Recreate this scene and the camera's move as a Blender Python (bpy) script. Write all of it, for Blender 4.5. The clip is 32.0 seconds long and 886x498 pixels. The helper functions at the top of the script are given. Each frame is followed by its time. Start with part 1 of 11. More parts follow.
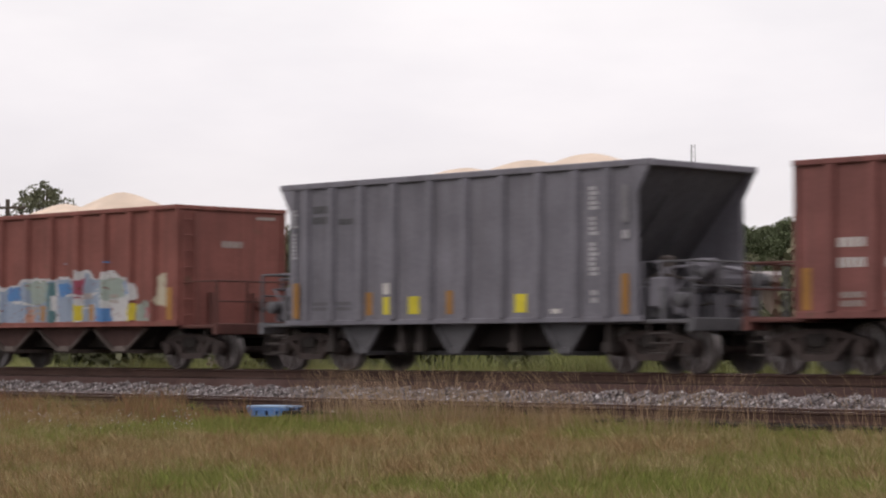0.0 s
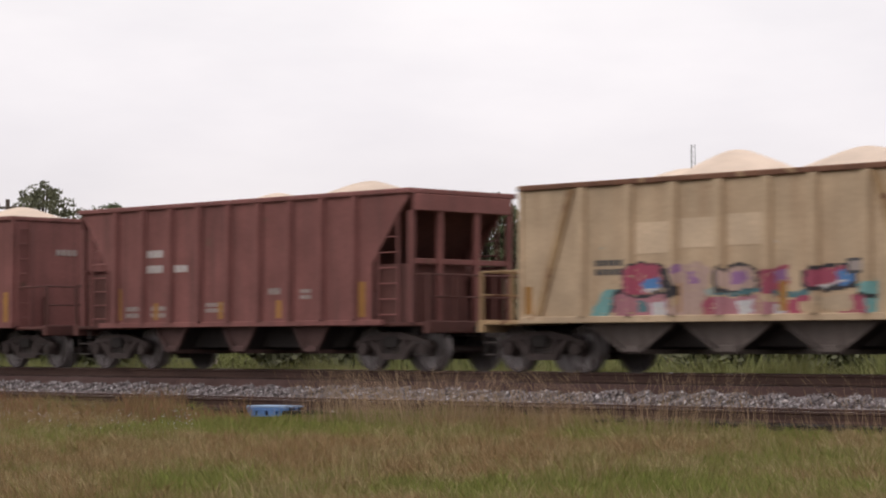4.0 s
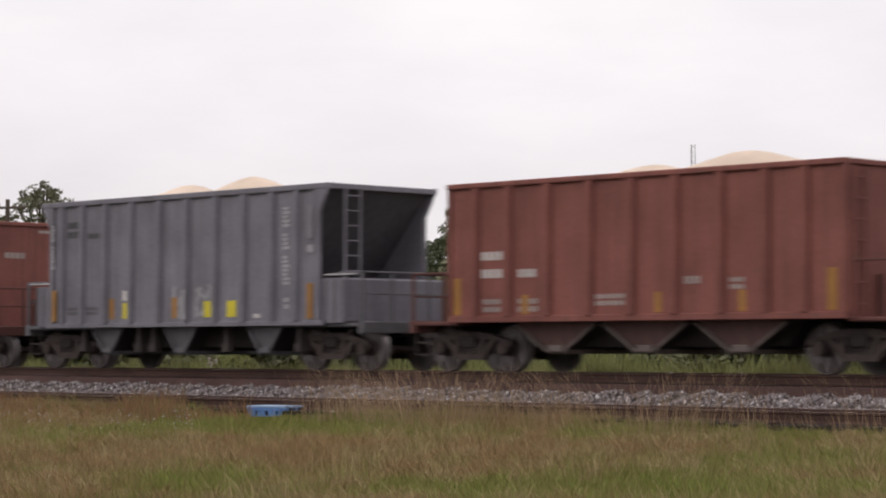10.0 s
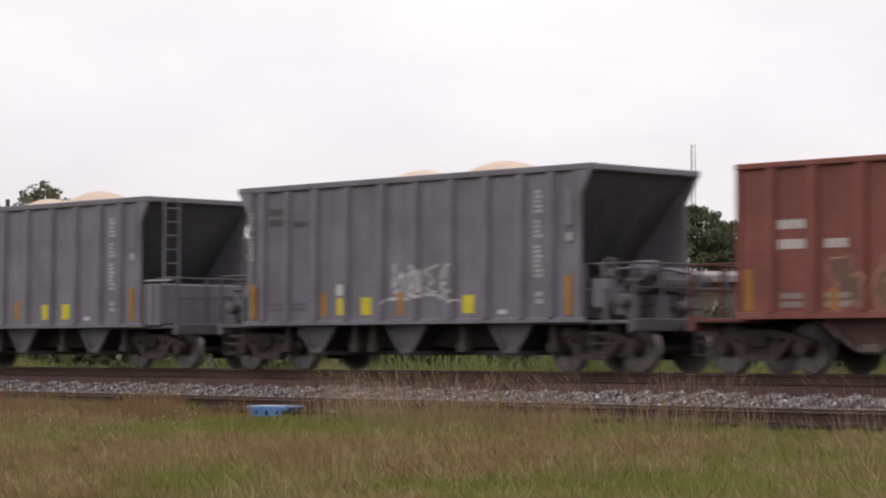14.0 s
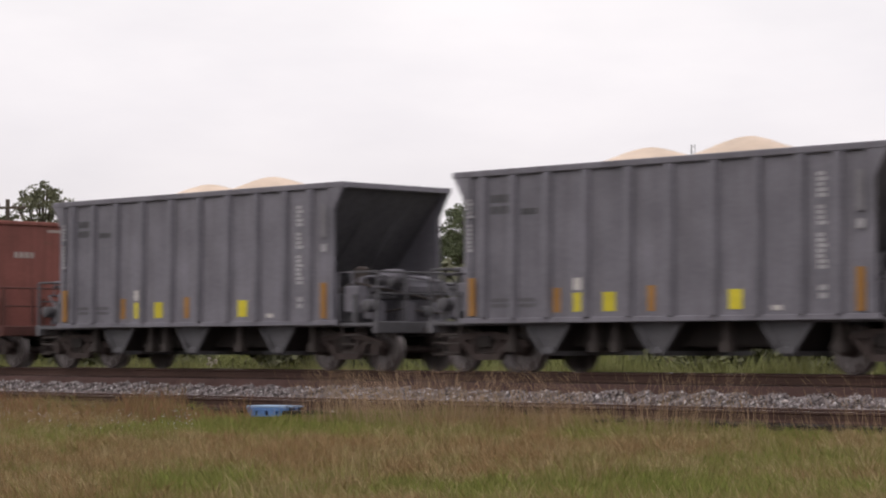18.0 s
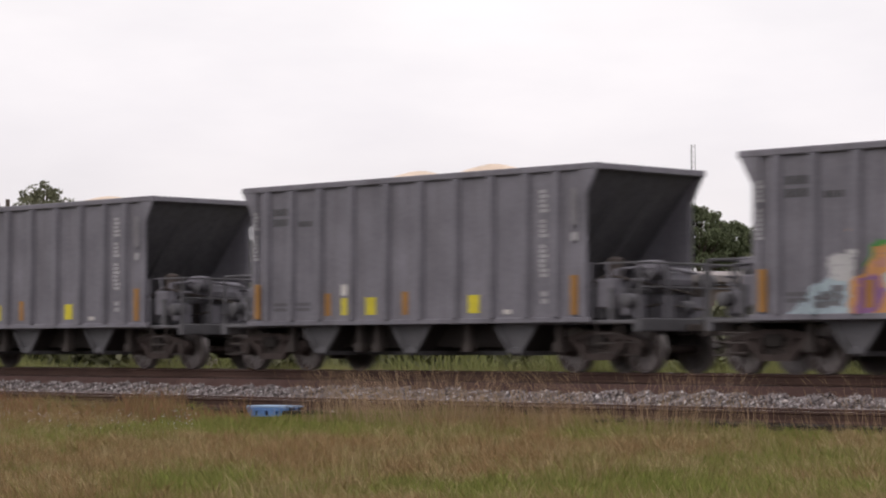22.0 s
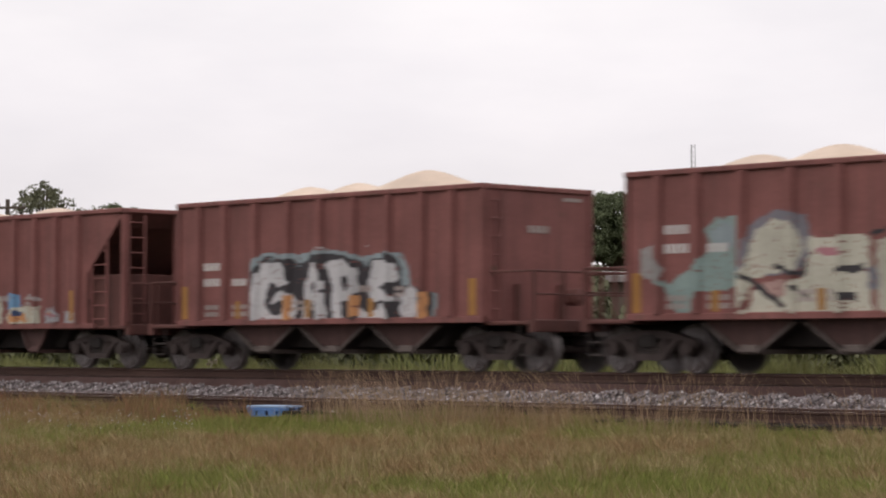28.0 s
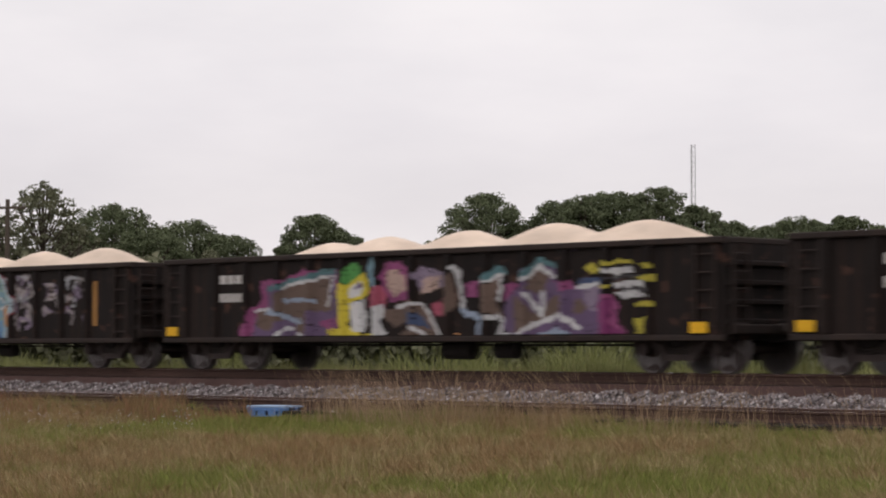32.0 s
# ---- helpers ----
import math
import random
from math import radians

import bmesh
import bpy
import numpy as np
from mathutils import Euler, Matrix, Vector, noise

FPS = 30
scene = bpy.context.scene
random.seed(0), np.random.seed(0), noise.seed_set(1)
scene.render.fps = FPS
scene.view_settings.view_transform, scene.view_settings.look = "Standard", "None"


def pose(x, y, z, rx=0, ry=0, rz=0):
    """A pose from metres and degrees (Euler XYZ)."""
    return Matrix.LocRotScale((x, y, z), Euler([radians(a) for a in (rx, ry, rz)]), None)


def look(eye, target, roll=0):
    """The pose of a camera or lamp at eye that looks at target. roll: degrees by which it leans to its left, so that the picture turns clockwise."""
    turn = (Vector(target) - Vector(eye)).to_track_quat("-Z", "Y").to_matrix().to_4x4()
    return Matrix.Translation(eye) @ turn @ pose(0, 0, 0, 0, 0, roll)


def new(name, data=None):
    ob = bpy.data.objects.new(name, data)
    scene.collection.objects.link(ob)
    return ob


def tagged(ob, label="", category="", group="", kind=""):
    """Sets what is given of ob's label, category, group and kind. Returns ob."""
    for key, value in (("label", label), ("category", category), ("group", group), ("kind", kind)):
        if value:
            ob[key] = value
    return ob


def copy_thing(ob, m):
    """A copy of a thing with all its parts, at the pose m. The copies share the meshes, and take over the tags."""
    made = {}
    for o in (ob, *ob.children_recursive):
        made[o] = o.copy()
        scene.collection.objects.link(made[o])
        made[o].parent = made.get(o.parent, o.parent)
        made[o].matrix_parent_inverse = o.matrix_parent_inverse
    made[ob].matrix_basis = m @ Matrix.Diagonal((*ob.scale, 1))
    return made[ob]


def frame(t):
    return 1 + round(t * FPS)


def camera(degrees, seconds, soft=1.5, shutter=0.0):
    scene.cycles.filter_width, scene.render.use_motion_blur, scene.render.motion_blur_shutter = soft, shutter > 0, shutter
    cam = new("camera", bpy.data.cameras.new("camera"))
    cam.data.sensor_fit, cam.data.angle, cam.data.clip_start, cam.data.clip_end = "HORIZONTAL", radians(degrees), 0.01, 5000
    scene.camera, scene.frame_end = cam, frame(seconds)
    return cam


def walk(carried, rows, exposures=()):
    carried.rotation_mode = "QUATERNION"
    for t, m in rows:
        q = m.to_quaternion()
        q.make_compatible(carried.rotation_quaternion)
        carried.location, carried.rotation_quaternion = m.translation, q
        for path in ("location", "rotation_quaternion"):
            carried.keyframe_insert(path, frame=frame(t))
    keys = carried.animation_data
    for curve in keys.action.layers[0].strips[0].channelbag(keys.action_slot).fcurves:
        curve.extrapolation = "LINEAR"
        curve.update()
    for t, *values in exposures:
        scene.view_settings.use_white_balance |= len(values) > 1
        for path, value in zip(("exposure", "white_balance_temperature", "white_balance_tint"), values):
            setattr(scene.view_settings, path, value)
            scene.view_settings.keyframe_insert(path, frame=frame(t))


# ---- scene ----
# camera: stands still beside the road, 1.44 m above it
cam = camera(21.15, 32.0, soft=2.0, shutter=0.3)
STAND = pose(0, 0, 0.442, 92.43, 0, 45.62)
# the clip's camera keeps adjusting its brightness a little
STOPS = [(0, 0.01), (1, 0.06), (2, -0.04), (3, -0.08), (4, 0.01), (7, 0.03), (8, -0.1), (9, -0.04), (11, 0.01), (13, 0.05), (14, 0.05), (17, -0.06), (18, 0.02), (19, -0.05), (20, -0.03), (22, 0.05), (23, 0.02), (24, 0.05), (27, 0.04), (28, 0.0), (29, -0.04), (30.2, -0.11), (32, -0.13)]
walk(cam, [(0, STAND), (32, STAND)], [(t, s, 6780, 12.3) for t, s in STOPS])

D = 34.65           # the main track's centre line runs along X at this Y, rail tops at z = 0
SIDING_Y, SIDING_Z = 30.4, -0.51
ROAD_Z = -1.02

# ---- world, sun ----
world = bpy.data.worlds.new("overcast_sky")
scene.world = world
world.use_nodes = True
wn, wl = world.node_tree.nodes, world.node_tree.links
wn.clear()
w_out = wn.new("ShaderNodeOutputWorld")
w_add = wn.new("ShaderNodeAddShader")
w_sky = wn.new("ShaderNodeTexSky")
w_sky.sky_type, w_sky.sun_disc = "NISHITA", False
w_sky.sun_elevation, w_sky.sun_rotation = radians(52), radians(160)
w_b1 = wn.new("ShaderNodeBackground")
w_b1.inputs["Strength"].default_value = 0.012
w_b2 = wn.new("ShaderNodeBackground")
w_b2.inputs["Strength"].default_value = 0.945
w_noise = wn.new("ShaderNodeTexNoise")
w_noise.inputs["Scale"].default_value = 5.0
w_noise.inputs["Detail"].default_value = 5.0
w_noise.inputs["Roughness"].default_value = 0.55
w_map = wn.new("ShaderNodeMapping")
w_map.inputs["Scale"].default_value = (1.0, 1.0, 3.2)
w_tex = wn.new("ShaderNodeTexCoord")
w_ramp = wn.new("ShaderNodeValToRGB")
w_ramp.color_ramp.elements[0].position = 0.3
w_ramp.color_ramp.elements[0].color = (0.86, 0.845, 0.88, 1)
w_ramp.color_ramp.elements[1].position = 0.68
w_ramp.color_ramp.elements[1].color = (1.0, 0.98, 1.0, 1)
wl.new(w_tex.outputs["Generated"], w_map.inputs["Vector"])
wl.new(w_map.outputs["Vector"], w_noise.inputs["Vector"])
wl.new(w_noise.outputs["Fac"], w_ramp.inputs["Fac"])
# an overcast sky is brightest overhead
w_sep = wn.new("ShaderNodeSeparateXYZ")
w_up = wn.new("ShaderNodeMapRange")
w_up.inputs["From Min"].default_value, w_up.inputs["From Max"].default_value = 0.14, 0.8
w_up.inputs["To Min"].default_value, w_up.inputs["To Max"].default_value = 1.0, 1.5
w_mul = wn.new("ShaderNodeMix")
w_mul.data_type, w_mul.blend_type = "RGBA", "MULTIPLY"
w_mul.inputs["Factor"].default_value = 1.0
wl.new(w_tex.outputs["Generated"], w_sep.inputs[0])
wl.new(w_sep.outputs["Z"], w_up.inputs["Value"])
# a greyer bank of cloud lies low over the horizon
w_low = wn.new("ShaderNodeValToRGB")
w_low.color_ramp.interpolation = "B_SPLINE"
for k_pos, k_val in ((0.03, 0.97), (0.062, 0.84), (0.1, 0.95)):
    k_el = w_low.color_ramp.elements.new(k_pos)
    k_el.color = (k_val, k_val * 0.99, k_val * 1.02, 1)
w_low.color_ramp.elements[0].color = (0.95, 0.94, 0.96, 1)
w_low.color_ramp.elements[-1].position = 0.16
w_low.color_ramp.elements[-1].color = (1, 1, 1, 1)
w_bank = wn.new("ShaderNodeMix")
w_bank.data_type, w_bank.blend_type = "RGBA", "MULTIPLY"
w_bank.inputs["Factor"].default_value = 1.0
wl.new(w_sep.outputs["Z"], w_low.inputs["Fac"])
wl.new(w_ramp.outputs["Color"], w_bank.inputs["A"])
wl.new(w_low.outputs["Color"], w_bank.inputs["B"])
wl.new(w_bank.outputs["Result"], w_mul.inputs["A"])
wl.new(w_up.outputs["Result"], w_mul.inputs["B"])
wl.new(w_mul.outputs["Result"], w_b2.inputs["Color"])
wl.new(w_sky.outputs["Color"], w_b1.inputs["Color"])
wl.new(w_b1.outputs[0], w_add.inputs[0])
wl.new(w_b2.outputs[0], w_add.inputs[1])
wl.new(w_add.outputs[0], w_out.inputs["Surface"])

sun_data = bpy.data.lights.new("sun", "SUN")
sun_data.energy, sun_data.angle, sun_data.color = 0.5, radians(25), (1.0, 0.96, 0.9)
sun = new("sun", sun_data)
sun.matrix_world = look((-20, -40, 60), (-30, 30, 0))


# ---- materials ----
TONE = 0.89         # all base colours, against the brightness of the sky


def paint(name, base, dirt, rough=0.6, metal=0.0, dirt_amount=0.5, streak=(7.0, 7.0, 0.35), fine=14.0, bump=0.12, spots=None, spot_at=0.66, spec=0.2):
    """Weathered surface: broad tone changes, streaks along the mapped axis, fine grain with relief, optional spots."""
    base, dirt = [c * TONE for c in base], [c * TONE for c in dirt]
    m = bpy.data.materials.new(name)
    m.use_nodes = True
    n, l = m.node_tree.nodes, m.node_tree.links
    b = n["Principled BSDF"]
    b.inputs["Roughness"].default_value, b.inputs["Metallic"].default_value = rough, metal
    b.inputs["Specular IOR Level"].default_value = spec
    tex = n.new("ShaderNodeTexCoord")
    mp = n.new("ShaderNodeMapping")
    mp.inputs["Scale"].default_value = streak
    l.new(tex.outputs["Object"], mp.inputs["Vector"])

    def noise_node(scale, vec, detail=4.0):
        k = n.new("ShaderNodeTexNoise")
        k.inputs["Scale"].default_value, k.inputs["Detail"].default_value = scale, detail
        l.new(vec, k.inputs["Vector"])
        return k

    def ramp(src, lo, hi, c0=(0, 0, 0, 1), c1=(1, 1, 1, 1)):
        k = n.new("ShaderNodeValToRGB")
        k.color_ramp.elements[0].position, k.color_ramp.elements[1].position = lo, hi
        k.color_ramp.elements[0].color, k.color_ramp.elements[1].color = c0, c1
        l.new(src, k.inputs["Fac"])
        return k

    def mix(fac, a, c):
        k = n.new("ShaderNodeMix")
        k.data_type = "RGBA"
        for s, v in ((k.inputs["Factor"], fac), (k.inputs["A"], a), (k.inputs["B"], c)):
            if hasattr(v, "is_linked"):
                l.new(v, s)
            else:
                s.default_value = v
        return k

    k_in = lambda c: (*c, 1)
    broad = noise_node(0.9, tex.outputs["Object"], 3.0)
    run = noise_node(1.0, mp.outputs["Vector"], 5.0)
    grain = noise_node(fine, tex.outputs["Object"], 6.0)
    tone = ramp(broad.outputs["Fac"], 0.3, 0.7, k_in([c * 0.78 for c in base]), k_in([min(1, c * 1.14) for c in base]))
    f1 = ramp(run.outputs["Fac"], 0.45, 0.78)
    scale_f = n.new("ShaderNodeMath")
    scale_f.operation = "MULTIPLY"
    scale_f.inputs[1].default_value = dirt_amount
    l.new(f1.outputs["Color"], scale_f.inputs[0])
    c1 = mix(scale_f.outputs[0], tone.outputs["Color"], k_in(dirt))
    f2 = ramp(grain.outputs["Fac"], 0.35, 0.75, (0.9, 0.9, 0.9, 1), (1.07, 1.07, 1.07, 1))
    mul = n.new("ShaderNodeMix")
    mul.data_type, mul.blend_type = "RGBA", "MULTIPLY"
    mul.inputs["Factor"].default_value = 1.0
    l.new(c1.outputs["Result"], mul.inputs["A"])
    l.new(f2.outputs["Color"], mul.inputs["B"])
    last = mul.outputs["Result"]
    if spots:
        sp = noise_node(2.6, tex.outputs["Object"], 8.0)
        f3 = ramp(sp.outputs["Fac"], spot_at, spot_at + 0.05)
        c3 = mix(f3.outputs["Color"], last, k_in(spots))
        last = c3.outputs["Result"]
    info = n.new("ShaderNodeObjectInfo")
    tint = n.new("ShaderNodeHueSaturation")
    vr = n.new("ShaderNodeMapRange")
    vr.inputs["To Min"].default_value, vr.inputs["To Max"].default_value = 0.94, 1.06
    l.new(info.outputs["Random"], vr.inputs["Value"])
    l.new(vr.outputs["Result"], tint.inputs["Value"])
    l.new(last, tint.inputs["Color"])
    l.new(tint.outputs["Color"], b.inputs["Base Color"])
    bp = n.new("ShaderNodeBump")
    bp.inputs["Strength"].default_value, bp.inputs["Distance"].default_value = bump, 0.01
    l.new(grain.outputs["Fac"], bp.inputs["Height"])
    l.new(bp.outputs["Normal"], b.inputs["Normal"])
    return m


def islands(name, cols, rough=0.9, spec=0.2):
    """Loose pieces, each island with a tone of its own."""
    m = bpy.data.materials.new(name)
    m.use_nodes = True
    n, l = m.node_tree.nodes, m.node_tree.links
    b = n["Principled BSDF"]
    b.inputs["Roughness"].default_value = rough
    b.inputs["Specular IOR Level"].default_value = spec
    g = n.new("ShaderNodeNewGeometry")
    r = n.new("ShaderNodeValToRGB")
    while len(r.color_ramp.elements) < len(cols):
        r.color_ramp.elements.new(0.5)
    for i, c in enumerate(cols):
        r.color_ramp.elements[i].position = i / (len(cols) - 1)
        r.color_ramp.elements[i].color = (*[k * TONE for k in c], 1)
    l.new(g.outputs["Random Per Island"], r.inputs["Fac"])
    l.new(r.outputs["Color"], b.inputs["Base Color"])
    return m


M = {}
M["oxide"] = paint("oxide_red_paint", (0.24, 0.09, 0.076), (0.1, 0.05, 0.043), 0.7, dirt_amount=0.55, spots=(0.16, 0.08, 0.06))
M["oxide_dull"] = paint("dull_brown_paint", (0.232, 0.095, 0.086), (0.085, 0.05, 0.046), 0.7, dirt_amount=0.55, spots=(0.14, 0.075, 0.06))
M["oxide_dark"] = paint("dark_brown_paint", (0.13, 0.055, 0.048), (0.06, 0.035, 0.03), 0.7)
M["grey"] = paint("grey_paint", (0.198, 0.19, 0.219), (0.122, 0.114, 0.125), 0.7, dirt_amount=0.6)
M["grey_dark"] = paint("dark_grey_paint", (0.13, 0.126, 0.138), (0.07, 0.067, 0.07), 0.7, dirt_amount=0.6)
M["tan"] = paint("tan_paint", (0.55, 0.41, 0.275), (0.34, 0.2, 0.115), 0.65, dirt_amount=0.5, streak=(2.6, 2.6, 0.22), bump=0.12, spots=(0.2, 0.09, 0.04), spot_at=0.68)
M["tan_pale"] = paint("newer_tan_paint", (0.62, 0.475, 0.335), (0.5, 0.36, 0.23), 0.6, dirt_amount=0.35)
M["tan_dark"] = paint("rusty_tan_paint", (0.4, 0.27, 0.15), (0.17, 0.085, 0.045), 0.7, dirt_amount=0.8, spots=(0.13, 0.06, 0.035), spot_at=0.6)
M["rust"] = paint("brown_rust", (0.2, 0.1, 0.065), (0.1, 0.05, 0.035), 0.85, dirt_amount=0.8, spots=(0.3, 0.2, 0.12), spot_at=0.62)
M["black"] = paint("black_rusty_paint", (0.014, 0.0105, 0.01), (0.03, 0.017, 0.013), 0.7, dirt_amount=0.8, spots=(0.06, 0.03, 0.022), spot_at=0.6, spec=0.12)
M["black_rust"] = paint("brown_black_rust", (0.028, 0.02, 0.018), (0.045, 0.027, 0.02), 0.75, dirt_amount=0.8)
M["steel"] = paint("grimy_steel", (0.055, 0.046, 0.044), (0.1, 0.08, 0.074), 0.75, 0.0, dirt_amount=0.7)
M["frame"] = paint("dusty_cast_steel", (0.08, 0.061, 0.058), (0.036, 0.028, 0.027), 0.85, 0.0, dirt_amount=0.7)
M["wheel"] = paint("wheel_steel", (0.06, 0.043, 0.041), (0.034, 0.027, 0.026), 0.75, 0.0)
M["tread"] = paint("worn_tread_steel", (0.22, 0.2, 0.2), (0.12, 0.1, 0.1), 0.5, 0.6)
M["under"] = paint("underframe_black", (0.032, 0.027, 0.026), (0.05, 0.04, 0.037), 0.8)
M["strip"] = paint("reflector_yellow", (0.36, 0.18, 0.05), (0.22, 0.11, 0.04), 0.5)
M["plate_yellow"] = paint("yellow_panel_paint", (0.6, 0.51, 0.045), (0.38, 0.31, 0.045), 0.5, dirt_amount=0.35)
M["plate_amber"] = paint("amber_panel_paint", (0.75, 0.42, 0.02), (0.5, 0.28, 0.03), 0.5, dirt_amount=0.35)
M["white"] = paint("white_stencil_paint", (0.58, 0.55, 0.53), (0.35, 0.3, 0.28), 0.6, dirt_amount=0.6)
M["chute_dust"] = paint("dusty_chute_steel", (0.165, 0.135, 0.124), (0.085, 0.064, 0.058), 0.85, dirt_amount=0.7)
M["chute_brown"] = paint("rusty_chute_steel", (0.115, 0.066, 0.061), (0.06, 0.042, 0.04), 0.85, dirt_amount=0.7)
M["pale_letter"] = paint("pale_grey_stencil_paint", (0.4, 0.39, 0.405), (0.3, 0.29, 0.3), 0.6, dirt_amount=0.4)
M["grey_soft"] = paint("worn_grey_paint", (0.25, 0.24, 0.26), (0.19, 0.182, 0.2), 0.7, dirt_amount=0.6)
M["dim_white"] = paint("faded_stencil_paint", (0.36, 0.31, 0.29), (0.25, 0.18, 0.16), 0.6, dirt_amount=0.7)
M["faint_letter"] = paint("faded_black_stencil_paint", (0.075, 0.075, 0.08), (0.11, 0.107, 0.11), 0.6)
M["sand"] = paint("pale_crushed_stone", (0.7, 0.57, 0.465), (0.6, 0.475, 0.375), 0.95, dirt_amount=0.5, streak=(2.5, 2.5, 2.5), fine=30.0, bump=0.9)
M["rail"] = paint("rusty_rail", (0.075, 0.042, 0.034), (0.045, 0.026, 0.022), 0.8, 0.0, streak=(0.4, 6.0, 6.0))
M["rail_top"] = paint("worn_rail_top", (0.6, 0.57, 0.55), (0.4, 0.34, 0.32), 0.4, 0.4, streak=(0.4, 6.0, 6.0))
M["tie"] = paint("creosoted_timber", (0.035, 0.028, 0.025), (0.02, 0.017, 0.015), 0.9, streak=(0.6, 8.0, 8.0))
M["ballast_rusty"] = paint("rust_stained_ballast", (0.078, 0.045, 0.04), (0.042, 0.025, 0.023), 0.95, streak=(5.0, 9.0, 9.0), fine=30.0, bump=1.0)
M["ballast"] = paint("ballast_bed", (0.075, 0.064, 0.06), (0.035, 0.03, 0.028), 0.95, streak=(9.0, 9.0, 9.0), fine=40.0, bump=1.0)
M["stones"] = islands("ballast_stones", [(0.19, 0.155, 0.157), (0.085, 0.07, 0.07), (0.27, 0.24, 0.245), (0.13, 0.108, 0.11), (0.38, 0.35, 0.355), (0.13, 0.095, 0.092), (0.22, 0.195, 0.2), (0.1, 0.085, 0.085), (0.6, 0.56, 0.56)])
M["soil"] = paint("grassy_soil", (0.075, 0.068, 0.022), (0.05, 0.058, 0.018), 0.95, streak=(0.5, 0.5, 0.5), fine=9.0, bump=0.8, spec=0.0)
M["asphalt"] = paint("road_asphalt", (0.055, 0.054, 0.055), (0.04, 0.04, 0.04), 0.9, streak=(0.2, 2.0, 2.0), fine=60.0, bump=0.5)


def plain(name, col, rough=0.6, metal=0.0, **kw):
    return paint(name, col, tuple(c * 0.6 for c in col), rough, metal, dirt_amount=0.75, **kw)


SPRAY = {
    "s_white": (0.6, 0.59, 0.6), "s_black": (0.055, 0.05, 0.055), "s_silver": (0.42, 0.42, 0.44), "s_blue": (0.1, 0.24, 0.5),
    "s_brick2": (0.26, 0.07, 0.08), "s_sagepale": (0.3, 0.42, 0.36), "s_royal": (0.05, 0.13, 0.34),
    "s_navy": (0.06, 0.085, 0.17), "s_sky": (0.34, 0.55, 0.68), "s_teal": (0.2, 0.41, 0.4), "s_green": (0.09, 0.3, 0.08),
    "s_lime": (0.34, 0.62, 0.14), "s_orange": (0.6, 0.29, 0.13), "s_peach": (0.5, 0.27, 0.2), "s_yellow": (0.68, 0.55, 0.06),
    "s_pink": (0.42, 0.15, 0.25), "s_purple": (0.14, 0.09, 0.17), "s_cream": (0.55, 0.49, 0.38),
    "s_brown": (0.2, 0.12, 0.09), "s_mauve": (0.26, 0.2, 0.28), "s_mist": (0.3, 0.36, 0.38),
    "s_dusk": (0.3, 0.36, 0.46), "s_sage": (0.34, 0.4, 0.36), "s_tealdark": (0.1, 0.2, 0.22), "s_crimson": (0.4, 0.09, 0.14), "s_rose": (0.44, 0.2, 0.23),
    "s_mud": (0.26, 0.19, 0.16), "s_mud2": (0.15, 0.1, 0.08), "s_sand": (0.36, 0.29, 0.24), "s_dimw": (0.38, 0.33, 0.33), "s_peachdust": (0.5, 0.35, 0.3), "s_orchid": (0.33, 0.17, 0.34),
    "s_tan2": (0.52, 0.4, 0.28), "s_coal": (0.075, 0.072, 0.085), "s_slate": (0.22, 0.21, 0.24), "s_lime2": (0.44, 0.45, 0.14), "s_lime3": (0.28, 0.37, 0.07), "s_tanpink": (0.5, 0.31, 0.28),
    "s_grass": (0.2, 0.27, 0.13), "s_butter": (0.6, 0.53, 0.26), "s_magenta": (0.28, 0.07, 0.18), "s_denim": (0.05, 0.1, 0.26), "s_denim2": (0.08, 0.15, 0.34), "s_aqua": (0.22, 0.36, 0.43),
    "s_bone": (0.55, 0.53, 0.44), "s_powder": (0.4, 0.48, 0.54), "s_paleb": (0.46, 0.56, 0.62), "s_grey2": (0.2, 0.2, 0.22), "s_apricot": (0.66, 0.33, 0.14), "s_salmon": (0.58, 0.3, 0.24),
    "s_ochre": (0.5, 0.27, 0.07), "s_jade": (0.18, 0.31, 0.2), "s_rosedust": (0.46, 0.3, 0.27), "s_sagegrey": (0.36, 0.34, 0.33), "s_jadepale": (0.28, 0.37, 0.35), "s_cornflower": (0.17, 0.33, 0.52),
    "s_yellow2": (0.5, 0.43, 0.06), "s_plum": (0.2, 0.035, 0.13),
}
for k_name, k_col in SPRAY.items():
    M[k_name] = plain("spray_" + k_name[2:], tuple(c * 0.86 for c in k_col), 0.55)


# ---- mesh helpers ----
def prism(bm, pts, axis, a, b, mi=0):
    """A polygon of (u, v) drawn in the plane across axis and pulled along it from a to b. x: (y, z); y: (x, z); z: (x, y)."""
    def at(p, s):
        return {"x": (s, p[0], p[1]), "y": (p[0], s, p[1]), "z": (p[0], p[1], s)}[axis]
    v0 = [bm.verts.new(at(p, a)) for p in pts]
    v1 = [bm.verts.new(at(p, b)) for p in pts]
    n = len(pts)
    fs = [bm.faces.new(v0), bm.faces.new(v1[::-1])]
    fs += [bm.faces.new((v0[i], v1[i], v1[(i + 1) % n], v0[(i + 1) % n])) for i in range(n)]
    for f in fs:
        f.material_index = mi
    return fs


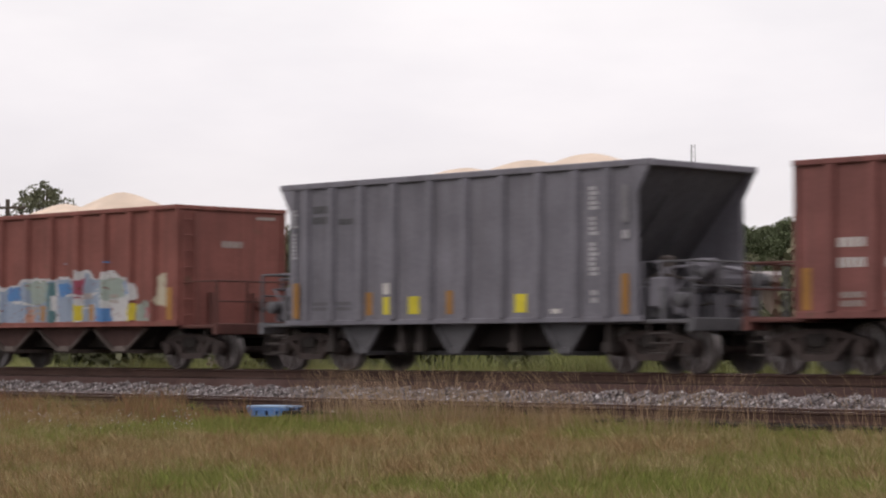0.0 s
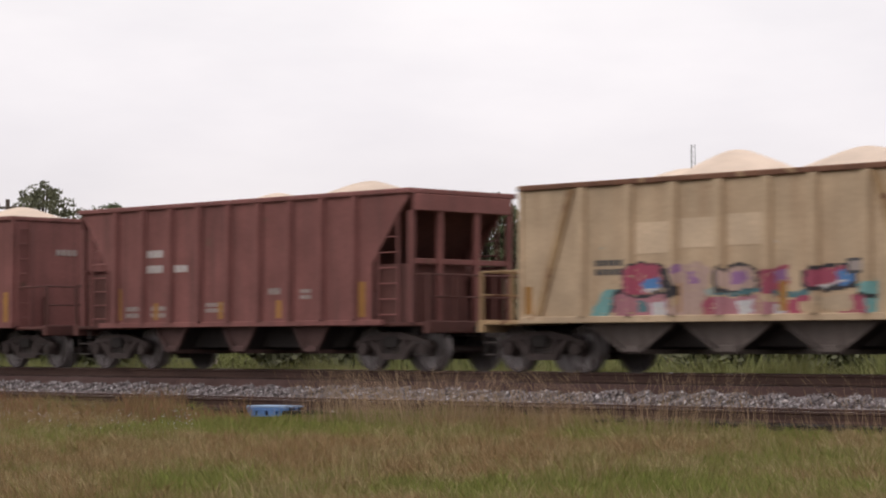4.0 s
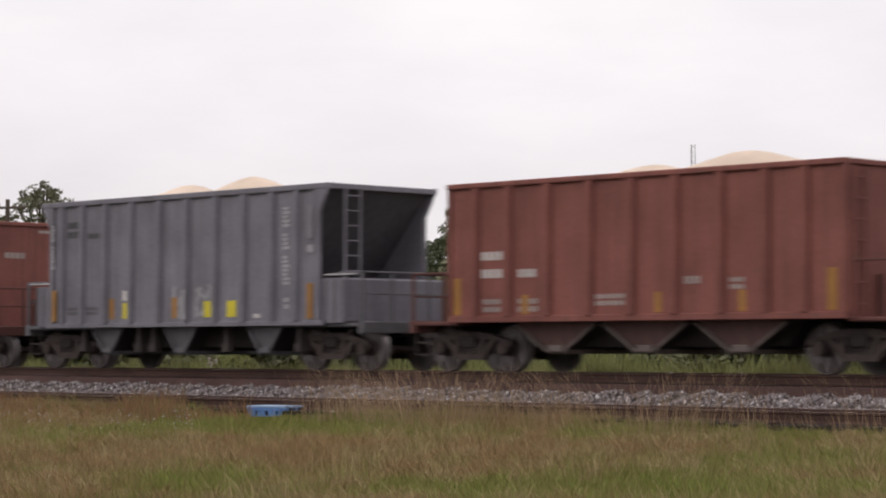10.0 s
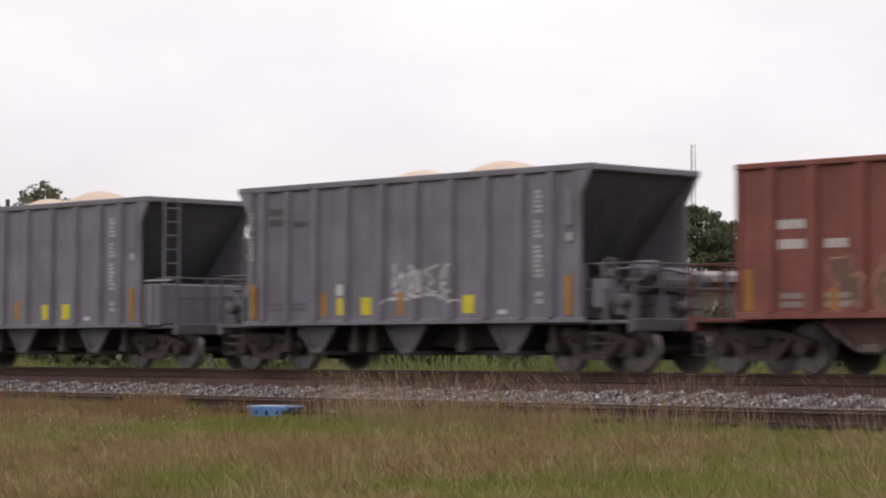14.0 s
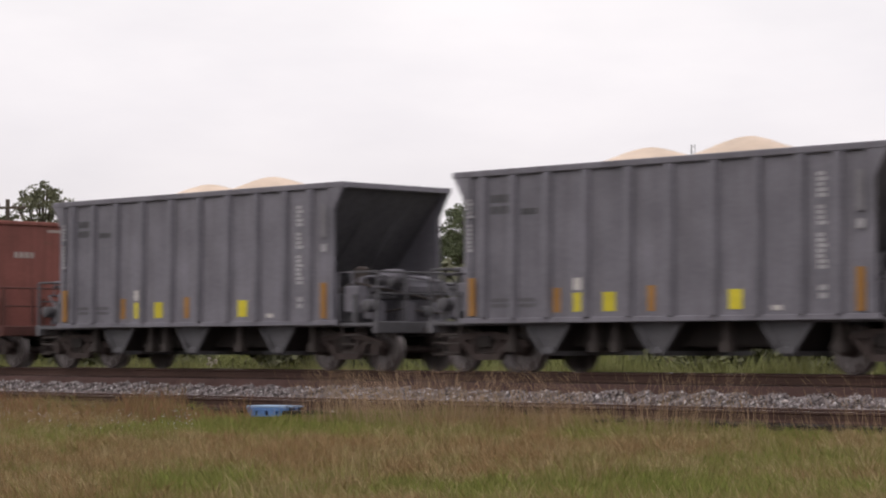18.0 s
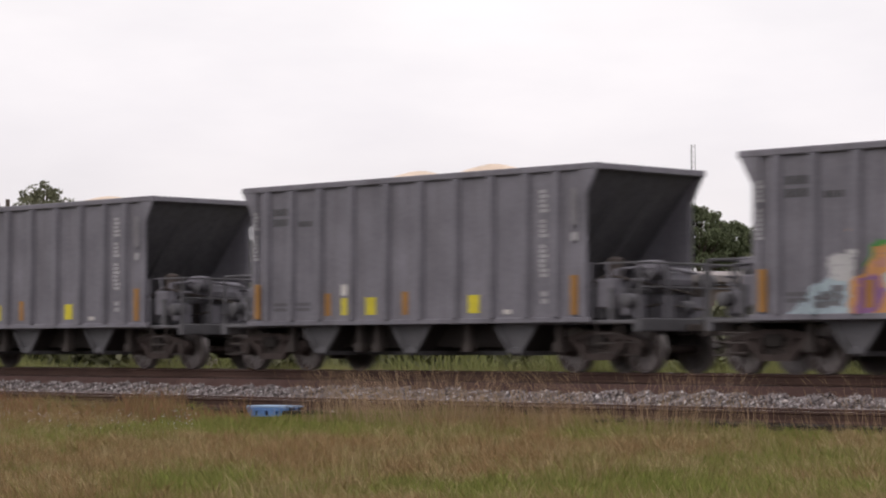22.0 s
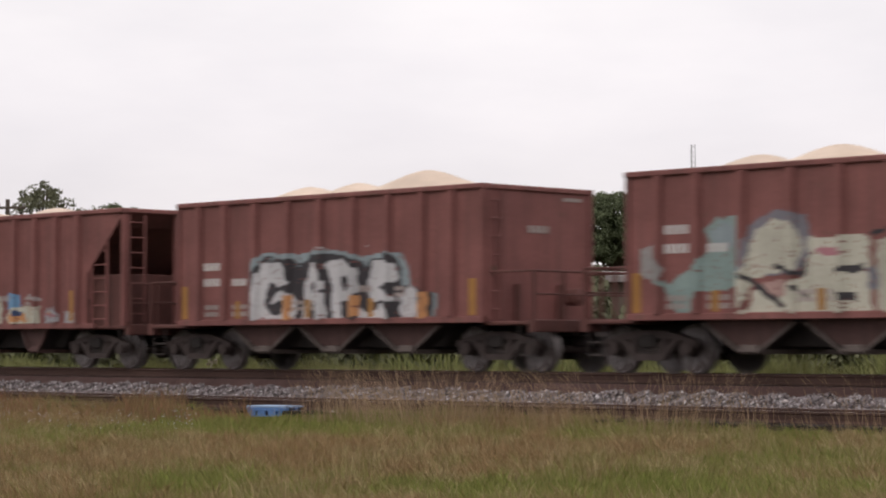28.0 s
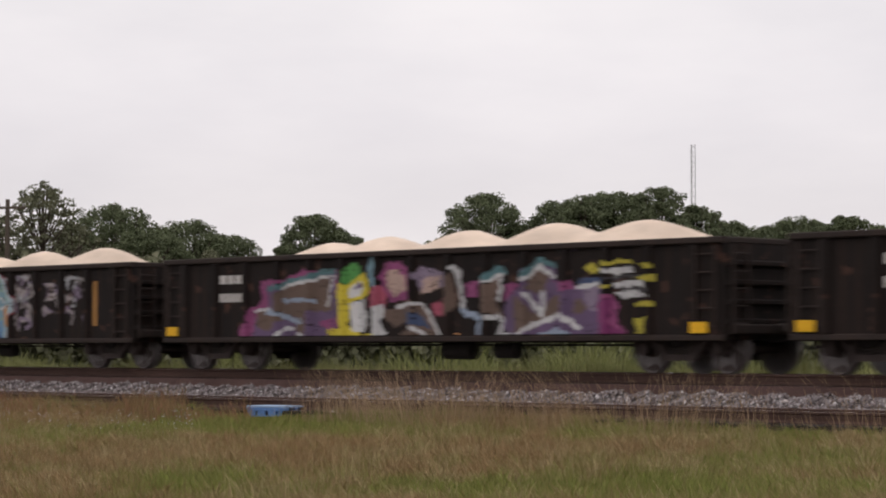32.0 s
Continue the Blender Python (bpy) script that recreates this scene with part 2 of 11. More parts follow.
def cbox(bm, x0, x1, y0, y1, z0, z1, c=0.012, axis="x", mi=0):
    """A bar with its long edges taken off."""
    lims = {"x": (y0, y1, z0, z1, x0, x1), "y": (x0, x1, z0, z1, y0, y1), "z": (x0, x1, y0, y1, z0, z1)}[axis]
    u0, u1, v0, v1, a, b = lims
    c = min(c, (u1 - u0) * 0.3, (v1 - v0) * 0.3)
    pts = [(u0 + c, v0), (u1 - c, v0), (u1, v0 + c), (u1, v1 - c), (u1 - c, v1), (u0 + c, v1), (u0, v1 - c), (u0, v0 + c)]
    prism(bm, pts, axis, a, b, mi)


def tube(bm, pts, r=0.016, n=6, mi=0):
    """A round rod along a line of points."""
    pts = [Vector(p) for p in pts]
    rings = []
    for i, p in enumerate(pts):
        d = (pts[min(i + 1, len(pts) - 1)] - pts[max(i - 1, 0)]).normalized()
        ref = Vector((0, 0, 1)) if abs(d.z) < 0.9 else Vector((1, 0, 0))
        u = (ref - d * ref.dot(d)).normalized()
        w = d.cross(u)
        rings.append([bm.verts.new(p + (u * math.cos(2 * math.pi * k / n) + w * math.sin(2 * math.pi * k / n)) * r) for k in range(n)])
    for a, b in zip(rings, rings[1:]):
        for k in range(n):
            bm.faces.new((a[k], a[(k + 1) % n], b[(k + 1) % n], b[k])).material_index = mi
    bm.faces.new(rings[0][::-1]).material_index = mi
    bm.faces.new(rings[-1]).material_index = mi


def lathe(bm, prof, centre, axis="y", n=20, mi=0):
    """A profile of (radius, along) turned round an axis through centre."""
    cx, cy, cz = centre
    rings = []
    for r, h in prof:
        ring = []
        for k in range(n):
            a = 2 * math.pi * k / n
            c, s = r * math.cos(a), r * math.sin(a)
            p = {"y": (cx + c, cy + h, cz + s), "x": (cx + h, cy + c, cz + s), "z": (cx + c, cy + s, cz + h)}[axis]
            ring.append(bm.verts.new(p))
        rings.append(ring)
    for a, b in zip(rings, rings[1:]):
        for k in range(n):
            bm.faces.new((a[k], a[(k + 1) % n], b[(k + 1) % n], b[k])).material_index = mi
    bm.faces.new(rings[0]).material_index = mi
    bm.faces.new(rings[-1][::-1]).material_index = mi


def solid(name, bm, mats, smooth=False):
    bmesh.ops.recalc_face_normals(bm, faces=bm.faces[:])
    me = bpy.data.meshes.new(name)
    bm.to_mesh(me)
    bm.free()
    for m in mats if isinstance(mats, (list, tuple)) else [mats]:
        me.materials.append(m)
    if smooth:
        for p in me.polygons:
            p.use_smooth = True
    return me


def part(name, bm, mats, parent=None, label="", loc=None, smooth=False):
    ob = new(name, solid(name, bm, mats, smooth) if isinstance(bm, bmesh.types.BMesh) else bm)
    if parent:
        ob.parent = parent
    if loc:
        ob.location = loc
    if label:
        ob["label"] = label
    return ob


def raw_mesh(name, verts, quads, mats, mat_index=None, smooth=False):
    """A mesh from arrays of corners and of quads (or triangles)."""
    verts, quads = np.asarray(verts, np.float32), np.asarray(quads, np.int32)
    me = bpy.data.meshes.new(name)
    k = quads.shape[1]
    me.vertices.add(len(verts))
    me.vertices.foreach_set("co", verts.ravel())
    me.loops.add(quads.size)
    me.loops.foreach_set("vertex_index", quads.ravel())
    me.polygons.add(len(quads))
    me.polygons.foreach_set("loop_start", np.arange(len(quads), dtype=np.int32) * k)
    for m in mats if isinstance(mats, (list, tuple)) else [mats]:
        me.materials.append(m)
    if mat_index is not None:
        me.polygons.foreach_set("material_index", np.asarray(mat_index, np.int32))
    me.update(calc_edges=True)
    if smooth:
        me.polygons.foreach_set("use_smooth", np.ones(len(quads), bool))
    return me


bm_new = bmesh.new


# ---- ground ----
def ground_z(y):
    """Height of the earth across the line: road, meadow, siding, main track's bank, and the land behind."""
    ys = [-4000, 3, 5, 11.5, 14, 22, 27, 28.6, 29.4, 33.0, 36.6, 38.5, 41, 60, 4000]
    zs = [-1.05, -1.05, -1.04, -1.04, -1.12, -1.05, -0.95, -0.88, -0.78, -0.74, -0.74, -0.8, -0.95, -1.1, -1.1]
    return float(np.interp(y, ys, zs))


g_ys = [-3000, -300, -40, -5, 3, 5, 8.2, 11.5, 13, 14, 16, 18, 20, 22, 24, 26, 27, 28, 28.6, 29.4, 31, 33, 36.6, 38.5, 41, 45, 60, 100, 200, 500, 1500, 4500]
g_xs = [-4500, -1500, -600, -300, -150, -90, *range(-70, -3, 2), 0, 20, 60, 200, 600, 1500, 4500]
gv, gq = [], []
for j, y in enumerate(g_ys):
    for i, x in enumerate(g_xs):
        wob = 0.06 * noise.noise((x * 0.22, y * 0.22, 3)) if (14 <= y <= 28 and -75 < x < 0) else 0
        gv.append((x, y, ground_z(y) + wob))
for j in range(len(g_ys) - 1):
    for i in range(len(g_xs) - 1):
        a = j * len(g_xs) + i
        gq.append((a, a + 1, a + 1 + len(g_xs), a + len(g_xs)))
ground = new("ground", raw_mesh("ground", gv, gq, M["soil"]))
tagged(ground, "grassy earth sloping gently up to the tracks", "ground", kind="structure")

bm = bm_new()
prism(bm, [(4.6, -1.1), (11.9, -1.1), (11.7, -1.03), (8.2, -1.005), (4.8, -1.03)], "x", -900, 900)
road = new("road", solid("road", bm, M["asphalt"]))
tagged(road, "dark asphalt road beside the meadow", "road", kind="structure")


def rail_profile(y, z):
    """Section of a rail whose top lies at z."""
    half = [(0.036, -0.012), (0.038, -0.035), (0.012, -0.052), (0.010, -0.14), (0.03, -0.165), (0.075, -0.175), (0.075, -0.187)]
    left = [(-u, v) for u, v in half]
    return [(y + u, z + v) for u, v in [(0.028, 0.0)] + half + left[::-1] + [(-0.028, 0.0)]]


def track(name, yc, z, label, worn):
    root = new(name)
    tagged(root, label, "railway track", kind="structure")
    for side in (-0.7525, 0.7525):
        bm = bm_new()
        fs = prism(bm, rail_profile(yc + side, z), "x", -900, 500)
        for f in fs[2:]:
            c = f.calc_center_median()
            f.material_index = 1 if (worn and c.z > z - 0.004) else 0
        part("rail", bm, [M["rail"], M["rail_top"]], root, "rusty steel rail with a worn top")
    bm = bm_new()
    cbox(bm, -0.115, 0.115, -1.3, 1.3, -0.18, 0.0, 0.02, "y")
    tie_mesh = solid("tie", bm, M["tie"])
    for i in range(86):
        rng = random.Random(i * 7 + int(yc * 10))
        t = part("tie", tie_mesh, None, root, "", (-62 + i * 0.52 + rng.uniform(-0.03, 0.03), yc + rng.uniform(-0.05, 0.05), z - 0.19 - rng.uniform(0, 0.012)))
        t.rotation_euler = (0, 0, rng.uniform(-0.02, 0.02))
    bm = bm_new()
    for i in list(range(-330, -120)) + list(range(-33, 160)):
        x = i * 0.52
        prism(bm, [(yc - 1.3, z - 0.37), (yc + 1.3, z - 0.37), (yc + 1.3, z - 0.19), (yc - 1.3, z - 0.19)], "x", x - 0.11, x + 0.11)
    tagged(part("far_ties", bm, M["tie"], root, "weathered timber ties"), kind="stuff")
    return root


track("main_track", D, 0.0, "main railway track with worn rails on dark ties", True)
track("siding_track", SIDING_Y, SIDING_Z, "rusty siding track half hidden by dry grass", True)


def bank_z(x, y):
    """Top of the ballast: ridged between the tracks, cribs low beside the main rails."""
    ys = [28.9, 29.3, 29.75, 31.4, 31.9, 32.35, 32.8, 33.12, 33.2, 33.3, 36.0, 36.4, 37.6, 39.0]
    zs = [-0.98, -0.86, -0.76, -0.72, -0.66, -0.52, -0.42, -0.38, -0.36, -0.2, -0.192, -0.28, -0.6, -0.95]
    z = float(np.interp(y, ys, zs))
    swell = math.sin(x * 2 * math.pi / 0.8 + 1.1 * math.sin(x * 0.9))
    tooth = 0.035 * max(-1.0, min(0.7, 2.0 * swell)) if 32.3 < y < 33.25 else 0
    if 33.29 < y < 36.1:
        return z + 0.012 * noise.noise((x * 4, y * 4, 5))
    return z + tooth + 0.05 * noise.noise((x * 1.1, y * 1.1, 0)) + 0.025 * noise.noise((x * 4, y * 4, 5))


b_xs = np.arange(-64, -14, 0.12)
b_ys = np.array([28.9, 29.3, 29.75, 30.6, 31.4, 31.9, 32.1, 32.35, 32.6, 32.8, 33.0, 33.12, 33.2, 33.3, 33.42, 33.8, 34.65, 36.0, 36.4, 37.0, 37.6, 39.0])
bv = [(x, y, bank_z(x, y)) for y in b_ys for x in b_xs]
nb = len(b_xs)
bq = [(j * nb + i, j * nb + i + 1, (j + 1) * nb + i + 1, (j + 1) * nb + i) for j in range(len(b_ys) - 1) for i in range(nb - 1)]
ballast = new("ballast_bed", raw_mesh("ballast_bed", bv, bq, [M["ballast"], M["ballast_rusty"]], [1 if 33.15 < b_ys[j] < 36.3 else 0 for j in range(len(b_ys) - 1) for i in range(nb - 1)], smooth=True))
tagged(ballast, "grey crushed-stone ballast heaped between the tracks", "ballast", kind="structure")
bm = bm_new()
far_prof = [(28.9, -1.2), (39.0, -1.2), (37.6, -0.6), (36.2, -0.27), (33.0, -0.32), (32.35, -0.38), (31.4, -0.68), (29.75, -0.72)]
prism(bm, far_prof, "x", -900, -63.9)
prism(bm, far_prof, "x", -14.1, 500)
tagged(new("ballast_far", solid("ballast_far", bm, M["ballast"])), "grey ballast bed running on into the distance", "ballast", kind="structure")

rs = np.random.RandomState(4)
octa = np.array([(1, 0, 0), (-1, 0, 0), (0, 1, 0), (0, -1, 0), (0, 0, 1), (0, 0, -1)], float)
octf = np.array([(0, 2, 4), (2, 1, 4), (1, 3, 4), (3, 0, 4), (2, 0, 5), (1, 2, 5), (3, 1, 5), (0, 3, 5)])


def stones(count, y0, y1, s0, s1, rs):
    xs = rs.uniform(-62, -17, count)
    ys = rs.uniform(y0, y1, count)
    vs, fs = [], []
    for i in range(count):
        s = rs.uniform(s0, s1)
        a, b, c = rs.uniform(0.7, 1.3, 3)
        an = rs.uniform(0, math.pi)
        ca, sa = math.cos(an), math.sin(an)
        o = octa * (a, b, c * 0.8) * s * rs.uniform(0.75, 1.25, (6, 1))
        o = np.stack([o[:, 0] * ca - o[:, 1] * sa, o[:, 0] * sa + o[:, 1] * ca, o[:, 2] + 0.35 * o[:, 0]], 1)
        vs.append(o + (xs[i], ys[i], bank_z(xs[i], ys[i]) + 0.3 * s))
        fs.append(octf + 6 * i)
    return raw_mesh("ballast_stones", np.concatenate(vs), np.concatenate(fs), M["stones"])


tagged(new("ballast_stones", stones(30000, 31.6, 33.2, 0.02, 0.046, rs)), "loose grey and white crushed stones between the tracks", "gravel", kind="stuff")
tagged(new("siding_stones", stones(6500, 28.7, 29.9, 0.016, 0.042, rs)), "scattered grey stones beside the siding rail", "gravel", kind="stuff")


# ---- rolling stock ----
TRUSS_RIBS = [-4.25 + 0.872 * k for k in range(11)]
GON_RIBS = [1.05 * k for k in range(-7, 8)]
FRAMED_RIBS = [-4.23 + 1.03 * k for k in range(9)]
RIB_D, RIB_B, RIB_T = 0.12, 0.095, 0.06       # depth, half width at foot and at face of a side rib


def wheelset(parent, x):
    bm = bm_new()
    lathe(bm, [(0.078, -0.98), (0.078, 0.98)], (0, 0, 0), "y", 10)
    for s in (-1, 1):
        lathe(bm, [(0.10, s * 0.84), (0.13, s * 0.845), (0.2, s * 0.80), (0.36, s * 0.79), (0.40, s * 0.825), (0.447, s * 0.825)], (0, 0, 0), "y", 28)
        lathe(bm, [(0.447, s * 0.825), (0.457, s * 0.815), (0.462, s * 0.715), (0.487, s * 0.70), (0.483, s * 0.685), (0.40, s * 0.685), (0.2, s * 0.74), (0.10, s * 0.72)], (0, 0, 0), "y", 28, 1)
        for k in range(3):
            a = k * 2 * math.pi / 3
            lathe(bm, [(0.022, s * 0.985), (0.022, s * 1.0)], (0.055 * math.cos(a), 0, 0.055 * math.sin(a)), "y", 6)
        lathe(bm, [(0.105, s * 0.93), (0.105, s * 0.985)], (0, 0, 0), "y", 12)
    ob = part("wheelset", bm, [M["wheel"], M["tread"]], parent, "pair of solid steel wheels on an axle")
    ob.matrix_parent_inverse = Matrix.Translation((x, 0, 0.457))
    return ob


def sideframe_mesh():
    bm = bm_new()
    for y0, y1 in ((-0.07, 0.07),):
        prism(bm, [(-1.13, 0.48), (-1.10, 0.62), (-0.62, 0.74), (-0.3, 0.80), (0.3, 0.80), (0.62, 0.74), (1.10, 0.62), (1.13, 0.48), (0.95, 0.60), (0.58, 0.64), (0.3, 0.66), (-0.3, 0.66), (-0.58, 0.64), (-0.95, 0.60)], "y", y0, y1)
        prism(bm, [(-0.72, 0.62), (-0.58, 0.64), (-0.26, 0.36), (0.26, 0.36), (0.58, 0.64), (0.72, 0.62), (0.36, 0.24), (-0.36, 0.24)], "y", y0, y1)
        for s in (-1, 1):
            prism(bm, [(s * 0.30, 0.68), (s * 0.42, 0.68), (s * 0.40, 0.36), (s * 0.30, 0.34)], "y", y0 - 0.01, y1 + 0.01)
            lathe(bm, [(0.09, -0.10), (0.13, -0.09), (0.13, 0.07)], (s * 0.889, 0, 0.457), "y", 12)
            prism(bm, [(s * 0.78, 0.60), (s * 1.0, 0.60), (s * 1.02, 0.42), (s * 0.76, 0.42)], "y", y0 + 0.01, y1 - 0.01)
    return solid("sideframe", bm, M["frame"])


def spring_mesh():
    bm = bm_new()
    for x in (-0.17, 0.0, 0.17):
        prof = []
        for k in range(9):
            prof.append((0.062 if k % 2 else 0.078, 0.27 + k * 0.026 - 0.0))
        lathe(bm, prof, (x, 0, 0.1), "z", 8)
    return solid("spring_nest", bm, M["steel"])


SIDEFRAME, SPRINGS = sideframe_mesh(), spring_mesh()


def truck(parent, x):
    """Two-axle truck under a car, its centre at x."""
    bm = bm_new()
    cbox(bm, -0.2, 0.2, -1.16, 1.16, 0.5, 0.72, 0.05, "y")
    cbox(bm, -0.55, -0.4, -0.7, 0.7, 0.36, 0.5, 0.03, "y")
    cbox(bm, 0.4, 0.55, -0.7, 0.7, 0.36, 0.5, 0.03, "y")
    lathe(bm, [(0.22, 0.70), (0.2, 0.80)], (0, 0, 0), "z", 12)
    t = part("truck", bm, M["under"], parent, "four-wheeled cast steel truck", (x, 0, 0))
    for s in (-1, 1):
        part("sideframe", SIDEFRAME, None, t, "", (0, s * 1.03, 0))
        part("spring_nest", SPRINGS, None, t, "", (0, s * 1.03, 0))
    for s in (-0.889, 0.889):
        wheelset(t, s)
    return t


def coupler(parent, x, s):
    bm = bm_new()
    cbox(bm, min(x, x + s * 0.55), max(x, x + s * 0.55), -0.07, 0.07, 0.78, 0.92, 0.02)
    prism(bm, [(x + s * 0.5, -0.14), (x + s * 0.74, -0.2), (x + s * 0.82, -0.05), (x + s * 0.66, 0.02), (x + s * 0.78, 0.12), (x + s * 0.7, 0.19), (x + s * 0.5, 0.13)], "z", 0.70, 0.98)
    part("coupler", bm, M["steel"], parent, "rusty knuckle coupler")
    bm = bm_new()
    tube(bm, [(x, 0.3, 0.8), (x + s * 0.2, 0.32, 0.62), (x + s * 0.5, 0.25, 0.45), (x + s * 0.72, 0.16, 0.5)], 0.025, 6)
    part("brake_hose", bm, M["under"], parent, "black rubber air hose")


def ladder(parent, x, y0, y1, z0, z1, mat, steps):
    """Ladder against a car's end (across y) at x: two stiles, each rung under them."""
    bm = bm_new()
    for y in (y0, y1):
        cbox(bm, x - 0.02, x + 0.03, y - 0.025, y + 0.025, z0, z1, 0.006, "z")
    lad = part("ladder", bm, mat, parent, "steel rung ladder")
    for k in range(steps):
        z = z0 + (k + 0.5) * (z1 - z0) / steps
        bm = bm_new()
        tube(bm, [(x + 0.01, y0, z), (x + 0.01, y1, z)], 0.016)
        part("rung", bm, mat, lad)


def side_ladder(parent, y, x0, x1, z0, z1, mat, steps):
    bm = bm_new()
    for x in (x0, x1):
        cbox(bm, x - 0.025, x + 0.025, y - 0.03, y + 0.02, z0, z1, 0.006, "z")
    lad = part("ladder", bm, mat, parent, "steel rung ladder")
    for k in range(steps):
        z = z0 + (k + 0.5) * (z1 - z0) / steps
        bm = bm_new()
        tube(bm, [(x0, y, z), (x1, y, z)], 0.016)
        part("rung", bm, mat, lad)


def rib_mesh(depth, z0, z1, mat):
    bm = bm_new()
    b, t = RIB_B, RIB_T
    prism(bm, [(-b, 0.0), (-t, -depth), (t, -depth), (b, 0.0)], "z", z0, z1)
    return solid("rib", bm, mat)


def side_ribs(parent, xs, w, z0, z1, mat, depth=RIB_D):
    me = rib_mesh(depth, z0, z1, mat)
    for x in xs:
        part("rib", me, None, parent, "", (x, -w, 0))
        o = part("rib", me, None, parent, "", (x, w, 0))
        o.rotation_euler = (0, 0, math.pi)


def letters(parent, x0, x1, z0, z1, y, mat, rows=1, seed=1, cell=0.16, name="lettering", label=""):
    """Worn stencilled marks as plain bars, one mesh for a block."""
    rng = random.Random(seed)
    bm = bm_new()
    h = (z1 - z0) / rows
    for r in range(rows):
        za, zb = z0 + h * (r + 0.16), z0 + h * (r + 0.84)
        n = max(1, int((x1 - x0) / cell))
        for k in range(n):
            xa = x0 + (x1 - x0) * (k + 0.12) / n
            xb = x0 + (x1 - x0) * (k + 0.88) / n
            prism(bm, [(xa, za), (xb, za), (xb, zb), (xa, zb)], "y", y, y - 0.004)
    return part(name, bm, mat, parent, label)


def upright_letters(parent, x0, x1, z0, z1, y, mat, words, seed):
    """A line of worn letters running up the side, as plain bars of uneven length."""
    rng = random.Random(seed)
    bm = bm_new()
    cells = sum(words) + 1.2 * (len(words) - 1)
    h = (z1 - z0) / cells
    z = z0
    for n in words:
        for k in range(n):
            xb = x1 if k == 0 else x1 - (x1 - x0) * rng.choice((0.0, 0.25, 0.3))
            prism(bm, [(x0, z + 0.14 * h), (xb, z + 0.14 * h), (xb, z + 0.86 * h), (x0, z + 0.86 * h)], "y", y, y - 0.004)
            z += h
        z += 1.2 * h
    return part("lettering", bm, mat, parent)


def panel(parent, x0, x1, z0, z1, y, mat, name, label=""):
    bm = bm_new()
    cbox(bm, x0, x1, y - 0.005, y, z0, z1, 0.004)
    return part(name, bm, mat, parent, label)


def ring_body(bm, x0, x1, w, z0, z1, t=0.05):
    """Four standing sheets round the load."""
    prism(bm, [(x0, -w), (x1, -w), (x1, -w + t), (x0, -w + t)], "z", z0, z1)
    prism(bm, [(x0, w - t), (x1, w - t), (x1, w), (x0, w)], "z", z0, z1)


def rim(parent, x0, x1, w, z, mat, size=0.11):
    """Top chord in four bars."""
    for s in (-1, 1):
        bm = bm_new()
        cbox(bm, x0, x1, min(s * w - s * 0.09, s * w + s * 0.04), max(s * w - s * 0.09, s * w + s * 0.04), z - size, z, 0.02)
        part("top_chord", bm, mat, parent)
    for x in (x0, x1 - 0.12):
        bm = bm_new()
        cbox(bm, x, x + 0.12, -w + 0.093, w - 0.093, z - size, z - 0.003, 0.02, "y")
        part("end_chord", bm, mat, parent)


def underframe(parent, half, mat, deck_from, w):
    bm = bm_new()
    cbox(bm, -half, half, -0.22, 0.22, 0.72, 1.0, 0.03)
    part("centre_sill", bm, M["under"], parent)
    for s in (-1, 1):
        bm = bm_new()
        a, b = sorted((s * deck_from, s * (half + 0.05)))
        cbox(bm, a, b, -w + 0.12, w - 0.12, 0.92, 1.0, 0.02)
        part("end_platform", bm, mat, parent, "steel end platform")
        bm = bm_new()
        a, b = sorted((s * (half - 0.08), s * (half + 0.08)))
        cbox(bm, a, b, -w + 0.1, w - 0.1, 0.78, 1.03, 0.02, "y")
        part("end_sill", bm, mat, parent)
        for sy in (-1, 1):
            bm = bm_new()
            for z in (0.34, 0.58):
                tube(bm, [(s * (half - 0.42), sy * (w - 0.2), z), (s * (half - 0.02), sy * (w - 0.2), z)], 0.016)
            tube(bm, [(s * (half - 0.42), sy * (w - 0.2), 0.92), (s * (half - 0.42), sy * (w - 0.2), 0.33)], 0.016)
            tube(bm, [(s * (half - 0.02), sy * (w - 0.2), 0.92), (s * (half - 0.02), sy * (w - 0.2), 0.33)], 0.016)
            part("sill_step", bm, M["steel"], parent)
        coupler(parent, s * half, s)


def handrail(parent, half, deck, w, mat, z=1.97, posts=True):
    for s in (-1, 1):
        bm = bm_new()
        x1, x0 = s * (half + 0.02), s * (deck - 0.05)
        tube(bm, [(x0, -w + 0.15, z), (x1, -w + 0.15, z), (x1, w - 0.15, z), (x0, w - 0.15, z)], 0.022)
        tube(bm, [(x1, -w + 0.15, z - 0.45), (x1, w - 0.15, z - 0.45)], 0.018)
        part("handrail", bm, mat, parent)
        for y in (-w + 0.15, -0.55, 0.55, w - 0.15):
            bm = bm_new()
            cbox(bm, x1 - 0.03, x1 + 0.03, y - 0.03, y + 0.03, 1.0, z, 0.008, "z")
            part("rail_post", bm, mat, parent)


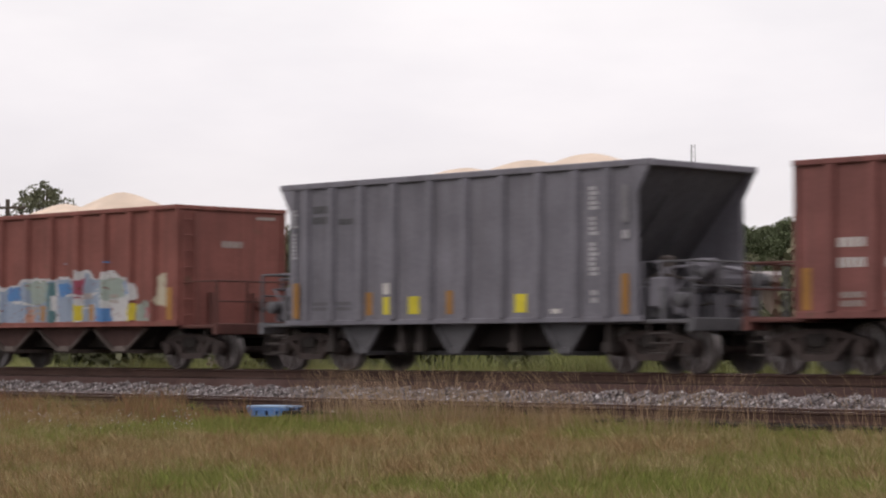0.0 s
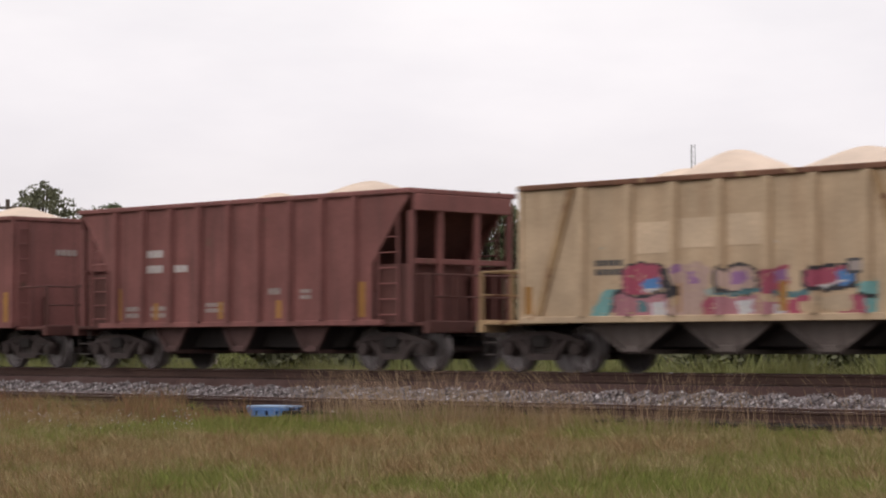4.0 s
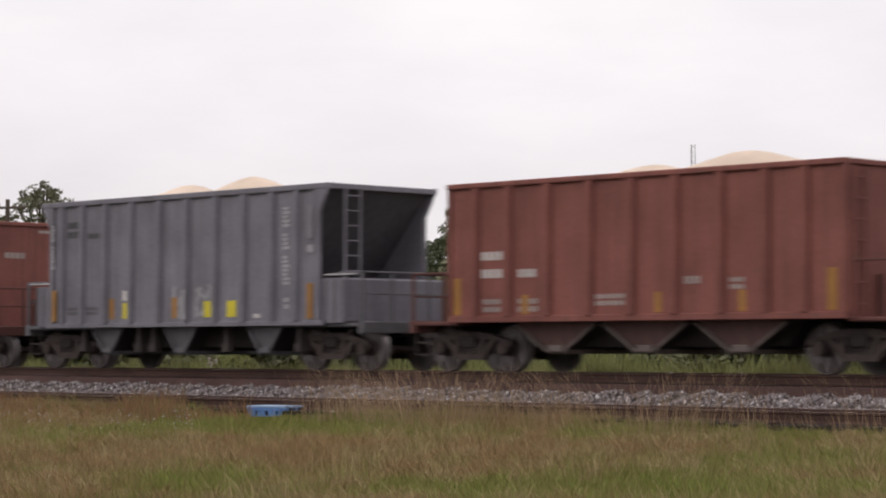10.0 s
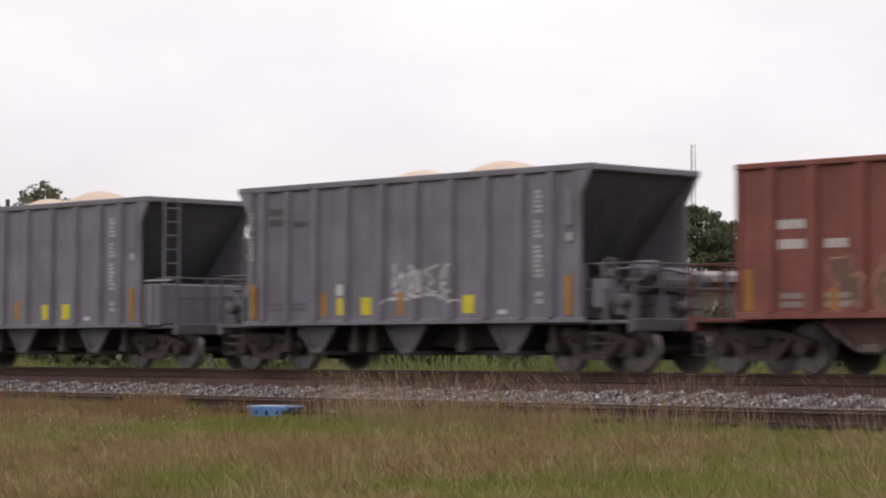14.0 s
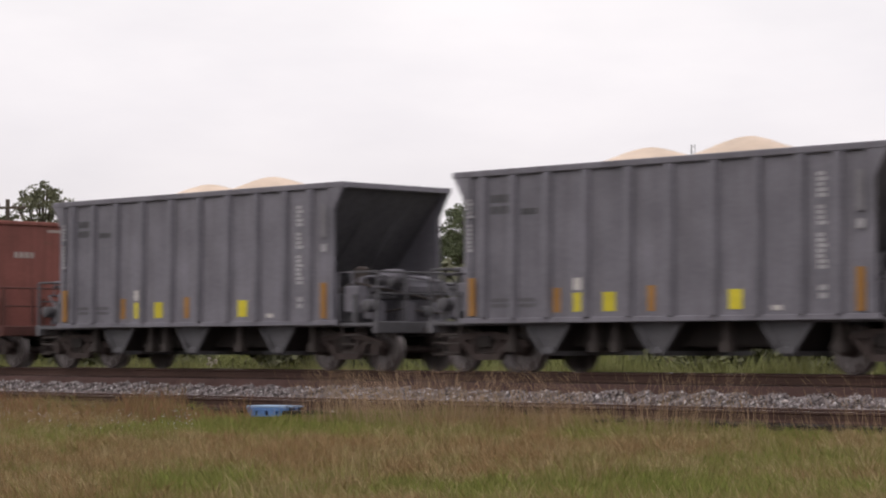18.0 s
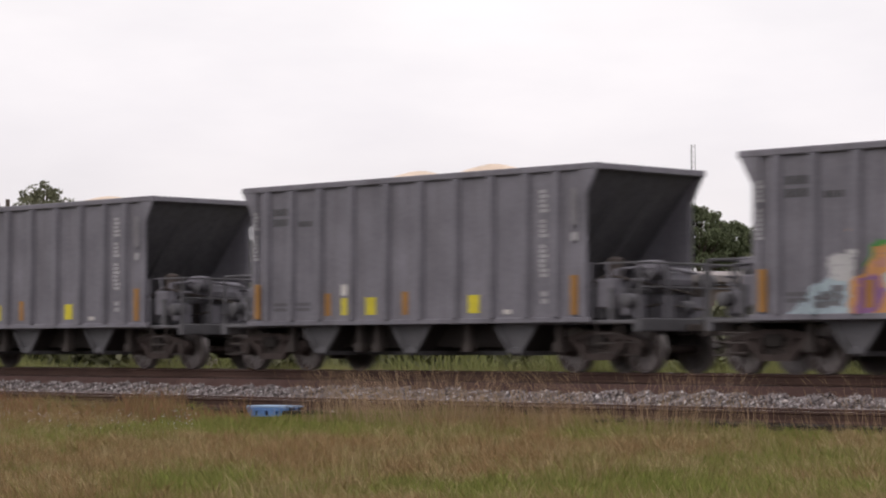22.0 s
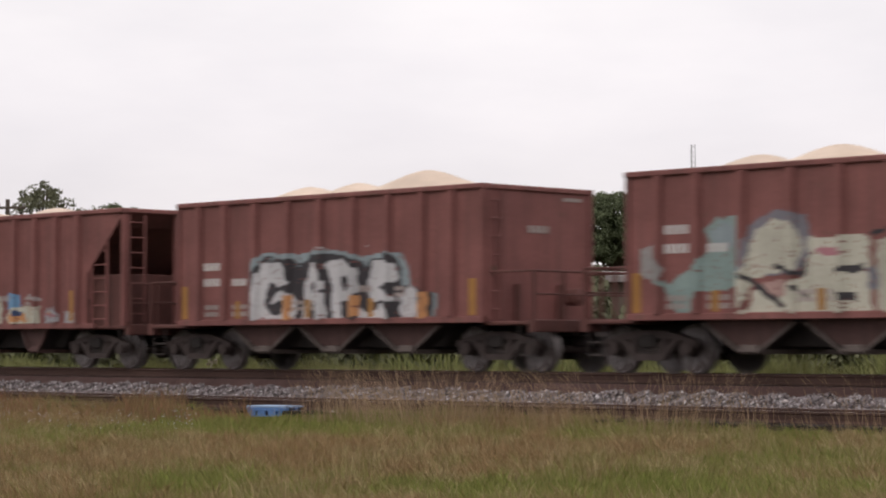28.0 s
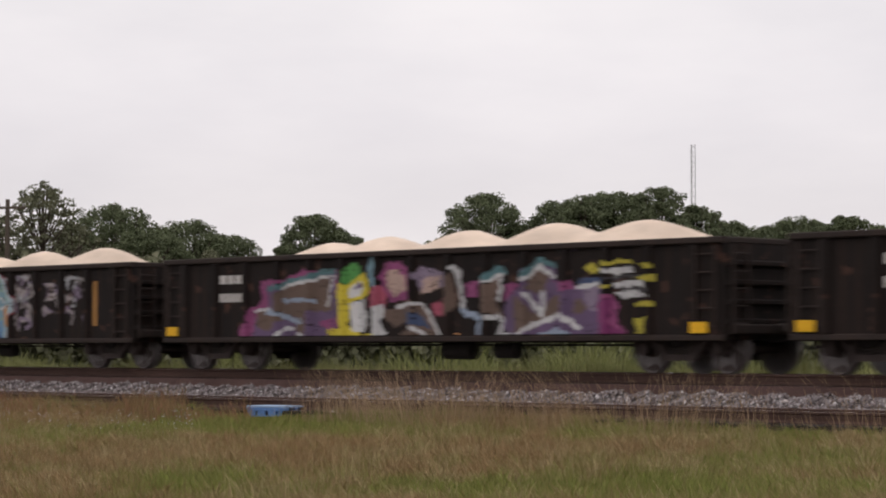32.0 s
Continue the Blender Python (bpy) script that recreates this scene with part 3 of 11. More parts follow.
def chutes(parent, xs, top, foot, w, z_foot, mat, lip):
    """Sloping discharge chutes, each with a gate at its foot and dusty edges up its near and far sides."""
    for x in xs:
        bm = bm_new()
        a = [(-top, -w, 1.02), (top, -w, 1.02), (top, w, 1.02), (-top, w, 1.02)]
        b = [(-foot, -w + 0.1, z_foot), (foot, -w + 0.1, z_foot), (foot, w - 0.1, z_foot), (-foot, w - 0.1, z_foot)]
        va = [bm.verts.new(p) for p in a]
        vb = [bm.verts.new(p) for p in b]
        bm.faces.new(va), bm.faces.new(vb[::-1])
        for k in range(4):
            bm.faces.new((va[k], va[(k + 1) % 4], vb[(k + 1) % 4], vb[k]))
        # flanks take underframe black: the shade between chutes is put into the colour
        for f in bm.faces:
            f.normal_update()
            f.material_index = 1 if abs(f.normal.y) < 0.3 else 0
        ch = part("hopper_chute", bm, [mat, M["under"]], parent, "sloping discharge chute with shade-dark flanks", (x, 0, 0))
        bm = bm_new()
        cbox(bm, -foot - 0.05, foot + 0.05, -w + 0.06, w - 0.06, z_foot - 0.07, z_foot + 0.02, 0.02)
        cbox(bm, -foot - 0.01, foot + 0.01, -w + 0.0, -w + 0.08, z_foot - 0.04, z_foot + 0.1, 0.02)
        part("gate", bm, lip, ch, "dusty discharge gate")
        for s in (-1, 1):
            bm = bm_new()
            prism(bm, [(s * foot * 0.9, z_foot - 0.04), (s * (foot + 0.07), z_foot - 0.02), (s * (top * 0.96), 0.93), (s * (top * 0.96 - 0.1), 0.93)], "y", -w - 0.02, -w + 0.05)
            part("chute_edge", bm, lip, ch)


def hopper_core(parent):
    """Hopper bottoms as one dark box; shade between the chutes put in its colour."""
    bm = bm_new()
    prism(bm, [(-3.35, 1.0), (3.35, 1.0), (3.0, 0.5), (-3.0, 0.5)], "y", -0.85, 0.85)
    part("hopper_bottom", bm, M["under"], parent, "shade-dark hopper bottom")


def under_gear(parent):
    """Brake reservoir, cylinder and rods below the floor."""
    bm = bm_new()
    lathe(bm, [(0.05, -0.5), (0.19, -0.46), (0.2, 0.0), (0.19, 0.46), (0.05, 0.5)], (-1.15, 0.9, 0.7), "x", 12)
    part("air_reservoir", bm, M["under"], parent, "black air reservoir")
    bm = bm_new()
    tube(bm, [(-3.6, -0.35, 0.5), (3.6, -0.35, 0.48)], 0.025)
    tube(bm, [(-3.2, 0.4, 0.55), (3.2, 0.4, 0.52)], 0.02)
    part("brake_rod", bm, M["under"], parent)


def closed_hopper(paint_mat, dark_mat, w=1.56, half_body=4.82, zt=3.72, zs=1.0, rib_xs=None, braces=False, name="hopper_car", rim_mat=None, chute_mat=None):
    """Steep-sided open-top hopper with upright end sheets."""
    car = new(name)
    bm = bm_new()
    ring_body(bm, -half_body + 0.03, half_body - 0.03, w, zs, zt - 0.05)
    prism(bm, [(-half_body + 0.03, -w + 0.05), (-half_body + 0.03, w - 0.05), (-half_body + 0.08, w - 0.05), (-half_body + 0.08, -w + 0.05)], "z", zs, zt - 0.05)
    prism(bm, [(half_body - 0.08, -w + 0.05), (half_body - 0.08, w - 0.05), (half_body - 0.03, w - 0.05), (half_body - 0.03, -w + 0.05)], "z", zs, zt - 0.05)
    part("body", bm, paint_mat, car)
    bm = bm_new()
    cbox(bm, -half_body + 0.1, half_body - 0.1, -w + 0.06, w - 0.06, zs + 0.02, zs + 0.07, 0.01)
    part("floor_sheet", bm, M["under"], car)
    rim(car, -half_body - 0.02, half_body + 0.02, w + 0.03, zt, rim_mat or paint_mat)
    side_ribs(car, rib_xs, w, zs + 0.1, zt - 0.11, paint_mat)
    for s in (-1, 1):
        bm = bm_new()
        cbox(bm, -half_body, half_body, min(s * (w - 0.02), s * (w + 0.07)), max(s * (w - 0.02), s * (w + 0.07)), zs - 0.03, zs + 0.1, 0.015)
        part("side_sill", bm, paint_mat, car)
        for sy in (-1, 1):
            bm = bm_new()
            cbox(bm, s * (half_body - 0.03) - 0.05, s * (half_body - 0.03) + 0.05, sy * w - 0.06, sy * w + 0.06, zs + 0.1, zt - 0.11, 0.02, "z")
            part("corner_post", bm, paint_mat, car)
        for y in (-0.62, 0.62):
            bm = bm_new()
            a, b = sorted((s * (half_body - 0.03), s * (half_body + 0.06)))
            cbox(bm, a, b, y - 0.05, y + 0.05, zs, zs + 0.75, 0.02, "z")
            part("end_stake", bm, dark_mat, car)
        ladder(car, s * (half_body + 0.05), -s * (w - 0.08) if s > 0 else w - 0.45, -s * (w - 0.45) if s > 0 else w - 0.08, zs + 0.05, zt - 0.15, paint_mat, 7)
        bm = bm_new()
        lathe(bm, [(0.06, 0.0), (0.17, 0.02), (0.18, 0.3), (0.06, 0.34)], (s * (half_body + 0.1) - (0.34 if s < 0 else 0), 0.75, 1.5), "x", 12)
        part("brake_cylinder", bm, dark_mat, car)
    if braces:
        for sy in (-1, 1):
            for s in (-1, 1):
                xa, xb = s * (half_body - 0.5), s * (half_body - 1.36)
                bm = bm_new()
                pts = [(xa - 0.08, zs + 0.12), (xa + 0.08, zs + 0.12), (xb + 0.08, zt - 0.13), (xb - 0.08, zt - 0.13)]
                prism(bm, pts, "y", sy * w, sy * (w + 0.06))
                part("diagonal_brace", bm, dark_mat, car)
    underframe(car, 6.0, dark_mat, half_body - 0.1, w)
    handrail(car, 6.0, half_body, w, dark_mat)
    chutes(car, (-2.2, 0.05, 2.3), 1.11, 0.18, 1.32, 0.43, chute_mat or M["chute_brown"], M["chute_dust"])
    hopper_core(car)
    under_gear(car)
    truck(car, -4.72), truck(car, 4.72)
    return car


def flared_hopper(gear):
    """Grey hopper whose slope sheets stand open at the ends; gear: True with brake gear on the platform, False with a plated box and ladder."""
    car = new("hopper_car")
    w, zt, zs, hb, hr = 1.52, 3.96, 1.0, 4.86, 5.2
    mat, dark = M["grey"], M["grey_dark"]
    for s in (-1, 1):
        bm = bm_new()
        prism(bm, [(-hb, zs), (hb, zs), (hb, zt - 0.62), (hr - 0.04, zt - 0.08), (-hr + 0.04, zt - 0.08), (-hb, zt - 0.62)], "y", s * w, s * (w - 0.04))
        part("side_sheet", bm, mat, car)
        # slope sheet in the darker grey: shade of the open end put into its colour
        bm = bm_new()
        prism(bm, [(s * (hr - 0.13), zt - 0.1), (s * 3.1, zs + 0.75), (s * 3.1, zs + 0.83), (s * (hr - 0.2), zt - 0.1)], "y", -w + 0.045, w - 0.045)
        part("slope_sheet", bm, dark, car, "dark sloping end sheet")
        bm = bm_new()
        prism(bm, [(s * 3.1, zs), (s * 3.1, zs + 0.82), (s * 3.04, zs + 0.82), (s * 3.04, zs)], "y", -w + 0.045, w - 0.045)
        part("inner_bulkhead", bm, M["under"], car)
        bm = bm_new()
        cbox(bm, -hr + 0.2, hr - 0.2, min(s * (w - 0.02), s * (w + 0.06)), max(s * (w - 0.02), s * (w + 0.06)), zs - 0.05, zs + 0.06, 0.015)
        part("side_sill", bm, mat, car)
        for sy in (-1, 1):
            bm = bm_new()
            prism(bm, [(s * (hb - 0.14), zs + 0.06), (s * (hb + 0.02), zs + 0.06), (s * (hb + 0.02), zt - 0.62), (s * (hr - 0.02), zt - 0.11), (s * (hb - 0.14), zt - 0.11)], "y", sy * (w + 0.002), sy * (w + 0.06))
            part("corner_post", bm, mat, car)
            if gear:
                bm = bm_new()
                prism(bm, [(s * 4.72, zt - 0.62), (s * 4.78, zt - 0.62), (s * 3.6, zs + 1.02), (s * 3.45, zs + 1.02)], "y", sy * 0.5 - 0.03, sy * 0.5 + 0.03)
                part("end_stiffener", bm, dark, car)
    bm = bm_new()
    cbox(bm, -3.2, 3.2, -w + 0.06, w - 0.06, zs + 0.02, zs + 0.07, 0.01)
    part("floor_sheet", bm, M["under"], car)
    rim(car, -hr, hr, w + 0.03, zt, mat, 0.13)
    side_ribs(car, (-4.36, -3.56, -2.66, -1.66, -0.6, 0.4, 1.42, 2.4, 3.35, 4.15), w, zs + 0.06, zt - 0.13, mat)
    underframe(car, 6.02, dark, 3.2, w)
    for s in (-1, 1):
        if gear:
            bm = bm_new()
            cbox(bm, s * 4.5 - 0.5, s * 4.5 + 0.5, -1.15, -0.3, 1.0, 1.62, 0.05)
            part("valve_box", bm, dark, car, "grimy grey equipment box")
            bm = bm_new()
            lathe(bm, [(0.08, -0.55), (0.24, -0.5), (0.25, 0.0), (0.24, 0.5), (0.08, 0.55)], (s * 5.35, 0.25, 1.78), "y", 14)
            part("air_tank", bm, mat, car, "grey air tank on the platform")
            bm = bm_new()
            for y in (-1.3, -0.7, -0.1, 0.9):
                cbox(bm, s * 5.3 - 0.05, s * 5.3 + 0.05, y - 0.05, y + 0.05, 1.0, 1.6, 0.015, "z")
            cbox(bm, s * 5.3 - 0.06, s * 5.3 + 0.06, -1.36, 1.2, 1.5, 1.6, 0.02, "y")
            part("gear_bracket", bm, dark, car)
            bm = bm_new()
            lathe(bm, [(0.05, 0.0), (0.16, 0.02), (0.17, 0.4), (0.06, 0.45)], (s * 5.05, -0.9, 1.75), "z", 12)
            lathe(bm, [(0.05, 0.0), (0.12, 0.02), (0.12, 0.3), (0.06, 0.33)], (s * 5.6, 0.85, 1.3), "z", 12)
            part("brake_cylinder", bm, M["steel"], car)
            bm = bm_new()
            tube(bm, [(s * 4.7, -1.2, 1.7), (s * 5.1, -1.2, 1.85), (s * 5.5, -0.6, 1.7), (s * 5.7, 0.6, 1.5), (s * 5.5, 1.2, 1.3)], 0.03)
            tube(bm, [(s * 4.9, -0.4, 1.2), (s * 5.6, -0.3, 1.3), (s * 5.9, 0.7, 1.2)], 0.025)
            part("air_pipe", bm, M["steel"], car)
            for y, z, r in ((-1.25, 1.35, 0.13), (-0.55, 1.85, 0.1), (1.0, 1.75, 0.14), (0.4, 1.25, 0.12)):
                bm = bm_new()
                lathe(bm, [(r * 0.4, -0.2), (r, -0.17), (r, 0.15), (r * 0.6, 0.2)], (s * 5.72, y, z), "y", 12)
                part("valve", bm, dark, car)
            for y in (-1.05, -0.2, 0.65):
                bm = bm_new()
                cbox(bm, s * 5.75 - 0.03, s * 5.75 + 0.03, y - 0.16, y + 0.16, 1.05, 1.45, 0.01, "z")
                part("gear_plate", bm, mat, car)
            bm = bm_new()
            tube(bm, [(s * 5.55, -1.3, 1.95), (s * 5.6, -0.4, 2.02), (s * 5.6, 0.9, 1.9)], 0.03)
            tube(bm, [(s * 5.2, -1.3, 1.2), (s * 5.8, -1.25, 1.75), (s * 5.8, -0.9, 1.75)], 0.025)
            part("lever", bm, mat, car)
            bm = bm_new()
            for z in (0.38, 0.56, 0.74):
                tube(bm, [(s * 5.1, -w + 0.02, z), (s * 5.6, -w + 0.02, z)], 0.018)
            for x in (5.1, 5.6):
                tube(bm, [(s * x, -w + 0.02, 0.36), (s * x, -w + 0.02, 0.95)], 0.014)
            part("sill_step", bm, M["steel"], car)
            bm = bm_new()
            tube(bm, [(s * 4.88, -w + 0.1, 1.0), (s * 4.88, -w + 0.1, 2.06), (s * 5.3, -w + 0.1, 2.06), (s * 5.34, -w + 0.1, 1.75)], 0.028)
            part("side_rail", bm, mat, car)
            for x0, x1, z0, z1, y in ((4.92, 5.38, 1.22, 1.78, -1.28), (5.42, 5.7, 1.08, 1.5, -1.18), (4.98, 5.2, 1.8, 1.98, -1.05)):
                bm = bm_new()
                a, b = sorted((s * x0, s * x1))
                cbox(bm, a, b, y, y + 0.22, z0, z1, 0.03)
                part("gear_panel", bm, mat, car, "dented grey gear housing")
            bm = bm_new()
            lathe(bm, [(0.06, -0.3), (0.15, -0.26), (0.16, 0.0), (0.15, 0.26), (0.06, 0.3)], (s * 5.62, -0.55, 1.98), "x", 12)
            part("air_tank", bm, mat, car)
        else:
            bm = bm_new()
            a, b = sorted((s * 4.86, s * 5.55))
            cbox(bm, a, b, -w + 0.05, w - 0.05, 1.0, 1.95, 0.04, "y")
            part("end_box", bm, mat, car, "plated grey end box")
            ladder(car, s * (hr - 0.02), -w + 0.42, -w + 0.85, 1.95, zt - 0.1, mat, 6)
            for x in (5.0, 5.28, 5.52):
                bm = bm_new()
                cbox(bm, s * x - 0.03, s * x + 0.03, -w + 0.03, -w + 0.052, 1.02, 1.9, 0.01, "z")
                part("box_stiffener", bm, dark, car)
            bm = bm_new()
            tube(bm, [(s * 4.9, -w + 0.1, 2.02), (s * 5.9, -w + 0.1, 2.02)], 0.022)
            part("side_rail", bm, M["pale_letter"], car, "worn grab rail")
    handrail(car, 6.02, 5.3, w, dark, 2.06)
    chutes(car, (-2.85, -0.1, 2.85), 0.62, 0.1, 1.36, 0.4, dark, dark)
    hopper_core(car)
    for x in (-1.75, -1.2, 1.45, -3.9, 3.9):
        bm = bm_new()
        cbox(bm, x - 0.07, x + 0.07, -1.3, -1.1, 0.55, 1.0, 0.03, "z")
        cbox(bm, x - 0.12, x + 0.12, -1.33, -1.12, 0.4, 0.58, 0.03, "z")
        part("gate_cylinder", bm, M["steel"], car, "grimy gate cylinder")
    under_gear(car)
    truck(car, -4.78), truck(car, 4.78)
    y = -w - 0.003
    for x in (-4.68, 4.6):
        panel(car, x - 0.09, x + 0.09, 1.1, 1.85, y - (0.0 if abs(x) < 4.6 else 0.058), M["strip"], "reflector_strip", "faded orange reflector strip")
    for x in (-2.45, -0.09, 2.38):
        panel(car, x - 0.09, x + 0.09, 1.15, 1.62, y, M["strip"], "reflector_strip", "faded orange reflector strip")
    upright_letters(car, 3.66, 3.87, 1.82, 3.52, y, M["pale_letter"], (7, 4, 5), 3)
    letters(car, 3.66, 3.88, 1.3, 1.58, y, M["pale_letter"], 2, 8, 0.11)
    upright_letters(car, -4.78, -4.66, 2.35, 3.42, y - 0.06, M["pale_letter"], (7, 5), 5)
    panel(car, 4.54, 4.68, 2.5, 2.66, y - 0.06, M["pale_letter"], "lettering")
    panel(car, 4.52, 4.68, 2.8, 3.5, y - 0.058, M["grey_soft"], "worn_patch", "paler worn paint")
    letters(car, -4.22, -3.7, 3.05, 3.5, y, M["faint_letter"], 2, 3, 0.13)
    letters(car, -3.4, -2.95, 3.02, 3.2, y, M["faint_letter"], 1, 4, 0.12)
    letters(car, -4.22, -3.0, 1.24, 1.46, y, M["grey_dark"], 2, 5, 0.16)
    panel(car, 2.68, 2.9, 1.13, 1.22, y, M["white"], "lettering")
    return car


def grey_plates(car, pattern):
    """Yellow load panels and the white card above the first."""
    y = -1.52 - 0.003
    for x, z in {"a": ((-1.87, 1.16), (-1.12, 1.16), (1.87, 1.16)), "b": ((-1.87, 1.16), (1.12, 1.16), (1.93, 1.16))}[pattern]:
        panel(car, x - 0.155, x + 0.155, z, z + 0.36, y, M["plate_yellow"], "load_panel", "bright yellow panel")
    panel(car, -2.03, -1.7, 1.57, 1.8, y, M["white"], "placard", "small white card")


def trussed_hopper(framed):
    """Brown hopper with long overhanging rim; framed: posts and a beam across the open ends, else one laddered corner post."""
    car = new("hopper_car")
    w, zt, zs = 1.48, 3.735, 0.98
    hr, hb = (5.72, 4.5) if framed else (6.27, 4.8)
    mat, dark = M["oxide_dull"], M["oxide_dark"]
    for s in (-1, 1):
        bm = bm_new()
        prism(bm, [(-hb, zs), (hb, zs), (hb, zs + 1.25), (hr - 0.35, zt - 0.42), (hr - 0.04, zt - 0.08), (-hr + 0.04, zt - 0.08), (-hr + 0.35, zt - 0.42), (-hb, zs + 1.25)], "y", s * w, s * (w - 0.04))
        part("side_sheet", bm, mat, car)
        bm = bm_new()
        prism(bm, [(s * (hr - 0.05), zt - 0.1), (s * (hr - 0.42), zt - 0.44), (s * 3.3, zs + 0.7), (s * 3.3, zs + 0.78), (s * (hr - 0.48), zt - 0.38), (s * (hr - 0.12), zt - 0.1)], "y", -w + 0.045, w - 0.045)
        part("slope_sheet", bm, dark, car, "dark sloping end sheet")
        bm = bm_new()
        prism(bm, [(s * 3.3, zs), (s * 3.3, zs + 0.78), (s * 3.24, zs + 0.78), (s * 3.24, zs)], "y", -w + 0.045, w - 0.045)
        part("inner_bulkhead", bm, M["under"], car)
        if framed:
            bm = bm_new()
            a, b = sorted((s * (hr - 0.06), s * (hr - 0.0)))
            cbox(bm, a, b, -w + 0.05, w - 0.05, zt - 0.46, zt - 0.11, 0.02, "y")
            part("end_beam", bm, mat, car)
        for y in (-w + 0.06, -0.62, 0.45, w - 0.06) if framed else (-s * (w - 0.06), s * 0.1):
            bm = bm_new()
            a, b = sorted((s * (hr - 0.16), s * (hr - 0.04)))
            cbox(bm, a, b, y - 0.06, y + 0.06, 1.0, zt - (0.46 if framed else 0.12), 0.015, "z")
            part("end_post", bm, mat, car)
        if not framed:
            ladder(car, s * (hr - 0.06), -s * (w - 0.16), -s * (w - 0.62), 1.1, zt - 0.15, mat, 7)
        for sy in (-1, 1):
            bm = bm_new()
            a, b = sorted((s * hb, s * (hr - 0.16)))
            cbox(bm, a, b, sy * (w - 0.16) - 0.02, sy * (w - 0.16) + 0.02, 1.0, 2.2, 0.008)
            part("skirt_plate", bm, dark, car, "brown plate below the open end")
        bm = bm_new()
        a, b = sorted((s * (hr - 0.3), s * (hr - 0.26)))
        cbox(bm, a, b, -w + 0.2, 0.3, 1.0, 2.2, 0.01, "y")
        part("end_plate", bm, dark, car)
        for z in (2.25,) if framed else ():
            bm = bm_new()
            a, b = sorted((s * (hr - 0.2), s * (hr - 0.1)))
            cbox(bm, a, b, -w + 0.05, w - 0.05, z - 0.06, z + 0.06, 0.015, "y")
            part("cross_bar", bm, mat, car)
        bm = bm_new()
        cbox(bm, -hb - 0.35, hb + 0.35, min(s * (w - 0.02), s * (w + 0.06)), max(s * (w - 0.02), s * (w + 0.06)), zs - 0.04, zs + 0.08, 0.015)
        part("side_sill", bm, mat, car)
        for e in (-1, 1):
            a, b = sorted((e * (hb + 0.14), e * (hb + 0.75)))
            side_ladder(car, s * (w - 0.04), a, b, 1.0, zt - 0.5, mat, 7)
        bm = bm_new()
        cbox(bm, s * 5.0 - 0.35, s * 5.0 + 0.35, -0.9, 0.5, 1.0, 1.55, 0.05)
        part("valve_box", bm, dark, car, "rusty equipment box")
        bm = bm_new()
        lathe(bm, [(0.08, -0.5), (0.2, -0.45), (0.2, 0.45), (0.08, 0.5)], (s * 5.15, 0.1, 2.05), "y", 12)
        part("air_tank", bm, dark, car)
    bm = bm_new()
    cbox(bm, -3.4, 3.4, -w + 0.06, w - 0.06, zs + 0.02, zs + 0.07, 0.01)
    part("floor_sheet", bm, M["under"], car)
    rim(car, -hr, hr, w + 0.03, zt, mat)
    side_ribs(car, FRAMED_RIBS if framed else TRUSS_RIBS, w, zs + 0.08, zt - 0.11, mat)
    underframe(car, 6.0 if framed else 6.25, dark, 3.4, w)
    handrail(car, 6.0 if framed else 6.3, 5.6, w, dark)
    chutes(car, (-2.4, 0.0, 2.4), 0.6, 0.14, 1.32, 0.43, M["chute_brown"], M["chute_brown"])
    hopper_core(car)
    under_gear(car)
    truck(car, -4.7), truck(car, 4.7)
    return car


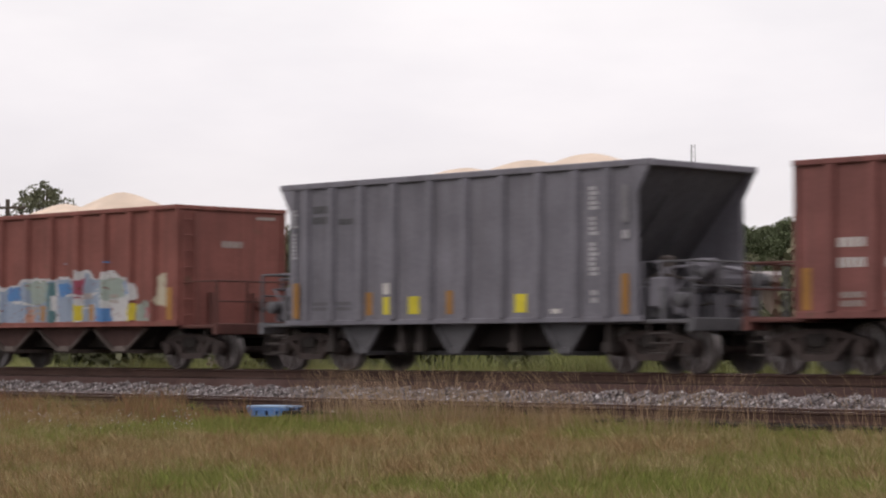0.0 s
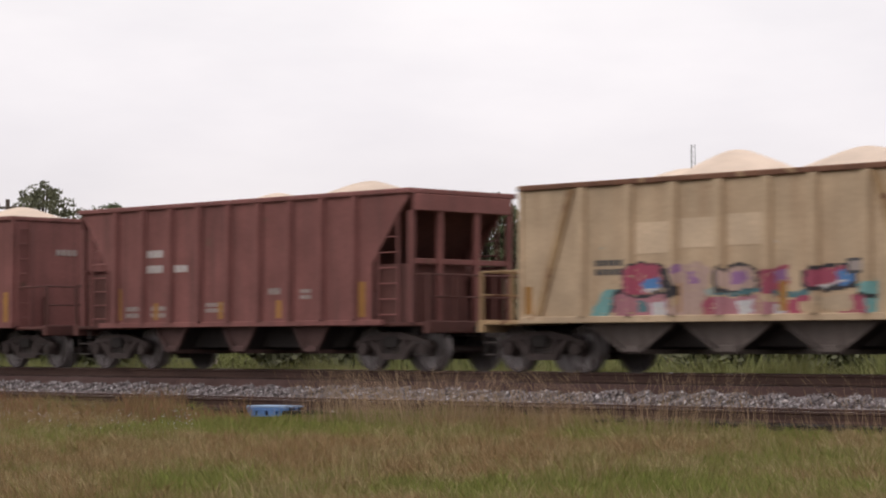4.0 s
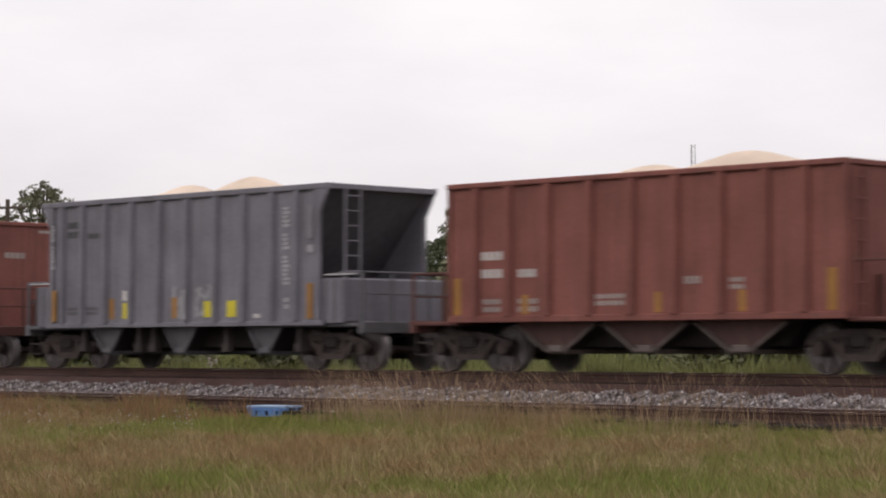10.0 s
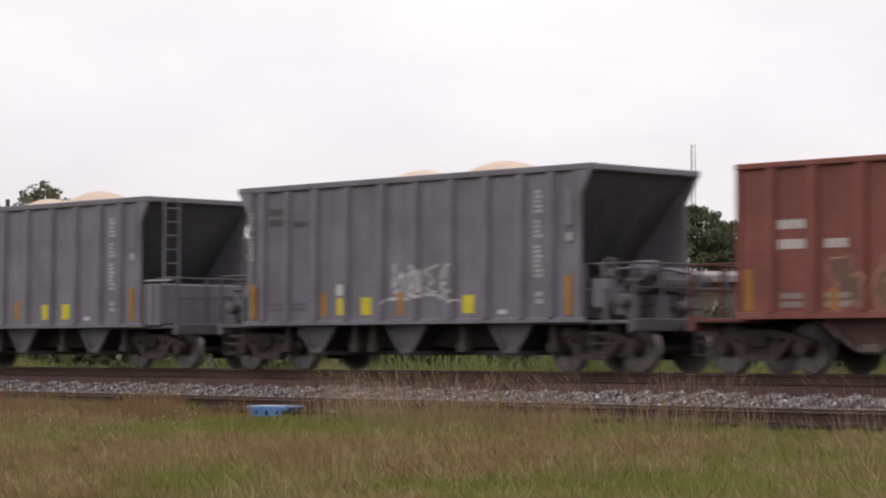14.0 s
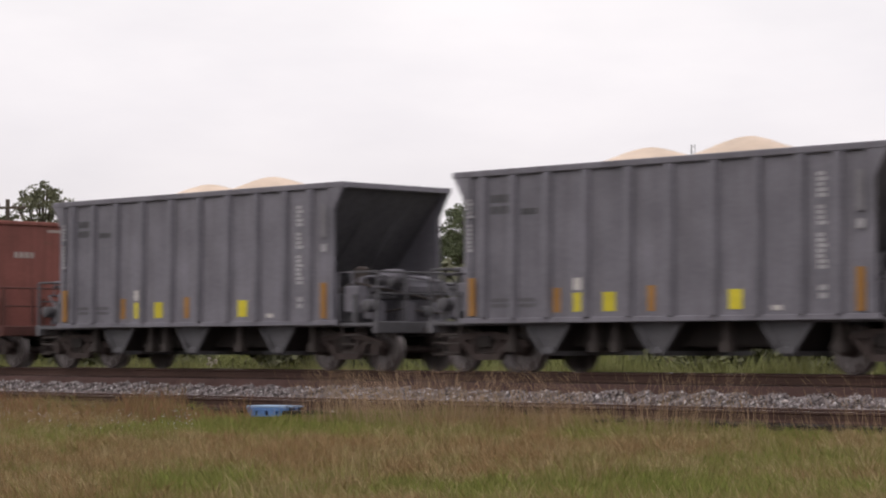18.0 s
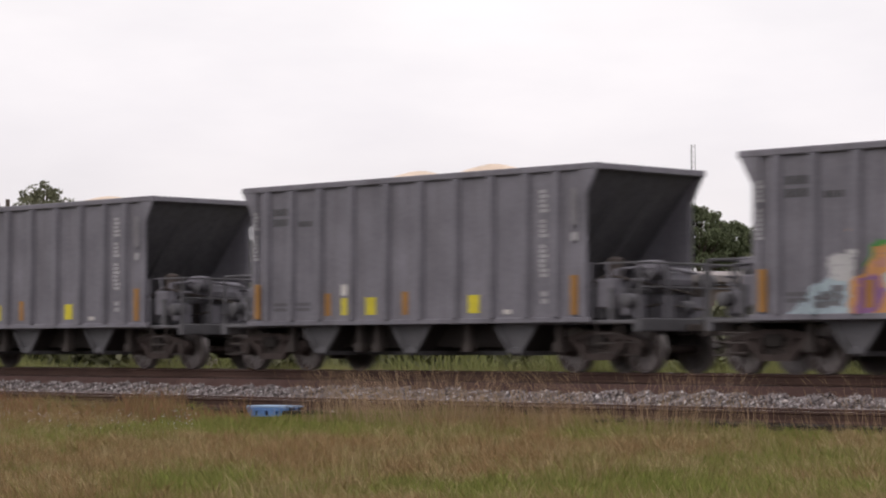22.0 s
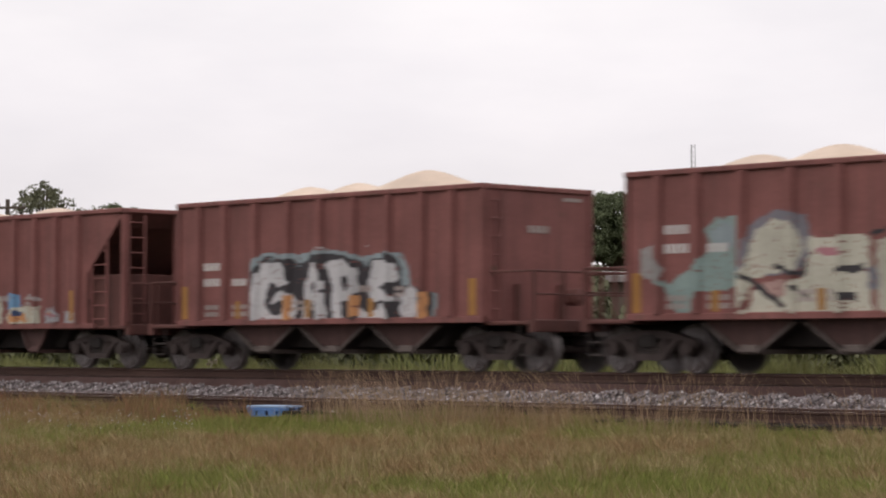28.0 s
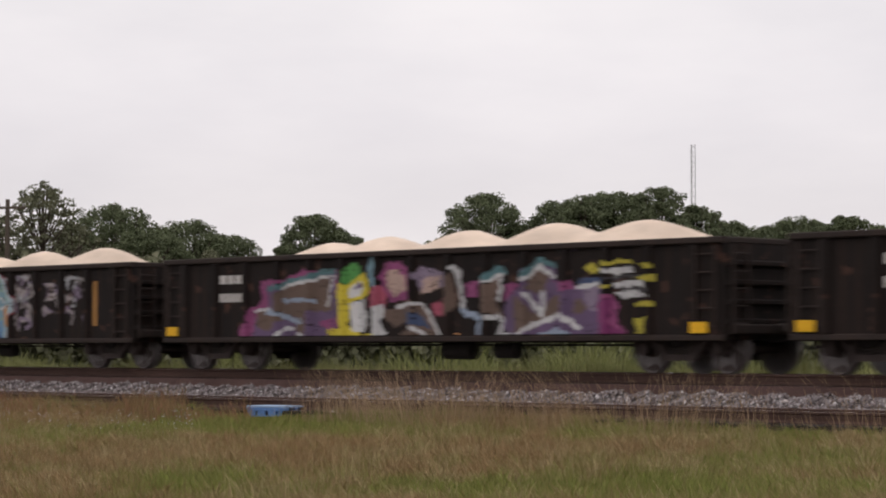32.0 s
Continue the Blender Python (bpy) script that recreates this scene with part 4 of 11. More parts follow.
def gondola():
    """Low black gondola with ribbed sides."""
    car = new("gondola_car")
    w, zt, zs, hb = 1.47, 2.47, 0.62, 8.1
    mat, dark = M["black"], M["black_rust"]
    bm = bm_new()
    ring_body(bm, -hb, hb, w, zs, zt - 0.05)
    prism(bm, [(-hb, -w + 0.05), (-hb, w - 0.05), (-hb + 0.05, w - 0.05), (-hb + 0.05, -w + 0.05)], "z", zs, zt - 0.05)
    prism(bm, [(hb - 0.05, -w + 0.05), (hb - 0.05, w - 0.05), (hb, w - 0.05), (hb, -w + 0.05)], "z", zs, zt - 0.05)
    part("body", bm, mat, car)
    bm = bm_new()
    cbox(bm, -hb + 0.06, hb - 0.06, -w + 0.06, w - 0.06, zs + 0.3, zs + 0.38, 0.01)
    part("floor_sheet", bm, M["under"], car)
    rim(car, -hb - 0.02, hb + 0.02, w + 0.05, zt, dark, 0.12)
    side_ribs(car, GON_RIBS, w, zs + 0.1, zt - 0.12, mat, 0.09)
    for s in (-1, 1):
        bm = bm_new()
        cbox(bm, -hb, hb, min(s * (w - 0.02), s * (w + 0.08)), max(s * (w - 0.02), s * (w + 0.08)), zs - 0.02, zs + 0.09, 0.015)
        part("side_sill", bm, dark, car)
        bm = bm_new()
        for z in (0.95, 1.3, 1.65, 2.0):
            a, b = sorted((s * hb, s * (hb + 0.1)))
            cbox(bm, a, b, -w + 0.02, w - 0.02, z - 0.05, z + 0.05, 0.02, "y")
        part("end_corrugation", bm, mat, car)
        for sy in (-1, 1):
            ladder(car, s * (hb + 0.12), sy * (w - 0.5) if sy < 0 else w - 0.5, sy * (w - 0.06), 0.75, zt - 0.15, dark, 5)
            side_ladder(car, sy * (w + 0.06), s * 7.45 if s < 0 else 7.45, s * 7.9 if s < 0 else 7.9, 0.7, zt - 0.15, dark, 5)
        bm = bm_new()
        a, b = sorted((s * (hb - 0.3), s * (hb + 0.18)))
        cbox(bm, a, b, -w + 0.1, w - 0.1, 0.72, 0.9, 0.02, "y")
        part("end_sill", bm, dark, car)
        coupler(car, s * (hb + 0.05), s)
    bm = bm_new()
    cbox(bm, -hb, hb, -0.2, 0.2, 0.58, 0.9, 0.03)
    part("centre_sill", bm, M["under"], car)
    bm = bm_new()
    lathe(bm, [(0.05, -0.45), (0.17, -0.4), (0.18, 0.4), (0.05, 0.45)], (0.6, -0.7, 0.42), "x", 12)
    part("air_reservoir", bm, M["under"], car)
    bm = bm_new()
    lathe(bm, [(0.05, -0.3), (0.15, -0.28), (0.15, 0.28), (0.05, 0.3)], (2.0, -0.75, 0.42), "x", 12)
    part("air_reservoir", bm, M["under"], car)
    bm = bm_new()
    tube(bm, [(-5.4, -0.6, 0.55), (5.4, -0.6, 0.53)], 0.022)
    part("brake_rod", bm, M["under"], car)
    truck(car, -6.7), truck(car, 6.7)
    return car


# ---- loads ----
def load_mesh(half, w, z, peaks, seed):
    """Heaped crushed stone: cones run together, sunk below the rim at the walls."""
    nx, ny = 72, 22
    vs = []
    for j in range(ny + 1):
        for i in range(nx + 1):
            x, y = -half + 2 * half * i / nx, -w + 2 * w * j / ny
            h = -0.42
            for px, ph, pw in peaks:
                r = math.hypot((x - px) / pw, y / 1.55)
                h = max(h, ph - (ph + 0.42) * (math.sqrt(r * r + 0.045) - 0.2) / 1.0)
            h += 0.03 * noise.noise((x * 0.9 + seed, y * 0.9, seed)) + 0.012 * noise.noise((x * 5, y * 5, seed))
            vs.append((x, y, z + max(h, -0.42)))
    qs = [(j * (nx + 1) + i, j * (nx + 1) + i + 1, (j + 1) * (nx + 1) + i + 1, (j + 1) * (nx + 1) + i) for j in range(ny) for i in range(nx)]
    return raw_mesh("sand_load", vs, qs, M["sand"], smooth=True)


# ---- spray painting on the car sides ----
GLYPH = {
    "A": [[(0, 0), (0.45, 1), (0.55, 1), (1, 0)], [(0.2, 0.38), (0.8, 0.38)]],
    "E": [[(0.95, 1), (0.08, 1), (0.08, 0), (0.95, 0)], [(0.1, 0.52), (0.75, 0.52)]],
    "F": [[(0.95, 1), (0.08, 1), (0.08, 0)], [(0.1, 0.52), (0.8, 0.52)]],
    "G": [[(0.95, 0.88), (0.7, 1), (0.3, 1), (0.03, 0.75), (0.03, 0.25), (0.3, 0), (0.75, 0), (0.95, 0.12), (0.95, 0.34), (0.66, 0.34)]],
    "K": [[(0.08, 0), (0.08, 1)], [(0.95, 1), (0.15, 0.5), (0.95, 0)]],
    "M": [[(0, 0), (0.15, 1), (0.5, 0.35), (0.85, 1), (1, 0)]],
    "O": [[(0.3, 0), (0.05, 0.3), (0.05, 0.7), (0.3, 1), (0.7, 1), (0.95, 0.7), (0.95, 0.3), (0.7, 0), (0.3, 0)]],
    "P": [[(0.1, 0), (0.1, 1), (0.7, 1), (0.95, 0.8), (0.9, 0.55), (0.65, 0.42), (0.15, 0.42)]],
    "R": [[(0.1, 0), (0.1, 1), (0.7, 1), (0.92, 0.8), (0.8, 0.52), (0.15, 0.5)], [(0.5, 0.5), (1, 0)]],
    "S": [[(0.92, 0.82), (0.65, 1), (0.25, 0.98), (0.05, 0.76), (0.25, 0.55), (0.72, 0.46), (0.95, 0.24), (0.72, 0.02), (0.3, 0), (0.04, 0.15)]],
    "T": [[(0, 1), (1, 1)], [(0.5, 1), (0.5, 0)]],
    "U": [[(0.05, 1), (0.05, 0.25), (0.3, 0), (0.7, 0), (0.95, 0.25), (0.95, 1)]],
    "1": [[(0.1, 0.0), (0.3, 0.55), (0.05, 0.9), (0.5, 1.0), (0.55, 0.3), (0.95, 0.6), (0.85, 0.0)]],
    "2": [[(0.0, 0.9), (0.5, 0.7), (0.2, 0.3), (0.6, 0.0), (1.0, 0.3), (0.7, 0.7), (1.0, 1.0)], [(0.5, 0.7), (0.7, 0.35)]],
    "3": [[(0.2, 0.0), (0.0, 0.5), (0.4, 1.0), (0.9, 0.8), (0.5, 0.5), (1.0, 0.1)], [(0.1, 0.25), (0.9, 0.4)]],
    "4": [[(0.0, 0.2), (0.35, 0.95), (0.6, 0.25), (0.95, 0.95)], [(0.35, 0.05), (0.95, 0.15)]],
    "5": [[(0.05, 1.0), (0.15, 0.15), (0.55, 0.0), (0.5, 0.6), (0.9, 0.85), (1.0, 0.1)]],
    "6": [[(0.9, 0.95), (0.3, 0.85), (0.6, 0.45), (0.05, 0.3), (0.4, 0.0), (1.0, 0.15)], [(0.05, 0.3), (0.1, 0.8)]],
    "?": [[(0.1, 0.1), (0.2, 0.95), (0.6, 0.6), (0.9, 0.95), (0.8, 0.3), (0.4, 0.05)]],
}


def edge_columns(x0, x1, ribs, step):
    """Column lines that fall on every fold of the ribbed side."""
    cuts = {round(x0, 4), round(x1, 4)}
    for r in ribs:
        for d in (-RIB_B, -RIB_T, RIB_T, RIB_B):
            if x0 < r + d < x1:
                cuts.add(round(r + d, 4))
    cuts = sorted(cuts)
    out = [cuts[0]]
    for a, b in zip(cuts, cuts[1:]):
        k = max(1, int(math.ceil((b - a) / step)))
        out += [a + (b - a) * (i + 1) / k for i in range(k)]
    return np.array(out)


class Mural:
    """A painted field on a ribbed car side: cells of a fine sheet that follow the folds, each with one colour."""

    def __init__(self, x0, x1, z0, z1, ribs, w, depth=RIB_D, step=0.035):
        self.xs = edge_columns(x0, x1, ribs, step)
        self.zs = np.linspace(z0, z1, max(2, int((z1 - z0) / step)) + 1)
        self.ribs, self.w, self.depth = ribs, w, depth
        cx, cz = (self.xs[1:] + self.xs[:-1]) / 2, (self.zs[1:] + self.zs[:-1]) / 2
        gx, gz = np.meshgrid(cx, cz, indexing="ij")
        self.gx, self.gz = gx, gz
        # the hand of the sprayer wavers
        self.X = gx + 0.022 * np.sin(9.0 * gz + 3.1 * gx) + 0.014 * np.sin(23.0 * gz + 7.0 * gx)
        self.Z = gz + 0.02 * np.sin(6.0 * gx + 4.0 * gz) + 0.013 * np.sin(19.0 * gx - 9.0 * gz)
        self.box = (x0, x1, z0, z1)
        self.names = []
        self.ids = np.full(self.X.shape, -1)

    def key(self, col):
        if col not in self.names:
            self.names.append(col)
        return self.names.index(col)

    def lay(self, mask, col):
        if col:
            self.ids[mask] = self.key(col)
        else:
            self.ids[mask] = -1

    def blob(self, cx, cz, rx, rz, col, seed=0, rough=0.25):
        a = np.arctan2((self.Z - cz) / rz, (self.X - cx) / rx)
        r = np.hypot((self.X - cx) / rx, (self.Z - cz) / rz)
        lim = 1 + rough * (np.sin(3 * a + seed) * 0.5 + np.sin(5 * a + 2.3 * seed) * 0.35 + np.sin(9 * a + seed * 1.7) * 0.25)
        self.lay(r < lim, col)

    def rect(self, x0, x1, z0, z1, col):
        self.lay((self.X > x0) & (self.X < x1) & (self.Z > z0) & (self.Z < z1), col)

    def patch(self, pts, col):
        """A polygon filled with one colour."""
        inside = np.zeros(self.X.shape, bool)
        for (ax, az), (bx, bz) in zip(pts, pts[1:] + pts[:1]):
            if az != bz:
                inside ^= ((az > self.Z) != (bz > self.Z)) & (self.X < (bx - ax) * (self.Z - az) / (bz - az) + ax)
        self.lay(inside, col)

    def dist(self, lines):
        d = np.full(self.X.shape, 1e9)
        for pts in lines:
            for (ax, az), (bx, bz) in zip(pts, pts[1:]):
                vx, vz = bx - ax, bz - az
                t = np.clip(((self.X - ax) * vx + (self.Z - az) * vz) / (vx * vx + vz * vz + 1e-9), 0, 1)
                d = np.minimum(d, np.hypot(self.X - ax - t * vx, self.Z - az - t * vz))
        return d

    def stroke(self, pts, width, col):
        self.lay(self.dist([pts]) < width, col)

    def word(self, text, x0, x1, z0, z1, width, fill, outline=None, edge=0.07, low=None, glint=None, jitter=0.0, seed=0, shade=None):
        """Fat letters in a row: shadow, outline, fill, a second tone below, a light line."""
        rng = random.Random(seed)
        n = len(text)
        all_lines = []
        for i, ch in enumerate(text):
            a, b = x0 + (x1 - x0) * (i + 0.13) / n, x0 + (x1 - x0) * (i + 0.87) / n
            lean = rng.uniform(-1, 1) * jitter
            lines = [[(a + (b - a) * (u + lean * (v - 0.5) + rng.uniform(-1, 1) * jitter * 0.5), z0 + width + (z1 - z0 - 2 * width) * min(1.05, max(-0.05, v + rng.uniform(-1, 1) * jitter * 0.4)))
                      for u, v in g] for g in GLYPH[ch]]
            all_lines.append(lines)
        ds = [self.dist(l) for l in all_lines]
        if shade:
            for l in all_lines:
                self.lay(self.dist([[(x + 0.1, z - 0.08) for x, z in q] for q in l]) < width + edge, shade)
        for d in ds:
            if outline:
                self.lay(d < width + edge, outline)
        for i, d in enumerate(ds):
            f = fill[i % len(fill)] if isinstance(fill, (list, tuple)) else fill
            if outline:
                self.lay((d < width + edge) & (d >= width), outline)
            self.lay(d < width, f)
            if low:
                lo = low[i % len(low)] if isinstance(low, (list, tuple)) else low
                wave = z0 + (z1 - z0) * (0.4 + 0.08 * np.sin(self.X * 5 + i))
                self.lay((d < width) & (self.Z < wave), lo)
            if glint:
                self.lay((d > width * 0.55) & (d < width * 0.8) & (self.Z > z0 + (z1 - z0) * 0.55), glint)

    def scribble(self, n, x0, x1, z0, z1, cols, width, seed):
        """Short bent strokes of the spray can across a painted stretch."""
        rng = random.Random(seed)
        for k in range(n):
            x, z = rng.uniform(x0, x1), rng.uniform(z0, z1)
            a, r = rng.uniform(0, 3.14), rng.uniform(0.15, 0.38)
            p = [(x, z), (x + r * math.cos(a), z + r * math.sin(a)), (x + r * math.cos(a) + r * math.cos(a + 1.6) * 0.8, z + r * math.sin(a) + r * math.sin(a + 1.6) * 0.8)]
            p = [(min(x1, max(x0, u)), min(z1, max(z0, v))) for u, v in p]
            self.stroke(p, width * rng.uniform(0.6, 1.3), cols[k % len(cols)])

    def wild(self, n, x0, x1, z0, z1, width, fill, outline, low=None, seed=0, glint=None, edge=0.06, shade=None):
        rng = random.Random(seed)
        self.word("".join(rng.choice("?123456") for _ in range(n)), x0, x1, z0, z1, width, fill, outline, edge, low, glint, 0.22, seed, shade)

    def wear(self, n, seed):
        """Overspray, runs and flaking: small stretches take the colour from beside them, some fall bare."""
        rng = random.Random(seed)
        x0, x1, z0, z1 = self.box
        dx, dz = (x1 - x0) / self.ids.shape[0], (z1 - z0) / self.ids.shape[1]
        for k in range(n):
            cx, cz = rng.uniform(x0, x1), rng.uniform(z0, z1)
            rx, rz = rng.uniform(0.03, 0.09), rng.uniform(0.03, 0.1)
            si, sj = int(rng.uniform(-0.1, 0.1) / dx), int(rng.uniform(-0.08, 0.08) / dz)
            spot = np.hypot((self.X - cx) / rx, (self.Z - cz) / rz) < 1 + 0.3 * np.sin(5 * (self.gx - cx) / rx + k)
            moved = np.roll(self.ids, (si, sj), (0, 1))
            self.ids[spot] = moved[spot]
        speck = np.random.RandomState(seed).uniform(0, 1, self.ids.shape)
        field = np.sin(self.gx * 5.1 + 2 * np.sin(self.gz * 7)) * np.sin(self.gz * 6.3 + 1.7 * np.sin(self.gx * 3.7))
        self.ids[speck < 0.02 + 0.1 * np.clip(field - 0.2, 0, 1)] = -1

    def put(self, car, label):
        """Build the sheet under its car."""
        self.wear(int(9 * (self.box[1] - self.box[0])), len(label))
        gone = self.ids < 0
        y = np.full(self.xs.shape, 0.0)
        for r in self.ribs:
            d = np.abs(self.xs - r)
            y = np.maximum(y, np.clip((RIB_B - d) / (RIB_B - RIB_T), 0, 1) * self.depth)
        nx, nz = len(self.xs), len(self.zs)
        V = np.zeros((nx, nz, 3))
        V[:, :, 0], V[:, :, 1], V[:, :, 2] = self.xs[:, None], (-self.w - 0.006 - y)[:, None], self.zs[None, :]
        ii, jj = np.nonzero(~gone)
        q = np.stack([ii * nz + jj, (ii + 1) * nz + jj, (ii + 1) * nz + jj + 1, ii * nz + jj + 1], 1)
        used, inv = np.unique(q, return_inverse=True)
        me = raw_mesh("graffiti", V.reshape(-1, 3)[used], inv.reshape(q.shape), [M[k] for k in self.names], self.ids[ii, jj])
        part("graffiti", me, None, car, label)


CLOSED_RIBS = [-4.05, -3.15, -2.12, -1.04, 0.0, 1.04, 2.1, 3.1, 3.95]
GREY_RIBS = [-4.36, -3.56, -2.66, -1.66, -0.6, 0.4, 1.42, 2.4, 3.35, 4.15]
TAN_RIBS = [-3.18, -2.02, -0.95, 0.12, 1.18, 2.2, 3.3]


def speed_path(t):
    """How far the train has gone at t seconds; it gains a little speed."""
    u = t / 32.0
    return 586.94 * u + 4.968 * u * u


PROTO = {
    "brown": closed_hopper(M["oxide"], M["oxide_dark"], rib_xs=CLOSED_RIBS),
    "dull": closed_hopper(M["oxide_dull"], M["oxide_dark"], rib_xs=CLOSED_RIBS),
    "tan": closed_hopper(M["tan"], M["tan_dark"], zt=3.6, zs=0.97, rib_xs=TAN_RIBS, braces=True, rim_mat=M["rust"], chute_mat=M["chute_dust"]),
    "tan_plain": closed_hopper(M["tan"], M["tan_dark"], zt=3.6, zs=0.97, rib_xs=TAN_RIBS, chute_mat=M["chute_dust"]),
    "gear": flared_hopper(True),
    "box": flared_hopper(False),
    "truss": trussed_hopper(False),
    "framed": trussed_hopper(True),
    "gon": gondola(),
}
LABELS = {
    "brown": "rust-red steel hopper car heaped with pale crushed stone",
    "dull": "dull brown steel hopper car heaped with pale crushed stone",
    "tan": "rusty tan hopper car with diagonal side braces",
    "tan_plain": "rusty tan hopper car with plain ribbed sides",
    "gear": "grey ribbed hopper car with brake gear on its open end",
    "box": "grey ribbed hopper car with a ladder and plated end box",
    "truss": "brown hopper car with long rim and laddered corner posts",
    "framed": "brown hopper car with long rim and open framed ends",
    "gon": "low black rusty gondola car heaped with pale stone",
}
HALF = {"brown": 4.84, "dull": 4.84, "tan": 4.86, "tan_plain": 4.86, "gear": 5.2, "box": 5.2, "truss": 6.09, "framed": 5.66, "gon": 8.15}
TOP = {"brown": 3.72, "dull": 3.72, "tan": 3.6, "tan_plain": 3.6, "gear": 3.96, "box": 3.96, "truss": 3.735, "framed": 3.735, "gon": 2.47}
LOADHALF = {"brown": 4.7, "dull": 4.7, "tan": 4.7, "tan_plain": 4.7, "gear": 4.72, "box": 4.72, "truss": 5.5, "framed": 5.1, "gon": 8.0}
SIDE = {"brown": 1.56, "dull": 1.56, "tan": 1.56, "tan_plain": 1.56, "gear": 1.52, "box": 1.52, "truss": 1.48, "framed": 1.48, "gon": 1.47}
RIBS = {"brown": CLOSED_RIBS, "dull": CLOSED_RIBS, "tan": TAN_RIBS, "tan_plain": TAN_RIBS, "gear": GREY_RIBS, "box": GREY_RIBS, "truss": TRUSS_RIBS, "framed": FRAMED_RIBS, "gon": GON_RIBS}

